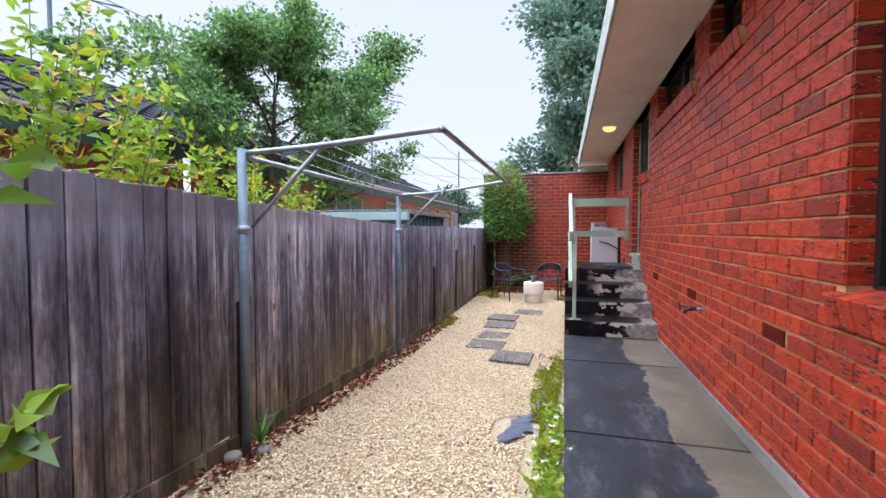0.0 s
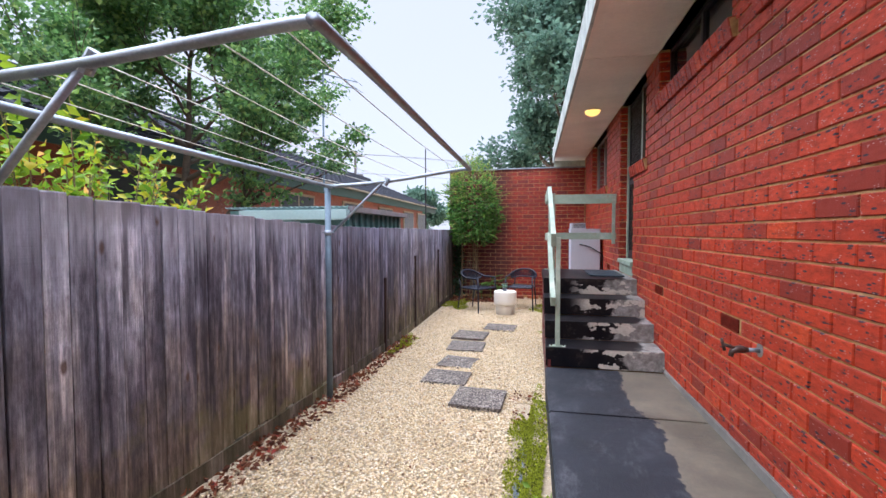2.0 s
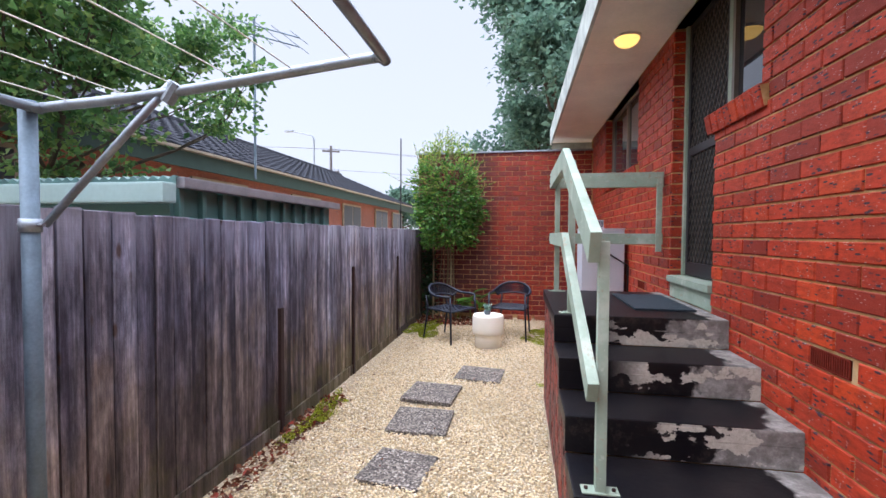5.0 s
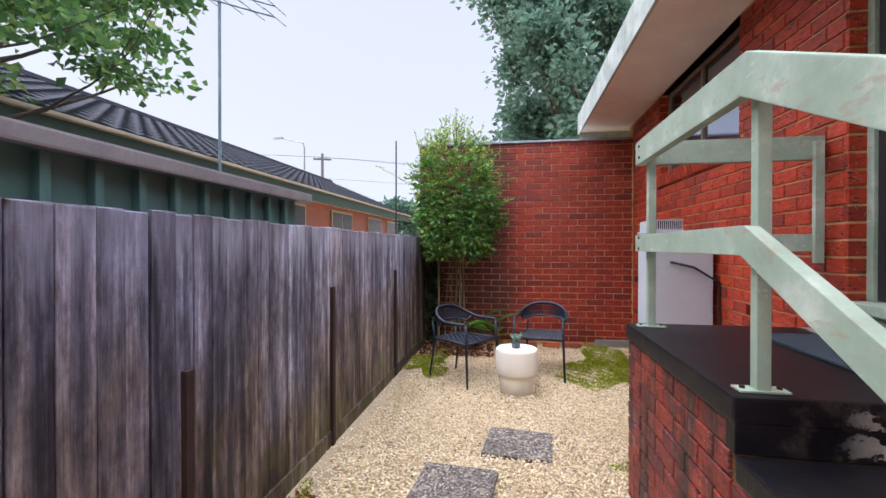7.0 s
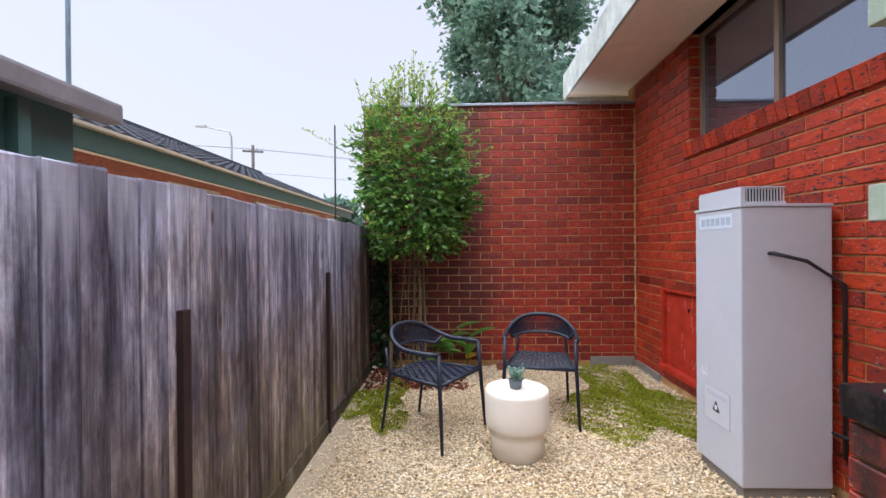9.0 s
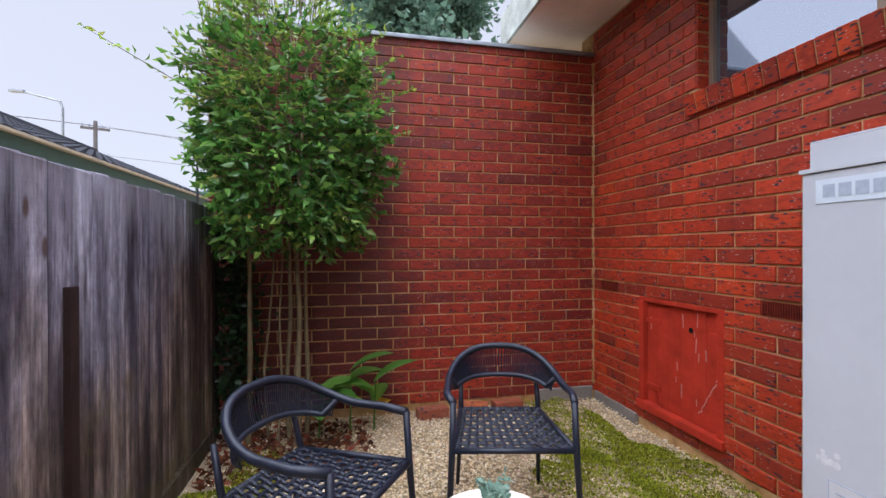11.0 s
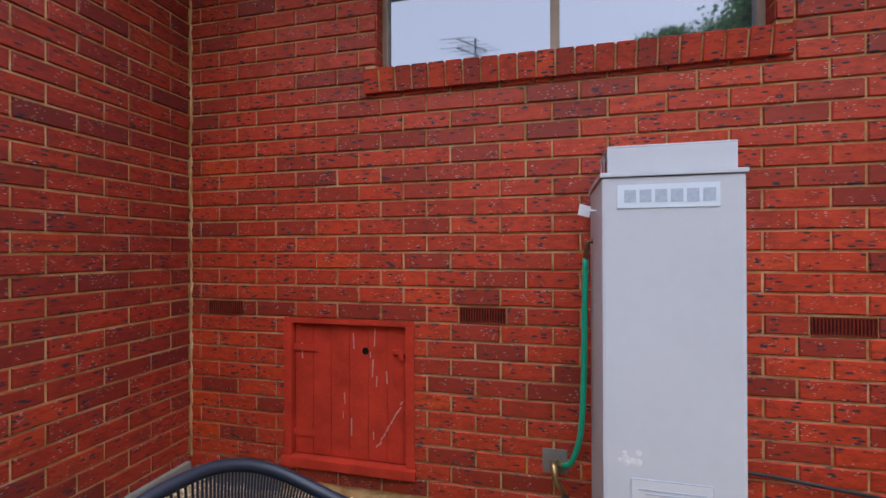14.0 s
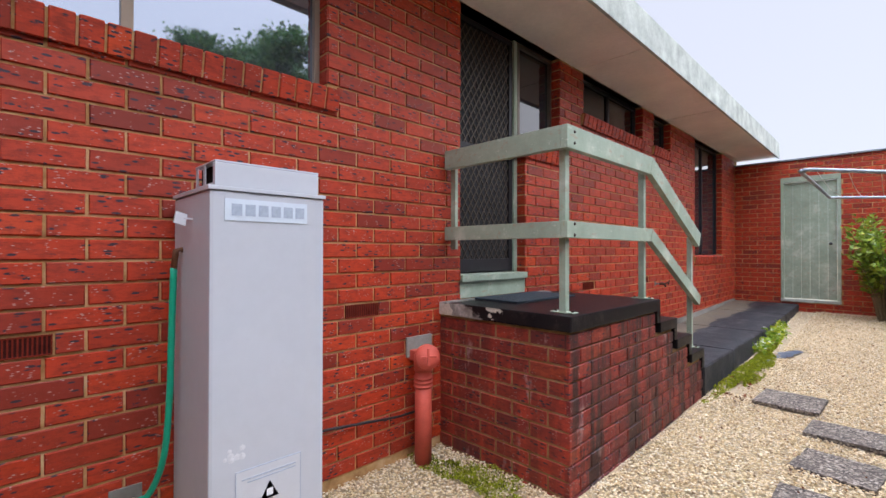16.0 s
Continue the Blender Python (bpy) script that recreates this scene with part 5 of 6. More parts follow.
    part("relief_valve", tube([(x0 + 0.33, y1 - 0.002, 1.27), (x0 + 0.335, y1 + 0.022, 1.268), (x0 + 0.34, y1 + 0.028, 1.19)], 0.012, 10), COPPER, root, "copper relief valve", True)
    part("drain_valve", tube([(x0 + 0.14, y0, 1.24), (x0 + 0.14, y0 - 0.03, 1.24), (x0 + 0.30, y0 - 0.035, 1.20), (x1 + 0.03, y0 - 0.035, 1.08), (x1 + 0.03, y0 - 0.035, 0.2)], 0.010, 8), DARK_METAL, root, "dark copper overflow pipe", True)


def build_hose():
    x, y = 0.70, 9.50
    root = thing("hose", "bright green hose hanging beside the water heater", "hose")
    part("hose_tube", tube(arc([(0.84, 9.453, 1.20), (0.845, 9.458, 0.95), (0.855, 9.462, 0.68), (0.88, 9.475, 0.45), (0.925, 9.51, 0.31), (0.955, 9.545, 0.275)], 8), 0.0125, 10), HOSE, root, smooth=True)
    part("fitting", tube([(0.955, 9.545, 0.275), (0.985, 9.56, 0.27)], 0.013, 10), BRASS, root, "brass hose fitting", True)
    ob = thing("gas_meter_valve", "small brass valve and pipe low on the wall", "valve", pose(W, 9.585, 0.27))
    part("plate", box((-0.008, -0.06, -0.05), (0.0, 0.05, 0.06), 0.003), CEMENT, ob)
    part("body", tube([(0, 0, 0), (-0.05, 0, 0), (-0.055, -0.01, -0.06), (-0.055, -0.05, -0.12)], [0.014, 0.016, 0.012, 0.012], 10), BRASS, ob, smooth=True)
    part("knob", lathe([(0.0, 0), (0.018, 0), (0.018, 0.02), (0.0, 0.022)], 14, pose(-0.075, -0.05, -0.14)), DARK_METAL, ob)


def build_drain_pipe():
    root = thing("vent_pipe", "red painted drain pipe with a round cap beside the porch", "pipe", pose(0.875, 8.105, 0))
    r = 0.052
    part("pipe", tube([(0, 0, -0.05), (0, 0, 0.56)], r, 20), PIPE_RED, root, smooth=True)
    for z in (0.44, 0.465, 0.49):
        part("collar", tube([(0, 0, z), (0, 0, z + 0.014)], r + 0.007, 20), PIPE_RED, root, smooth=True)
    part("elbow", tube(arc([(0, 0, 0.54), (0, 0, 0.60), (-0.008, 0.004, 0.63)], 5), r + 0.006, 20), PIPE_RED, root, smooth=True)
    cap = part("cap", lathe([(0.0, 0.0), (0.072, 0.0), (0.075, 0.012), (0.073, 0.045), (0.0, 0.046)], 24, pose(-0.052, 0.022, 0.635, 0, -82, -28)), PIPE_RED, root, "round red inspection cap", True)
    part("cap_bar", box((-0.05, -0.007, 0.046), (0.05, 0.007, 0.054), 0.002, pose(-0.052, 0.022, 0.635, 0, -82, -28)), PIPE_RED, cap)
    part("cap_bar", box((-0.007, -0.05, 0.046), (0.007, 0.05, 0.054), 0.002, pose(-0.052, 0.022, 0.635, 0, -82, -28)), PIPE_RED, cap)
    part("wall_socket", box((0.02, -0.04, 0.585), (0.124, 0.02, 0.65), 0.012), PIPE_RED, root)
    part("cement_patch", box((0.105, -0.17, 0.60), (0.122, 0.04, 0.728), 0.005), CEMENT, root, "grey cement patch at the wall")
    cable = thing("gas_line", "thin black pipe from the water heater to the porch corner", "pipe")
    part("pipe", tube(arc([(0.95, 9.03, 0.32), (0.975, 8.8, 0.32), (0.975, 8.5, 0.29), (0.97, 8.2, 0.26), (0.975, 7.95, 0.26)], 6), 0.008, 8), DARK_METAL, cable, smooth=True)


# ---- furniture ----
def build_chair(m):
    """Rope-back garden armchair; it faces -y."""
    root = thing("garden_chair", "navy-black metal armchair with corded back and woven seat", "chair", m, "garden chairs")
    hw, fd, bd = 0.256, -0.25, 0.22
    t = 0.0125
    for s in (-1, 1):
        part("front_leg", tube([(s * (hw + 0.02), fd - 0.03, 0), (s * hw, fd, 0.42), (s * (hw - 0.005), fd + 0.01, 0.62)], [0.011, 0.014, 0.0135], 10), CHAIR, root, smooth=True)
        part("back_leg", tube([(s * 0.215, bd + 0.07, 0), (s * 0.20, bd + 0.0, 0.42), (s * 0.195, bd + 0.045, 0.60)], [0.010, 0.0135, 0.011], 10), CHAIR, root, smooth=True)
        part("side_rail", tube([(s * hw, fd, 0.425), (s * 0.2, bd, 0.425)], t, 8), CHAIR, root, smooth=True)
    part("front_rail", tube([(-hw, fd, 0.425), (hw, fd, 0.425)], t, 8), CHAIR, root, smooth=True)
    part("rear_rail", tube([(-0.2, bd, 0.425), (0.2, bd, 0.425)], t, 8), CHAIR, root, smooth=True)
    top, low = [], []
    n = 48
    for k in range(n + 1):
        a = math.pi * k / n
        c, s = math.cos(a), math.sin(a)
        top.append(Vector((-(hw + 0.012) * (abs(c) ** 0.75) * (1 if c > 0 else -1), -0.02 + 0.285 * s ** 0.8, 0.620 + 0.125 * s ** 1.5)))
        low.append(Vector((-(hw - 0.012) * (abs(c) ** 0.8) * (1 if c > 0 else -1), 0.01 + 0.23 * s ** 0.8, 0.545 + 0.055 * s)))
    arm_l = [Vector((-(hw - 0.005), fd + 0.01, 0.62)), Vector((-(hw + 0.02), -0.13, 0.62))]
    arm_r = [Vector((-p.x, p.y, p.z)) for p in reversed(arm_l)]
    part("top_rail", tube(arm_l + top + arm_r, 0.0165, 10), CHAIR, root, smooth=True)
    part("lower_rail", tube([top[4]] + low[7:-7] + [top[-5]], 0.0125, 8), CHAIR, root, smooth=True)
    for k in range(5, n - 4):
        for j in (0.0, 0.5):
            p = top[k].lerp(top[k + 1], j)
            q = low[k].lerp(low[k + 1], j)
            part("cord", tube([p, p.lerp(q, 0.5) + Vector((0, 0.004, 0)), q], 0.0032, 5), CHAIR, root)
    bm = bmesh.new()
    nx, ny = 13, 12
    for i in range(nx):
        f = (i + 0.5) / nx * 2 - 1
        xa, xb = f * (hw - 0.01), f * 0.19
        pts = []
        for j in range(ny + 1):
            v = j / ny
            pts.append((xa + (xb - xa) * v, fd + (bd - fd) * v, 0.432 - 0.018 * math.sin(math.pi * v) + (0.004 if (i + j) % 2 else -0.004)))
        add_tube(bm, pts, 0.0075, 5)
    for j in range(ny):
        v = (j + 0.5) / ny
        hwv = hw + (0.2 - hw) * v
        pts = []
        for i in range(nx + 1):
            u = i / nx * 2 - 1
            pts.append((u * hwv, fd + (bd - fd) * v, 0.432 - 0.018 * math.sin(math.pi * v) + (-0.004 if (i + j) % 2 else 0.004)))
        add_tube(bm, pts, 0.0075, 5)
    tagged(part("seat", bm, CHAIR, root, "open basket-woven cord seat"), kind="stuff")
    return root


def build_table():
    prof = [(0.0, 0.0), (0.150, 0.0), (0.156, 0.004), (0.157, 0.12), (0.160, 0.15), (0.168, 0.160), (0.182, 0.172), (0.190, 0.20), (0.192, 0.26), (0.190, 0.39), (0.186, 0.408), (0.176, 0.414), (0.0, 0.415)]
    root = thing("side_table", "round cream ceramic drum table with a stepped waist", "table", pose(-0.585, 9.49, -0.025) @ Matrix.Diagonal((1.05, 1.05, 1, 1)))
    part("base", lathe(prof[:6] + [(0.0, 0.161)], 56), CERAMIC, root, smooth=True)
    part("drum", lathe([(0.0, 0.1605)] + prof[5:], 56), CERAMIC, root, smooth=True)
    pot = thing("potted_plant", "small succulent in a blue-grey pot on the table", "plant", pose(-0.595, 9.475, 0.391))
    part("pot", lathe([(0.0, 0), (0.030, 0), (0.036, 0.004), (0.044, 0.05), (0.046, 0.055), (0.042, 0.055), (0.038, 0.048), (0.0, 0.047)], 28), POT, pot, smooth=True)
    rng = np.random.default_rng(3)
    cs, ax = [], []
    for k in range(26):
        a, r = rng.uniform(0, math.tau), rng.uniform(0.0, 0.030)
        hgt = rng.uniform(0.03, 0.085)
        tilt = np.array([math.cos(a) * 0.45, math.sin(a) * 0.45, 1.0])
        for j in range(7):
            p = np.array([math.cos(a) * r, math.sin(a) * r, 0.05]) + tilt * hgt * (j / 6)
            for q in range(2):
                b = rng.uniform(0, math.tau)
                cs.append(p)
                ax.append([math.cos(b), math.sin(b), rng.uniform(0.1, 0.7)])
    leaves("foliage", cs, ax, 0.026, 0.019, LEAF_BLUE, pot, 2, "pale blue-green succulent leaves", 0.15, 0.1)


# ---- plants ----
def grow(bm, start, way, length, radius, depth, rng, tips, spread=0.6, lift=0.25):
    """A limb that bends and forks; tips collects the ends and their directions."""
    n = 4
    pts, rad = [start], [radius]
    p, d = start.copy(), way.normalized()
    for k in range(n):
        d = (d + Vector((rng.uniform(-1, 1), rng.uniform(-1, 1), rng.uniform(-0.6, 1))) * 0.16 + Vector((0, 0, lift * 0.15))).normalized()
        p = p + d * (length / n)
        pts.append(p.copy())
        rad.append(radius * (1 - 0.42 * (k + 1) / n))
    add_tube(bm, pts, rad, 6 if depth > 1 else 4, cap=False)
    if depth <= 2:
        tips += [(q.copy(), d.copy()) for q in pts[2:]]
    if depth == 0:
        return
    for k in range(rng.choice((2, 3, 3))):
        a = Vector((rng.uniform(-1, 1), rng.uniform(-1, 1), rng.uniform(-0.5, 0.8))) * spread
        i = rng.choice((2, 3, 4, 4))
        grow(bm, pts[i], (d + a), length * rng.uniform(0.62, 0.85), rad[i] * 0.72, depth - 1, rng, tips, spread, lift)


def build_tree(name, label, base, height, limbs, depth, mat, seed, leaf=(0.11, 0.05), per_tip=26, clump=0.28, spread=0.6, lean=(0, 0), trunk_r=0.14, low=0.25, reach=0.32, rise=0.8, category="tree", flat=0.5, keep=1.0):
    """Trunk to near the top, limbs from the height low * height upwards, shorter towards the top."""
    rng = random.Random(seed)
    root = thing(name, label, category, pose(*base))
    bm = bmesh.new()
    trunk = arc([(0, 0, -0.2), (lean[0] * 0.3, lean[1] * 0.2, height * 0.3), (lean[0], lean[1], height * 0.6), (lean[0] * 1.2, lean[1] * 1.2, height * 0.82)], 6)
    add_tube(bm, trunk, [trunk_r * (1 - 0.8 * k / (len(trunk) - 1)) for k in range(len(trunk))], 9, cap=False)
    tips = []
    for k in range(limbs):
        f = k / max(1, limbs - 1)
        a = k * 2.4 + rng.uniform(-0.4, 0.4)
        z = height * (low + (0.82 - low) * f)
        s = min(trunk, key=lambda p: abs(p.z - z))
        way = Vector((math.cos(a), math.sin(a), rise * (0.6 + 0.9 * f)))
        grow(bm, s, way, height * reach * (1.0 - 0.55 * f) * rng.uniform(0.75, 1.15), trunk_r * (0.55 - 0.3 * f), depth, rng, tips, spread)
    part("trunk", bm, BARK, root, smooth=True)
    g = np.random.default_rng(seed)
    cs, ax = [], []
    for p, d in tips:
        if rng.random() > keep:
            continue
        c = g.normal(size=(per_tip, 3)) * np.array([clump, clump, clump * flat]) * g.uniform(0.5, 1.15)
        cs.append(np.array(p[:]) + c)
        ax.append(c * 0.6 + np.array([d.x, d.y, -0.3]) * clump * 0.4 + g.normal(size=(per_tip, 3)) * clump * 0.5)
    leaves("crown", np.concatenate(cs), np.concatenate(ax), leaf[0], leaf[1], mat, root, seed)
    return root


def build_upright_shrub(label, base, stems, height, width, seed, leaf, mat, shoots=()):
    """Many upright shoots set with leaves all the way up."""
    rng = np.random.default_rng(seed)
    root = thing("shrub", label, "shrub", pose(*base))
    cs, ax = [], []
    for k in range(stems):
        a, r = rng.uniform(0, math.tau), math.sqrt(rng.uniform(0, 1))
        x, y = math.cos(a) * r * width[0], math.sin(a) * r * width[1]
        h = height * rng.uniform(0.72, 1.0) * (1 - 0.25 * r * r)
        lean = np.array([x * 0.35 + rng.normal(0, 0.05), y * 0.35 + rng.normal(0, 0.05), 0])
        p = [np.array([x * 0.4, y * 0.4, -0.05]), np.array([x * 0.8, y * 0.8, h * 0.55]), np.array([x, y, h]) + lean]
        bm = bmesh.new()
        pts = arc(p, 5)
        add_tube(bm, pts, [0.009 * (1 - 0.8 * i / len(pts)) for i in range(len(pts))], 5)
        part("stem", bm, BARK_PALE, root)
        m = int(80 * height / 2)
        for j in range(m):
            t = 0.35 + 0.65 * j / (m - 1)
            q = pts[min(len(pts) - 1, int(t * (len(pts) - 1) + 0.5))]
            b = rng.uniform(0, math.tau)
            cs.append(np.array(q[:]) + rng.normal(0, 0.035, 3))
            ax.append([math.cos(b), math.sin(b), rng.uniform(0.0, 1.0)])
    for end in shoots:
        e = np.array(end)
        pts = arc([(0.05, 0.1, 0.3), (e[0] * 0.6, e[1] * 0.6, e[2] * 0.75), tuple(e)], 6)
        part("stem", tube(pts, [0.007 * (1 - 0.7 * i / len(pts)) for i in range(len(pts))], 5), BARK_PALE, root)
        for j in range(26):
            q = pts[len(pts) - 1 - j % 5]
            b = rng.uniform(0, math.tau)
            cs.append(np.array(q[:]) + rng.normal(0, 0.012, 3))
            ax.append([math.cos(b), math.sin(b), rng.uniform(-0.2, 0.5)])
    leaves("crown", cs, ax, leaf[0], leaf[1], mat, root, seed)
    return root


def build_shrub():
    """Tall privet-like shrub trained up the end wall, bare stems below."""
    root = thing("shrub", "tall leafy green shrub with bare stems against the brick wall", "shrub", pose(-1.42, 11.22, -0.03))
    rng = random.Random(6)
    tips = []
    for x, y, r in ((-0.24, 0.0, 0.021), (0.01, 0.05, 0.020), (0.07, -0.02, 0.024), (0.115, 0.06, 0.018), (-0.12, 0.04, 0.011), (-0.06, -0.05, 0.010)):
        bm = bmesh.new()
        kink = 0.05 if r < 0.015 else 0.018
        pts = arc([(x, y, -0.05), (x + rng.uniform(-kink, kink), y, 0.4), (x + rng.uniform(-kink, kink), y * 0.8, 0.8), (x + rng.uniform(-kink, kink), y * 0.7, 1.3), (x * 1.4, y, 2.0), (x * 2.2, y, rng.uniform(2.5, 2.8))], 5)
        add_tube(bm, pts, [r * (1 - 0.75 * i / len(pts)) for i in range(len(pts))], 8)
        part("stem", bm, BARK_PALE, root, smooth=True)
    g = np.random.default_rng(6)
    cs, ax, cs2, ax2 = [], [], [], []
    bm = bmesh.new()

    def twig(p0, d, ln, n, young, spray):
        """A thin twig with pairs of leaves along it; those of young wood go to the paler foliage."""
        p1 = p0 + d * ln
        p1[1] = min(p1[1], 0.27)
        add_tube(bm, [p0, (p0 + p1) / 2, p1], [0.004, 0.003, 0.0015], 3, cap=False)
        for j in range(n):
            q = p0 + (p1 - p0) * (0.2 + 0.8 * j / (n - 1))
            b = g.uniform(0, math.tau)
            (cs2 if young else cs).append(q + g.normal(0, 0.006, 3))
            (ax2 if young else ax).append(d * 0.6 + np.array([math.cos(b), math.sin(b), -spray]) * 0.8)

    # a rounded crown, fullest at two fifths of its height, thinner and paler towards the top
    for k in range(1250):
        f = g.beta(1.4, 2.05)
        a = g.uniform(0, math.tau)
        wide = 0.47 * math.sin(math.pi * (0.13 + 0.80 * f)) ** 0.62
        wide *= 1 + 0.13 * math.sin(3 * a + 5 * f) + 0.10 * math.sin(7 * f * 3.1 + 2 * a)
        rr = g.uniform(0.25, 1.0) ** 0.5
        out = np.array([math.cos(a), math.sin(a) * 0.7, 0.9 * (f - 0.42) + g.normal(0, 0.25)])
        out /= np.linalg.norm(out)
        p0 = np.array([0.03 + math.cos(a) * wide * rr, math.sin(a) * wide * rr * 0.55 - 0.12, 1.28 + 1.60 * f])
        twig(p0, out, g.uniform(0.10, 0.22), 7, g.random() < max(0.04, (f - 0.38) * 1.6), 0.45 - 0.7 * f)
    # long thin shoots that stand out of the crown
    for k in range(46):
        x = g.uniform(-0.45, 0.42)
        d = np.array([x * 0.35 + g.normal(0, 0.10), g.normal(-0.05, 0.10), 1.0])
        twig(np.array([x, g.uniform(-0.3, 0.1), 2.45 + 0.30 * (1 - abs(x) / 0.5)]), d / np.linalg.norm(d), g.uniform(0.25, 0.52), 17, True, -0.1)
    for x, z, dx, dz, ln in ((-0.42, 2.15, -1.0, 0.55, 0.72), (-0.40, 2.3, -0.8, 0.8, 0.35), (0.48, 2.15, 0.9, 0.42, 0.36), (0.52, 1.95, 1.0, 0.25, 0.30), (0.40, 2.40, 0.7, 0.8, 0.34), (0.50, 1.75, 1.0, 0.1, 0.22)):
        d = np.array([dx, -0.15, dz])
        twig(np.array([x, -0.12, z]), d / np.linalg.norm(d), ln, 20, True, 0.0)
    tagged(part("twig", bm, BARK_PALE, root), kind="stuff")
    leaves("crown", cs, ax, 0.074, 0.036, LEAF_SHRUB, root, 6)
    leaves("shoot_foliage", cs2, ax2, 0.047, 0.022, LEAF_YOUNG, root, 7, "young yellow-green shoots")


def build_ivy():
    root = thing("ivy", "dark ivy climbing the corner beside the fence", "plant", pose(-1.78, 11.42, 0))
    g = np.random.default_rng(15)
    n = 900
    z = g.uniform(0.02, 1.35, n)
    c = np.stack([g.normal(0, 0.075, n), g.normal(-0.02, 0.05, n), z], axis=1)
    leaves("foliage", c, np.stack([g.normal(0, 1, n), g.normal(-0.8, 0.6, n), g.normal(-0.3, 0.5, n)], axis=1), 0.06, 0.05, LEAF_IVY, root, 15)
    part("stem", tube(arc([(0, 0, -0.05), (0.03, 0.02, 0.5), (-0.02, 0.0, 1.3)], 4), 0.012, 6), BARK, root)


def big_leaf(length, width, bend, rng):
    """A broad pointed blade with a midrib fold."""
    bm = bmesh.new()
    n, rows = 8, []
    for k in range(n + 1):
        t = k / n
        w = width * math.sin(math.pi * min(1, t * 0.97 + 0.03)) ** 0.75 / 2
        z = bend * t * t
        x = length * t
        rows.append([bm.verts.new((x, -w, -z + w * 0.35)), bm.verts.new((x, -w * 0.5, -z + w * 0.1)), bm.verts.new((x, 0, -z)), bm.verts.new((x, w * 0.5, -z + w * 0.1)), bm.verts.new((x, w, -z + w * 0.35))])
    for a, b in zip(rows, rows[1:]):
        for j in range(4):
            bm.faces.new((a[j], a[j + 1], b[j + 1], b[j]))
    return bm


def build_broad_plants():
    rng = random.Random(11)
    for px, py, hgt, tone in ((-1.02, 11.3, 0.42, 0), (-0.86, 11.25, 0.34, 0), (-1.22, 11.2, 0.30, 0)):
        root = thing("canna_plant", "young broad-leaved plant with upright green blades", "plant", pose(px, py, 0), "broad-leaved plants")
        part("stalk", tube([(0, 0, -0.03), (0.01, 0, hgt * 0.9)], [0.008, 0.005], 6), LEAF_BROAD, root)
        for k in range(5):
            a = rng.uniform(0, 360)
            bm = big_leaf(rng.uniform(0.24, 0.32), rng.uniform(0.12, 0.16), 0.09, rng)
            bm.transform(pose(0, 0, hgt * (0.35 + 0.14 * k), 0, -rng.uniform(15, 50), a))
            part("leaf", bm, LEAF_BROAD if not (k == 0 and px > -1.0) else LEAF_GOLD, root, smooth=True)


def build_flower_strip():
    """Low leafy plants with small white flowers along the path edge."""
    g = np.random.default_rng(31)
    spots = [(-0.05, 2.20, 0.17), (-0.06, 2.55, 0.17), (-0.06, 2.88, 0.19), (-0.03, 3.22, 0.10), (-0.04, 3.55, 0.12)]
    for x, y, h in spots:
        root = thing("flowering_plant", "low leafy plant with white flowers beside the path", "plant", pose(x, y, ground_z(y)), "plants along the path")
        n = int(120 * (h / 0.2))
        c = np.stack([g.normal(0, 0.034, n), g.normal(0, 0.075, n), g.uniform(0.0, h, n)], axis=1)
        leaves("foliage", c, np.stack([g.normal(0, 1, n), g.normal(0, 1, n), g.uniform(0, 1, n)], axis=1), 0.060, 0.034, LEAF_STRIP, root, 31)
        m = 6
        c = np.stack([g.normal(0, 0.05, m), g.normal(0, 0.10, m), g.uniform(h * 0.6, h * 1.05, m)], axis=1)
        cc = np.repeat(c, 5, axis=0)
        leaves("flowers", cc, np.stack([g.normal(0, 1, m * 5), g.normal(0, 1, m * 5), g.uniform(0.1, 0.8, m * 5)], axis=1), 0.022, 0.016, PETAL, root, 32, "small white blossoms")


def moss_patch(name, cx, cy, rx, ry, n, seed, wob=1.3):
    g = np.random.default_rng(seed)
    a, r = g.uniform(0, math.tau, n), np.sqrt(g.uniform(0, 1, n))
    edge = 0.75 + 0.25 * np.sin(a * 3 + seed) * wob
    x, y = cx + np.cos(a) * r * rx * edge, cy + np.sin(a) * r * ry * edge
    ok = (x > FENCE + 0.01) & ((x < 0.02) | (y > PORCH_Y1)) & (x < W - 0.005) & (y < BACK - 0.01)
    x, y = x[ok], y[ok]
    # torn edges and bare spots where the stones show
    tuft = np.sin(x * 13 + 2.1 * np.sin(y * 9)) + np.sin(y * 11 + 1.7 * np.sin(x * 15)) + 0.6 * np.sin(x * 37 + y * 29)
    rim = ((x - cx) / rx) ** 2 + ((y - cy) / ry) ** 2
    ok = tuft * 0.6 + g.normal(0, 0.55, len(x)) > -1.2 + 1.6 * rim
    x, y = x[ok], y[ok]
    hump = 0.5 + 0.5 * np.sin(x * 31 + y * 17) * np.sin(y * 23)
    z = np.array([ground_z(v) for v in y]) + g.uniform(-0.004, 0.008, len(x)) + 0.020 * hump
    c = np.stack([x, y, z], axis=1)
    ax = np.stack([g.normal(0, 0.6, len(x)), g.normal(0, 0.6, len(x)), np.full(len(x), 0.8)], axis=1)
    ob = leaves(name, c, ax, 0.014, 0.010, MOSS, None, seed)
    tagged(ob, "soft yellow-green moss growing over the gravel", "moss", kind="stuff")


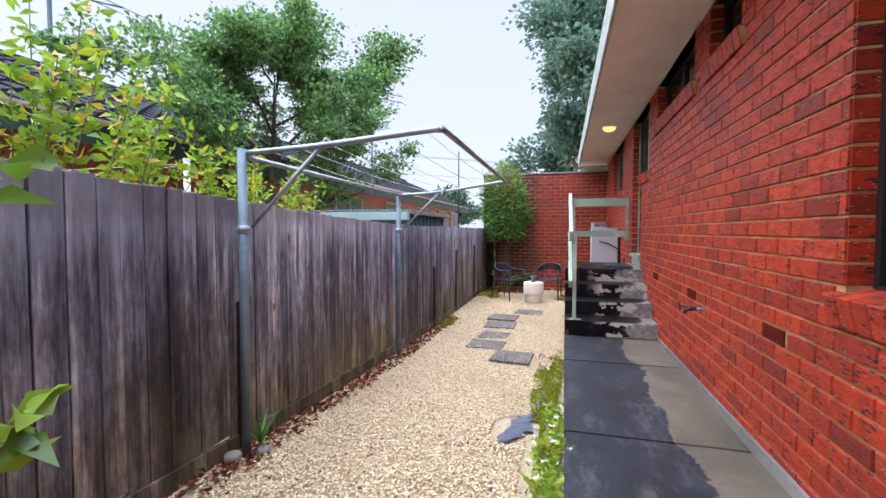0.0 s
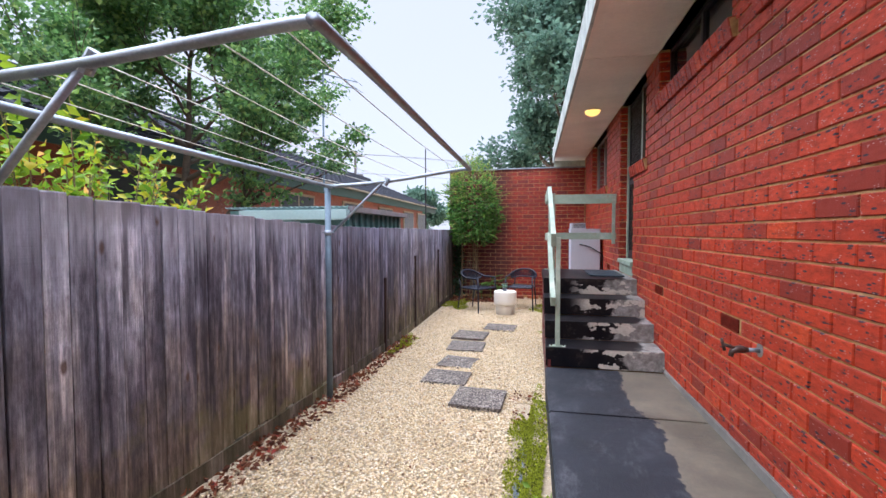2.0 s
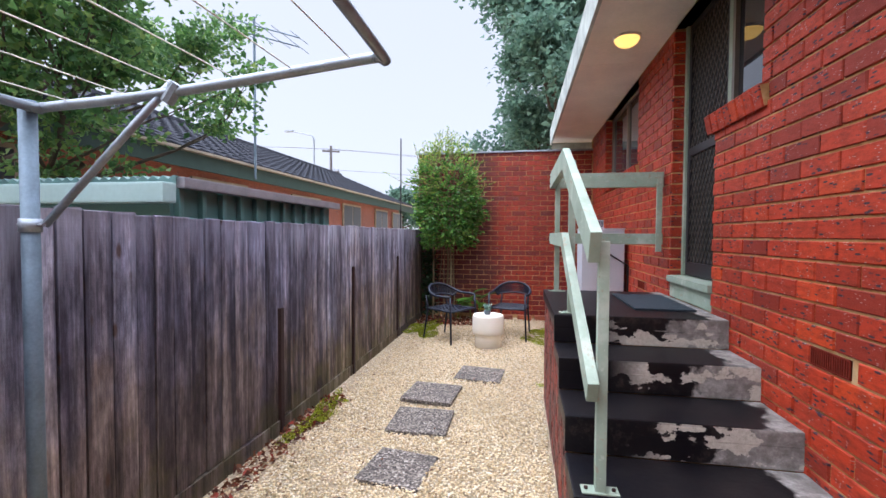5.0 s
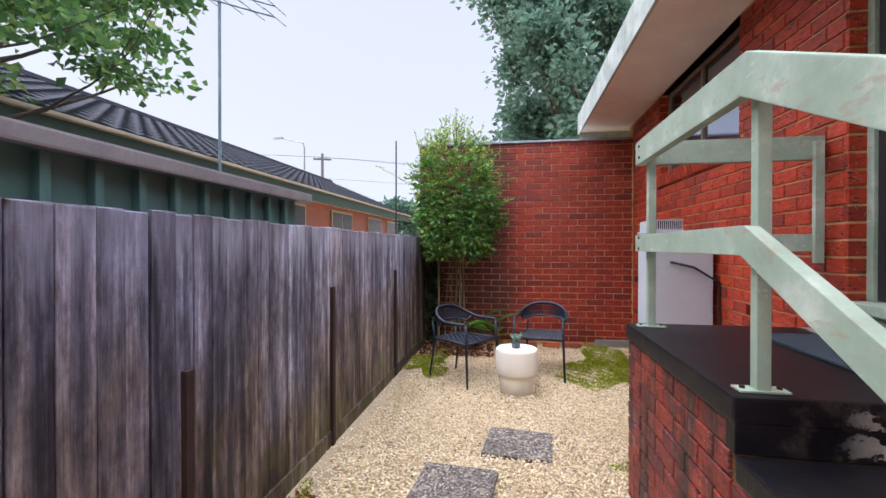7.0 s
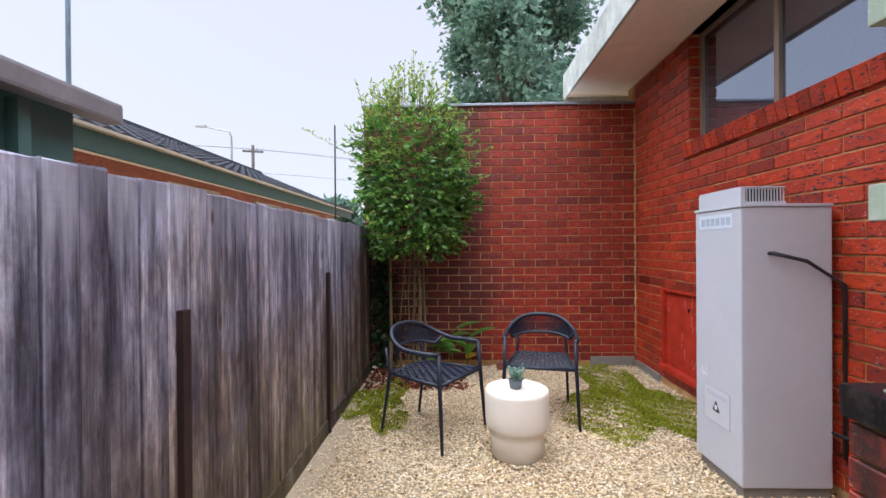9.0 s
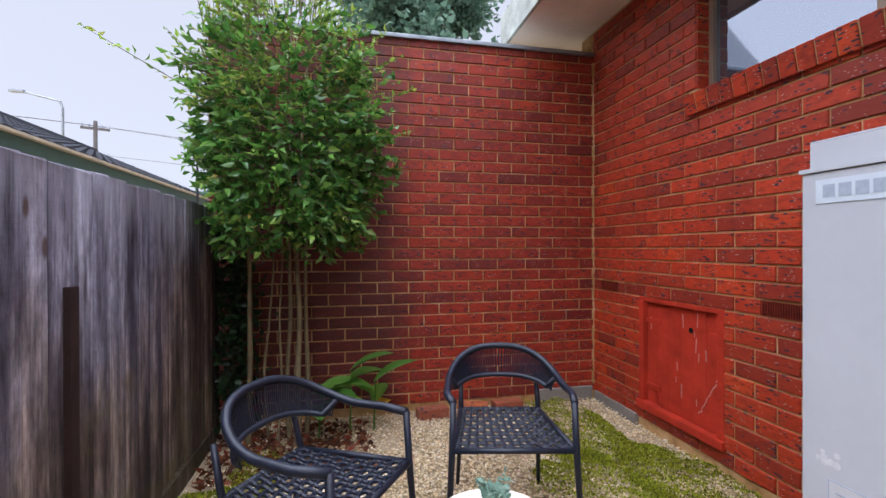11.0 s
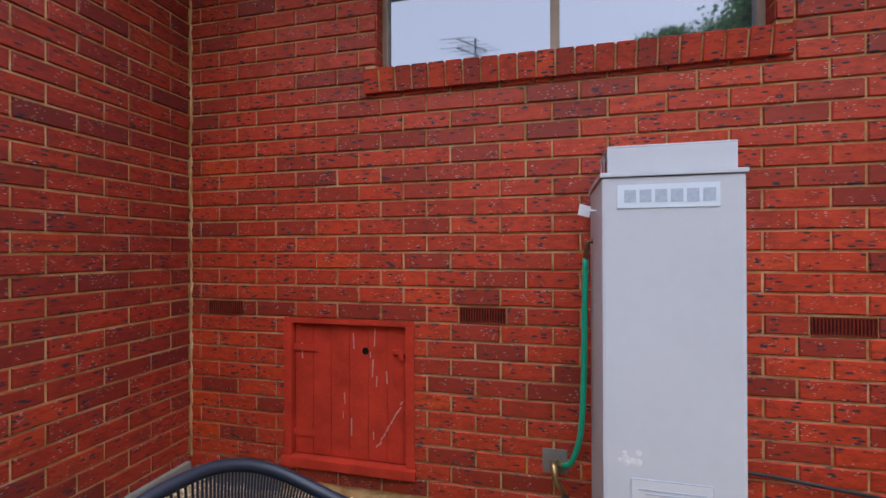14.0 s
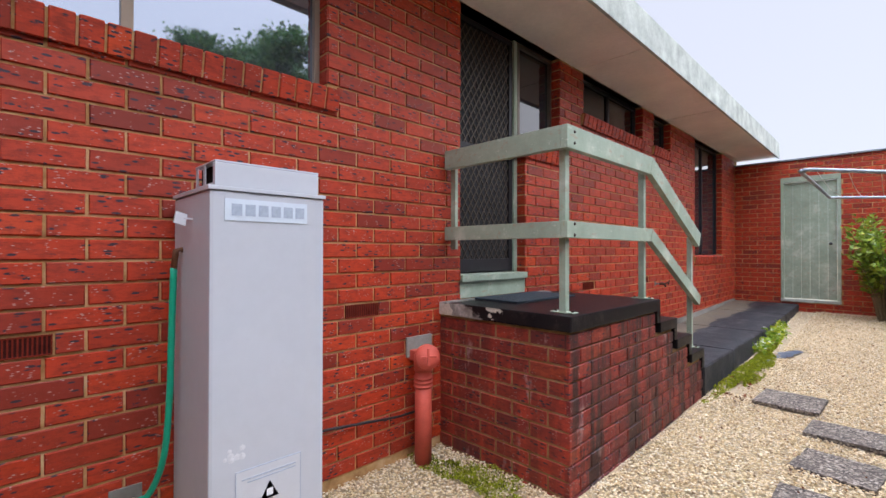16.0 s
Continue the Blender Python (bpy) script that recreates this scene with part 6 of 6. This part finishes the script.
def litter(cx0, cx1, cy0, cy1, n, seed, size=0.045):
    g = np.random.default_rng(seed)
    x, y = g.uniform(cx0, cx1, n), g.uniform(cy0, cy1, n)
    z = np.array([ground_z(v) for v in y]) + g.uniform(0.008, 0.022, n)
    ob = leaves("leaf_litter", np.stack([x, y, z], axis=1), np.stack([g.normal(0, 1, n), g.normal(0, 1, n), g.normal(0.1, 0.12, n)], axis=1), size, size * 0.55, LEAF_LITTER, None, seed)
    tagged(ob, "fallen dry brown and red leaves on the gravel", "leaf litter", kind="stuff")


def build_weed_sheet():
    bm = bmesh.new()
    rng = random.Random(2)
    rows = []
    n = 30
    for k in range(n + 1):
        t = k / n
        y = 3.16 + 1.35 * t
        w = 0.018 + 0.085 * max(0.0, 1 - abs(t - 0.16) / 0.22) ** 0.6 + 0.010 * math.sin(23 * t)
        w *= rng.uniform(0.6, 1.0)
        x = -0.37 + 0.22 * min(1.0, t * 1.6) ** 0.8 + rng.uniform(-0.02, 0.02)
        z = ground_z(y) + 0.010
        rows.append([bm.verts.new((x + w * f, y, z + rng.uniform(0, 0.006))) for f in (-rng.uniform(0.4, 1.3), -0.3, 0.25, rng.uniform(0.4, 1.3))])
    for a, b in zip(rows, rows[1:]):
        for j in range(3):
            bm.faces.new((a[j], a[j + 1], b[j + 1], b[j]))
    bmesh.ops.solidify(bm, geom=bm.faces[:], thickness=0.002)
    bmesh.ops.recalc_face_normals(bm, faces=bm.faces)
    tagged(finish("weed_mat", bm, PLASTIC_SHEET), "torn blue-grey weed mat showing through the gravel", "weed mat")


# ---- beyond the fence ----
def build_neighbour():
    root = thing("neighbour_house", "long orange brick house with a dark tiled roof", "house")
    ex, wx = -4.95, -5.5
    y0, y1, ez = -14.0, 23.3, 2.53
    part("wall", box((wx - 6, y0 + 0.6, -0.1), (wx, y1 - 0.6, ez - 0.02)), BRICK_ORANGE, root, "orange brick wall")
    bm = bmesh.new()
    pitch, rx = 0.42, -8.5
    n = 12
    # overlapping tile courses running along the roof
    for k in range(n):
        xa, xb = ex + (rx - ex) * k / n, ex + (rx - ex) * (k + 1) / n
        za, zb = ez + 0.12 + (ex - xa) * pitch, ez + 0.12 + (ex - xb) * pitch
        m = int((y1 - y0) / 0.30)
        for j in range(m):
            ya = y0 + j * 0.30
            vs = [bm.verts.new(p) for p in ((xa, ya, za + 0.018), (xa, ya + 0.10, za + 0.052), (xa, ya + 0.28, za + 0.026), (xb, ya + 0.28, zb - 0.005), (xb, ya + 0.10, zb + 0.02), (xb, ya, zb - 0.01))]
            bm.faces.new((vs[0], vs[1], vs[4], vs[5]))
            bm.faces.new((vs[1], vs[2], vs[3], vs[4]))
            lo = [bm.verts.new(p) for p in ((xa, ya, za - 0.02), (xa, ya + 0.28, za - 0.02))]
            bm.faces.new((lo[0], lo[1], vs[2], vs[1], vs[0]))
    roof = part("roof", bm, TILE, root, "dark slate-coloured roof tiles")
    part("ridge", tube([(rx, y0, ez + 0.12 + (ex - rx) * pitch), (rx, y1, ez + 0.12 + (ex - rx) * pitch)], 0.11, 8), TILE, root)
    bm = bmesh.new()
    vs = [bm.verts.new(p) for p in ((ex + 0.02, y1 + 0.01, ez + 0.05), (rx, y1 + 0.01, ez + 0.05 + (ex - rx) * pitch), (rx - 3.5, y1 + 0.01, ez + 0.05))]
    bm.faces.new(vs)
    vs = [bm.verts.new(p) for p in ((rx, y0, ez + 0.1 + (ex - rx) * pitch), (rx, y1, ez + 0.1 + (ex - rx) * pitch), (rx - 3.6, y1, ez), (rx - 3.6, y0, ez))]
    bm.faces.new(vs)
    bmesh.ops.solidify(bm, geom=bm.faces[:], thickness=0.03)
    part("gable", bm, TILE, root)
    part("gutter", box((ex - 0.02, y0, ez + 0.070), (ex + 0.065, y1, ez + 0.115), 0.015), GUTTER_CREAM, root, "weathered cream gutter")
    part("fascia", box((ex - 0.06, y0, ez - 0.16), (ex - 0.021, y1, ez + 0.10), 0.003), DARK_GREEN, root, "dark green fascia board")
    part("soffit", box((wx, y0, ez - 0.06), (ex - 0.06, y1, ez - 0.045)), SOFFIT, root)
    for k, y in enumerate((6.2, 10.2, 13.4, 16.4, 19.4, 21.6)):
        win = part("window", box((wx + 0.001, y, 1.25), (wx + 0.05, y + 1.5, 2.35), 0.004), GUTTER_CREAM, root, "pale framed window")
        part("pane", box((wx + 0.03, y + 0.06, 1.31), (wx + 0.056, y + 0.72, 2.29)), DULL_GLASS, win)
        part("pane", box((wx + 0.03, y + 0.78, 1.31), (wx + 0.056, y + 1.44, 2.29)), DULL_GLASS, win)


def build_shed():
    root = thing("garden_shed", "low teal steel garden shed behind the fence", "shed")
    x1, x0, y0, y1, z = -1.99, -3.45, 5.86, 7.95, 1.665
    part("wall", box((x0 + 0.05, y0 + 0.05, 0.0), (x1 - 0.05, y1 - 0.05, z + 0.012)), SHED, root)
    k, y = 0, y0 + 0.08
    while y < y1 - 0.1:
        part("rib", box((x1 - 0.052, y, 0.05), (x1 - 0.015, y + 0.035, z - 0.009), 0.008), SHED, root)
        y += 0.177
        k += 1
    part("gutter", box((x1 - 0.02, y0 + 0.06, z - 0.008), (x1 + 0.035, y1 + 0.03, z + 0.052), 0.010), GUTTER_GREY, root, "weathered grey edge flashing")
    bm = bmesh.new()
    n = 48
    rows = []
    for i in range(n + 1):
        x = x0 + (x1 - x0) * i / n
        zz = z + 0.035 + 0.010 * math.cos(i * math.pi)
        rows.append([bm.verts.new((x, y0 + 0.02, zz + 0.01)), bm.verts.new((x, y1, zz))])
    for a, b in zip(rows, rows[1:]):
        bm.faces.new((a[0], b[0], b[1], a[1]))
    bmesh.ops.solidify(bm, geom=bm.faces[:], thickness=0.004)
    part("roof_sheet", bm, SHED_TRIM, root, "pale corrugated roof sheet")
    part("front_trim", box((x0 + 0.25, y0 - 0.08, z - 0.095), (x1 + 0.03, y0 + 0.01, z + 0.012), 0.012), SHED_TRIM, root, "pale teal front trim")


def build_aerial(name, x, y, z, h, arms, label):
    root = thing(name, label, "antenna", pose(x, y, z))
    part("mast", tube([(0, 0, -0.4), (0, 0, h)], 0.022, 8), GALV_BLUE, root)
    for k in range(arms):
        zz = h - 0.15 - 0.16 * k
        boom = part("boom", tube([(-0.45, -0.15, zz + 0.1), (0.75, 0.2, zz - 0.18)], 0.012, 6), GALV_BLUE, root)
        for j in range(5):
            t = j / 4
            c = Vector((-0.45 + 1.2 * t, -0.15 + 0.35 * t, zz + 0.1 - 0.28 * t))
            part("rod", tube([c + Vector((-0.02, -0.28, 0)), c + Vector((0.02, 0.28, 0))], 0.006, 5), GALV_BLUE, boom)


def build_power_pole(x, y, h, arms, label="grey timber power pole with cross arms", r=0.13):
    root = thing("power_pole", label, "pole", pose(x, y, 0))
    part("pole", tube([(0, 0, -0.3), (0, 0, h)], [r, r * 0.7], 10), POLE_WOOD, root)
    for k in range(arms):
        z = h - 0.4 - 1.5 * k
        arm = part("cross_arm", box((-0.62, -0.06, z - 0.06), (0.62, 0.06, z + 0.06), 0.01, pose(0, 0, 0, 0, 0, 20)), POLE_WOOD, root)
        for xx in (-0.55, -0.25, 0.25, 0.55):
            part("insulator", tube([(xx * 0.94, xx * 0.34, z + 0.06), (xx * 0.94, xx * 0.34, z + 0.22)], 0.05, 8), LABEL_GREY, arm)


def build_street_lamp(x, y, h):
    root = thing("street_lamp", "tall thin grey street lamp", "street lamp", pose(x, y, 0))
    part("pole", tube([(0, 0, -0.2), (0, 0, h - 0.3), (-0.1, 0, h)], 0.06, 8), GALV, root)
    part("arm", tube([(-0.1, 0, h), (-1.6, 0, h + 0.35)], 0.04, 8), GALV, root)
    part("head", box((-2.1, -0.12, h + 0.30), (-1.5, 0.12, h + 0.42), 0.03), GALV, root)


def build_cables():
    root = thing("power_cables", "overhead power cables between the poles", "cable")
    for dx, dz in ((-0.5, -0.1), (0.5, -0.1), (0.0, -1.6)):
        part("cable", tube(arc([(-44 + dx, 20, 7.7 + dz), (-30 + dx, 27, 7.2 + dz), (-14 + dx * 0.94, 34.5 + dx * 0.34, 7.75 + dz), (4 + dx, 43.5, 7.1 + dz), (22 + dx, 52, 7.7 + dz)], 6), 0.012, 4), POLE_WOOD, root)


def build_mast(x, y, h):
    root = thing("mast", "slim dark pole standing beside the neighbouring house", "pole", pose(x, y, 0))
    part("pole", tube([(0, 0, -0.1), (0, 0, h)], [0.030, 0.024], 8), DARK_METAL, root)
    part("cap", tube([(0, 0, h), (0, 0, h + 0.03)], 0.016, 8), DARK_METAL, root)


def build_post(x, y, h):
    root = thing("line_post", "white post with slack lines in the neighbouring yard", "post", pose(x, y, 0))
    part("pole", tube([(0, 0, -0.1), (0, 0, h)], 0.024, 10), LABEL_WHITE, root, smooth=True)
    part("cap", tube([(0, 0, h), (0, 0, h + 0.02)], 0.028, 10), LABEL_WHITE, root)
    for dy in (-0.5, 0.1):
        part("line", tube(arc([(0, 0, h - 0.02), (-0.7, -0.6 + dy, h - 0.22), (-1.5, -1.1 + dy, h - 0.2)], 5), 0.003, 5), WIRE, root)


def build_loose_bricks():
    for x, y, a in ((-0.42, 11.42, 8), (-0.10, 11.44, -14), (0.18, 11.45, 4)):
        ob = finish("loose_brick", box((-0.115, -0.055, 0), (0.115, 0.055, 0.076), 0.005), BRICK_ORANGE)
        ob.matrix_basis = pose(x, y, -0.035, 0, 0, a)
        tagged(ob, "old orange brick lying at the foot of the wall", "brick", "loose bricks")


def build_stones():
    """Smooth river stones lying by the foot of the clothesline post."""
    for x, y, r, seed in ((-1.715, 2.60, 0.036, 1), (-1.83, 2.47, 0.044, 2)):
        rng = random.Random(seed)
        bm = bmesh.new()
        bmesh.ops.create_icosphere(bm, subdivisions=3, radius=1.0)
        ph = [rng.uniform(0, 6) for _ in range(3)]
        for v in bm.verts:
            k = r * (1 + 0.10 * math.sin(2 * v.co.x + ph[0]) + 0.08 * math.sin(3 * v.co.y + ph[1]))
            v.co = Vector((v.co.x * k * 1.15, v.co.y * k, v.co.z * k * 0.72))
        ob = finish("stone", bm, CEMENT, smooth=True)
        ob.matrix_basis = pose(x, y, ground_z(y) + r * 0.55, 0, 0, rng.uniform(0, 180))
        tagged(ob, "smooth grey stone lying on the gravel by a post", "stone", "stones by the post")


def build_weed():
    root = thing("weed", "small green grassy weed at the foot of the fence", "plant", pose(-1.80, 2.68, ground_z(2.68)))
    rng = random.Random(33)
    for k in range(9):
        bm = big_leaf(rng.uniform(0.16, 0.30), 0.016, rng.uniform(0.02, 0.09), rng)
        bm.transform(pose(0, 0, 0, 0, -rng.uniform(38, 78), rng.uniform(-90, 120)))
        part("blade", bm, LEAF_BROAD, root, smooth=True)


def build_footings():
    ob = finish("trim", box((W - 0.022, 10.99, -0.15), (W + 0.02, BACK - 0.04, 0.04), 0.008), CEMENT)
    tagged(ob, "rough cement footing along the house wall", "footing", kind="structure")
    bm = bmesh.new()
    vs = add_box(bm, (W - 0.014, NEAR + 0.03, 0.2), (W + 0.01, PORCH_Y0 - 3 * TREAD - 0.01, 0.3))
    for v in vs:
        v.co.z = walk_z(v.co.y) + (0.035 if v.co.z > 0.25 else -0.05)
    bmesh.ops.recalc_face_normals(bm, faces=bm.faces)
    bmesh.ops.bevel(bm, geom=bm.edges[:], offset=0.006, segments=2, affect="EDGES")
    tagged(finish("trim", bm, CEMENT), "cement fillet where the path meets the wall", "fillet", kind="structure")


def build_corner():
    """Mortar squeezed out along the inner corner, and the pale strip closing the fence end."""
    rng = random.Random(19)
    pts, rad = [], []
    z = 0.08
    while z < 2.8:
        pts.append((W - 0.006 + rng.uniform(-0.004, 0.004), BACK - 0.006 + rng.uniform(-0.004, 0.004), z))
        rad.append(rng.uniform(0.004, 0.013))
        z += 0.022
    tagged(finish("trim", tube(pts, rad, 6), MORTAR, smooth=True), "rough mortar squeezed out along the inner corner", "mortar", kind="structure")
    root = thing("cover_strip", "narrow white board closing the gap at the fence end", "board", pose(-1.985, 11.47, 0))
    part("board", box((0, 0, -0.08), (0.05, 0.016, 1.38), 0.003), LABEL_WHITE, root)


# ---- build ----
build_ground()
build_walkway()
build_long_wall()
build_end_wall()
build_gate_wall()
build_eave()
build_house_back()
build_window("window_1", "near", (0.55,), "bronze framed sash window with dark glass", (0.5, 0.95), DARK_METAL)
build_window("window_2", "high_small", (), "small high dark framed window under the eave", None, DARK_METAL)
build_window("window_3", "high_wide", (0.5,), "high two-pane dark framed window under the eave", None, DARK_METAL)
build_window("window_4", "sidelight", (), "narrow bronze framed window beside the door", (0.1, 0.6))
build_window("window_5", "kitchen", (0.5,), "bronze framed two-pane sliding window reflecting the sky", None, TAN_FRAME, FILM)
for key in ("near", "high_small", "high_wide", "sidelight", "kitchen"):
    build_sill(key)
build_door()
build_porch()
build_rail()
build_fence()
build_clothesline()
build_heater()
build_chair(pose(-1.145, 9.83, -0.03, 0, 0, 57))
build_chair(pose(-0.31, 10.15, -0.03, 0, 0, -12))
build_table()
build_shrub()
build_neighbour()
build_shed()
build_tree("tree", "broad leafy green tree behind the fence", (-4.85, 6.75, 0), 4.7, 16, 3, LEAF_TREE, 17, (0.066, 0.046), 105, 0.145, 0.60, (0.1, 0.1), 0.085, 0.28, 0.275, 0.42, flat=0.32, keep=0.47)
build_tree("tree", "tall dense dark green tree behind the end wall", (2.2, 30.0, 0), 19.0, 22, 3, LEAF_FAR, 5, (0.36, 0.22), 40, 0.55, 0.55, (0.2, 0), 0.40, 0.10, 0.185, 0.55, flat=0.42, keep=0.62)
build_tree("tree", "distant round tree past the houses", (-16.0, 62.0, 0), 7.5, 8, 2, LEAF_FAR, 6, (0.6, 0.4), 30, 0.6, 0.6, (0, 0), 0.2, 0.3, 0.24, 0.6)
build_tree("tree", "dark tree past the gate wall", (-5.0, -9.0, 0), 6.5, 10, 3, LEAF_FAR, 8, (0.20, 0.12), 22, 0.28, 0.6, (0, 0), 0.15, 0.25, 0.2, 0.6)
build_upright_shrub("tall green shrub with orange young leaves behind the fence", (-2.5, 1.85, 0.1), 34, 2.85, (0.35, 0.85), 23, (0.082, 0.038), LEAF_GOLD)
build_upright_shrub("golden yellow-green shrub with orange tips behind the fence", (-2.40, 3.45, 0.05), 44, 2.28, (0.25, 0.75), 24, (0.068, 0.032), LEAF_GOLD)
build_upright_shrub("leafy yellow-green bush beside the gate", (-1.15, 0.36, 0.18), 34, 1.75, (0.45, 0.30), 25, (0.115, 0.052), LEAF_BUSH, ((0.16, 0.60, 1.36), (0.17, 0.62, 0.90)))
build_pavers()
build_eave_lamp()
build_vents()
build_hatch()
build_tap()
build_doormat()
build_hose()
build_drain_pipe()
build_ivy()
build_broad_plants()
build_flower_strip()
build_weed_sheet()
moss_patch("moss", 0.50, 10.45, 0.68, 1.35, 42000, 41)
moss_patch("moss", -1.60, 10.4, 0.34, 0.8, 14000, 42)
moss_patch("moss", -0.10, 4.1, 0.15, 1.9, 21000, 43)
moss_patch("moss", 0.5, 8.03, 0.6, 0.2, 5000, 44)
moss_patch("moss", -1.74, 7.1, 0.14, 0.6, 4500, 45)
litter(FENCE + 0.02, FENCE + 0.22, 0.2, 7.5, 1500, 51, 0.05)
litter(FENCE + 0.05, -0.9, 10.7, 11.45, 620, 52, 0.06)
litter(-1.7, -0.2, 1.0, 10.0, 240, 53, 0.026)
litter(-0.25, 0.0, 4.8, 5.6, 40, 54)
build_aerial("tv_antenna", -4.81, 10.95, 2.78, 2.42, 2, "thin television antenna mast on the tiled roof")
build_aerial("tv_antenna", -5.25, 3.85, 2.85, 1.25, 1, "thin television antenna mast on the tiled roof")
build_power_pole(-14.0, 34.5, 7.9, 2)
build_street_lamp(-14.1, 32.0, 8.1)
build_mast(-4.66, 20.0, 5.0)
build_post(-2.9, 3.25, 1.98)
build_cables()
build_loose_bricks()
build_stones()
build_weed()
build_footings()
build_corner()
build_gravel()
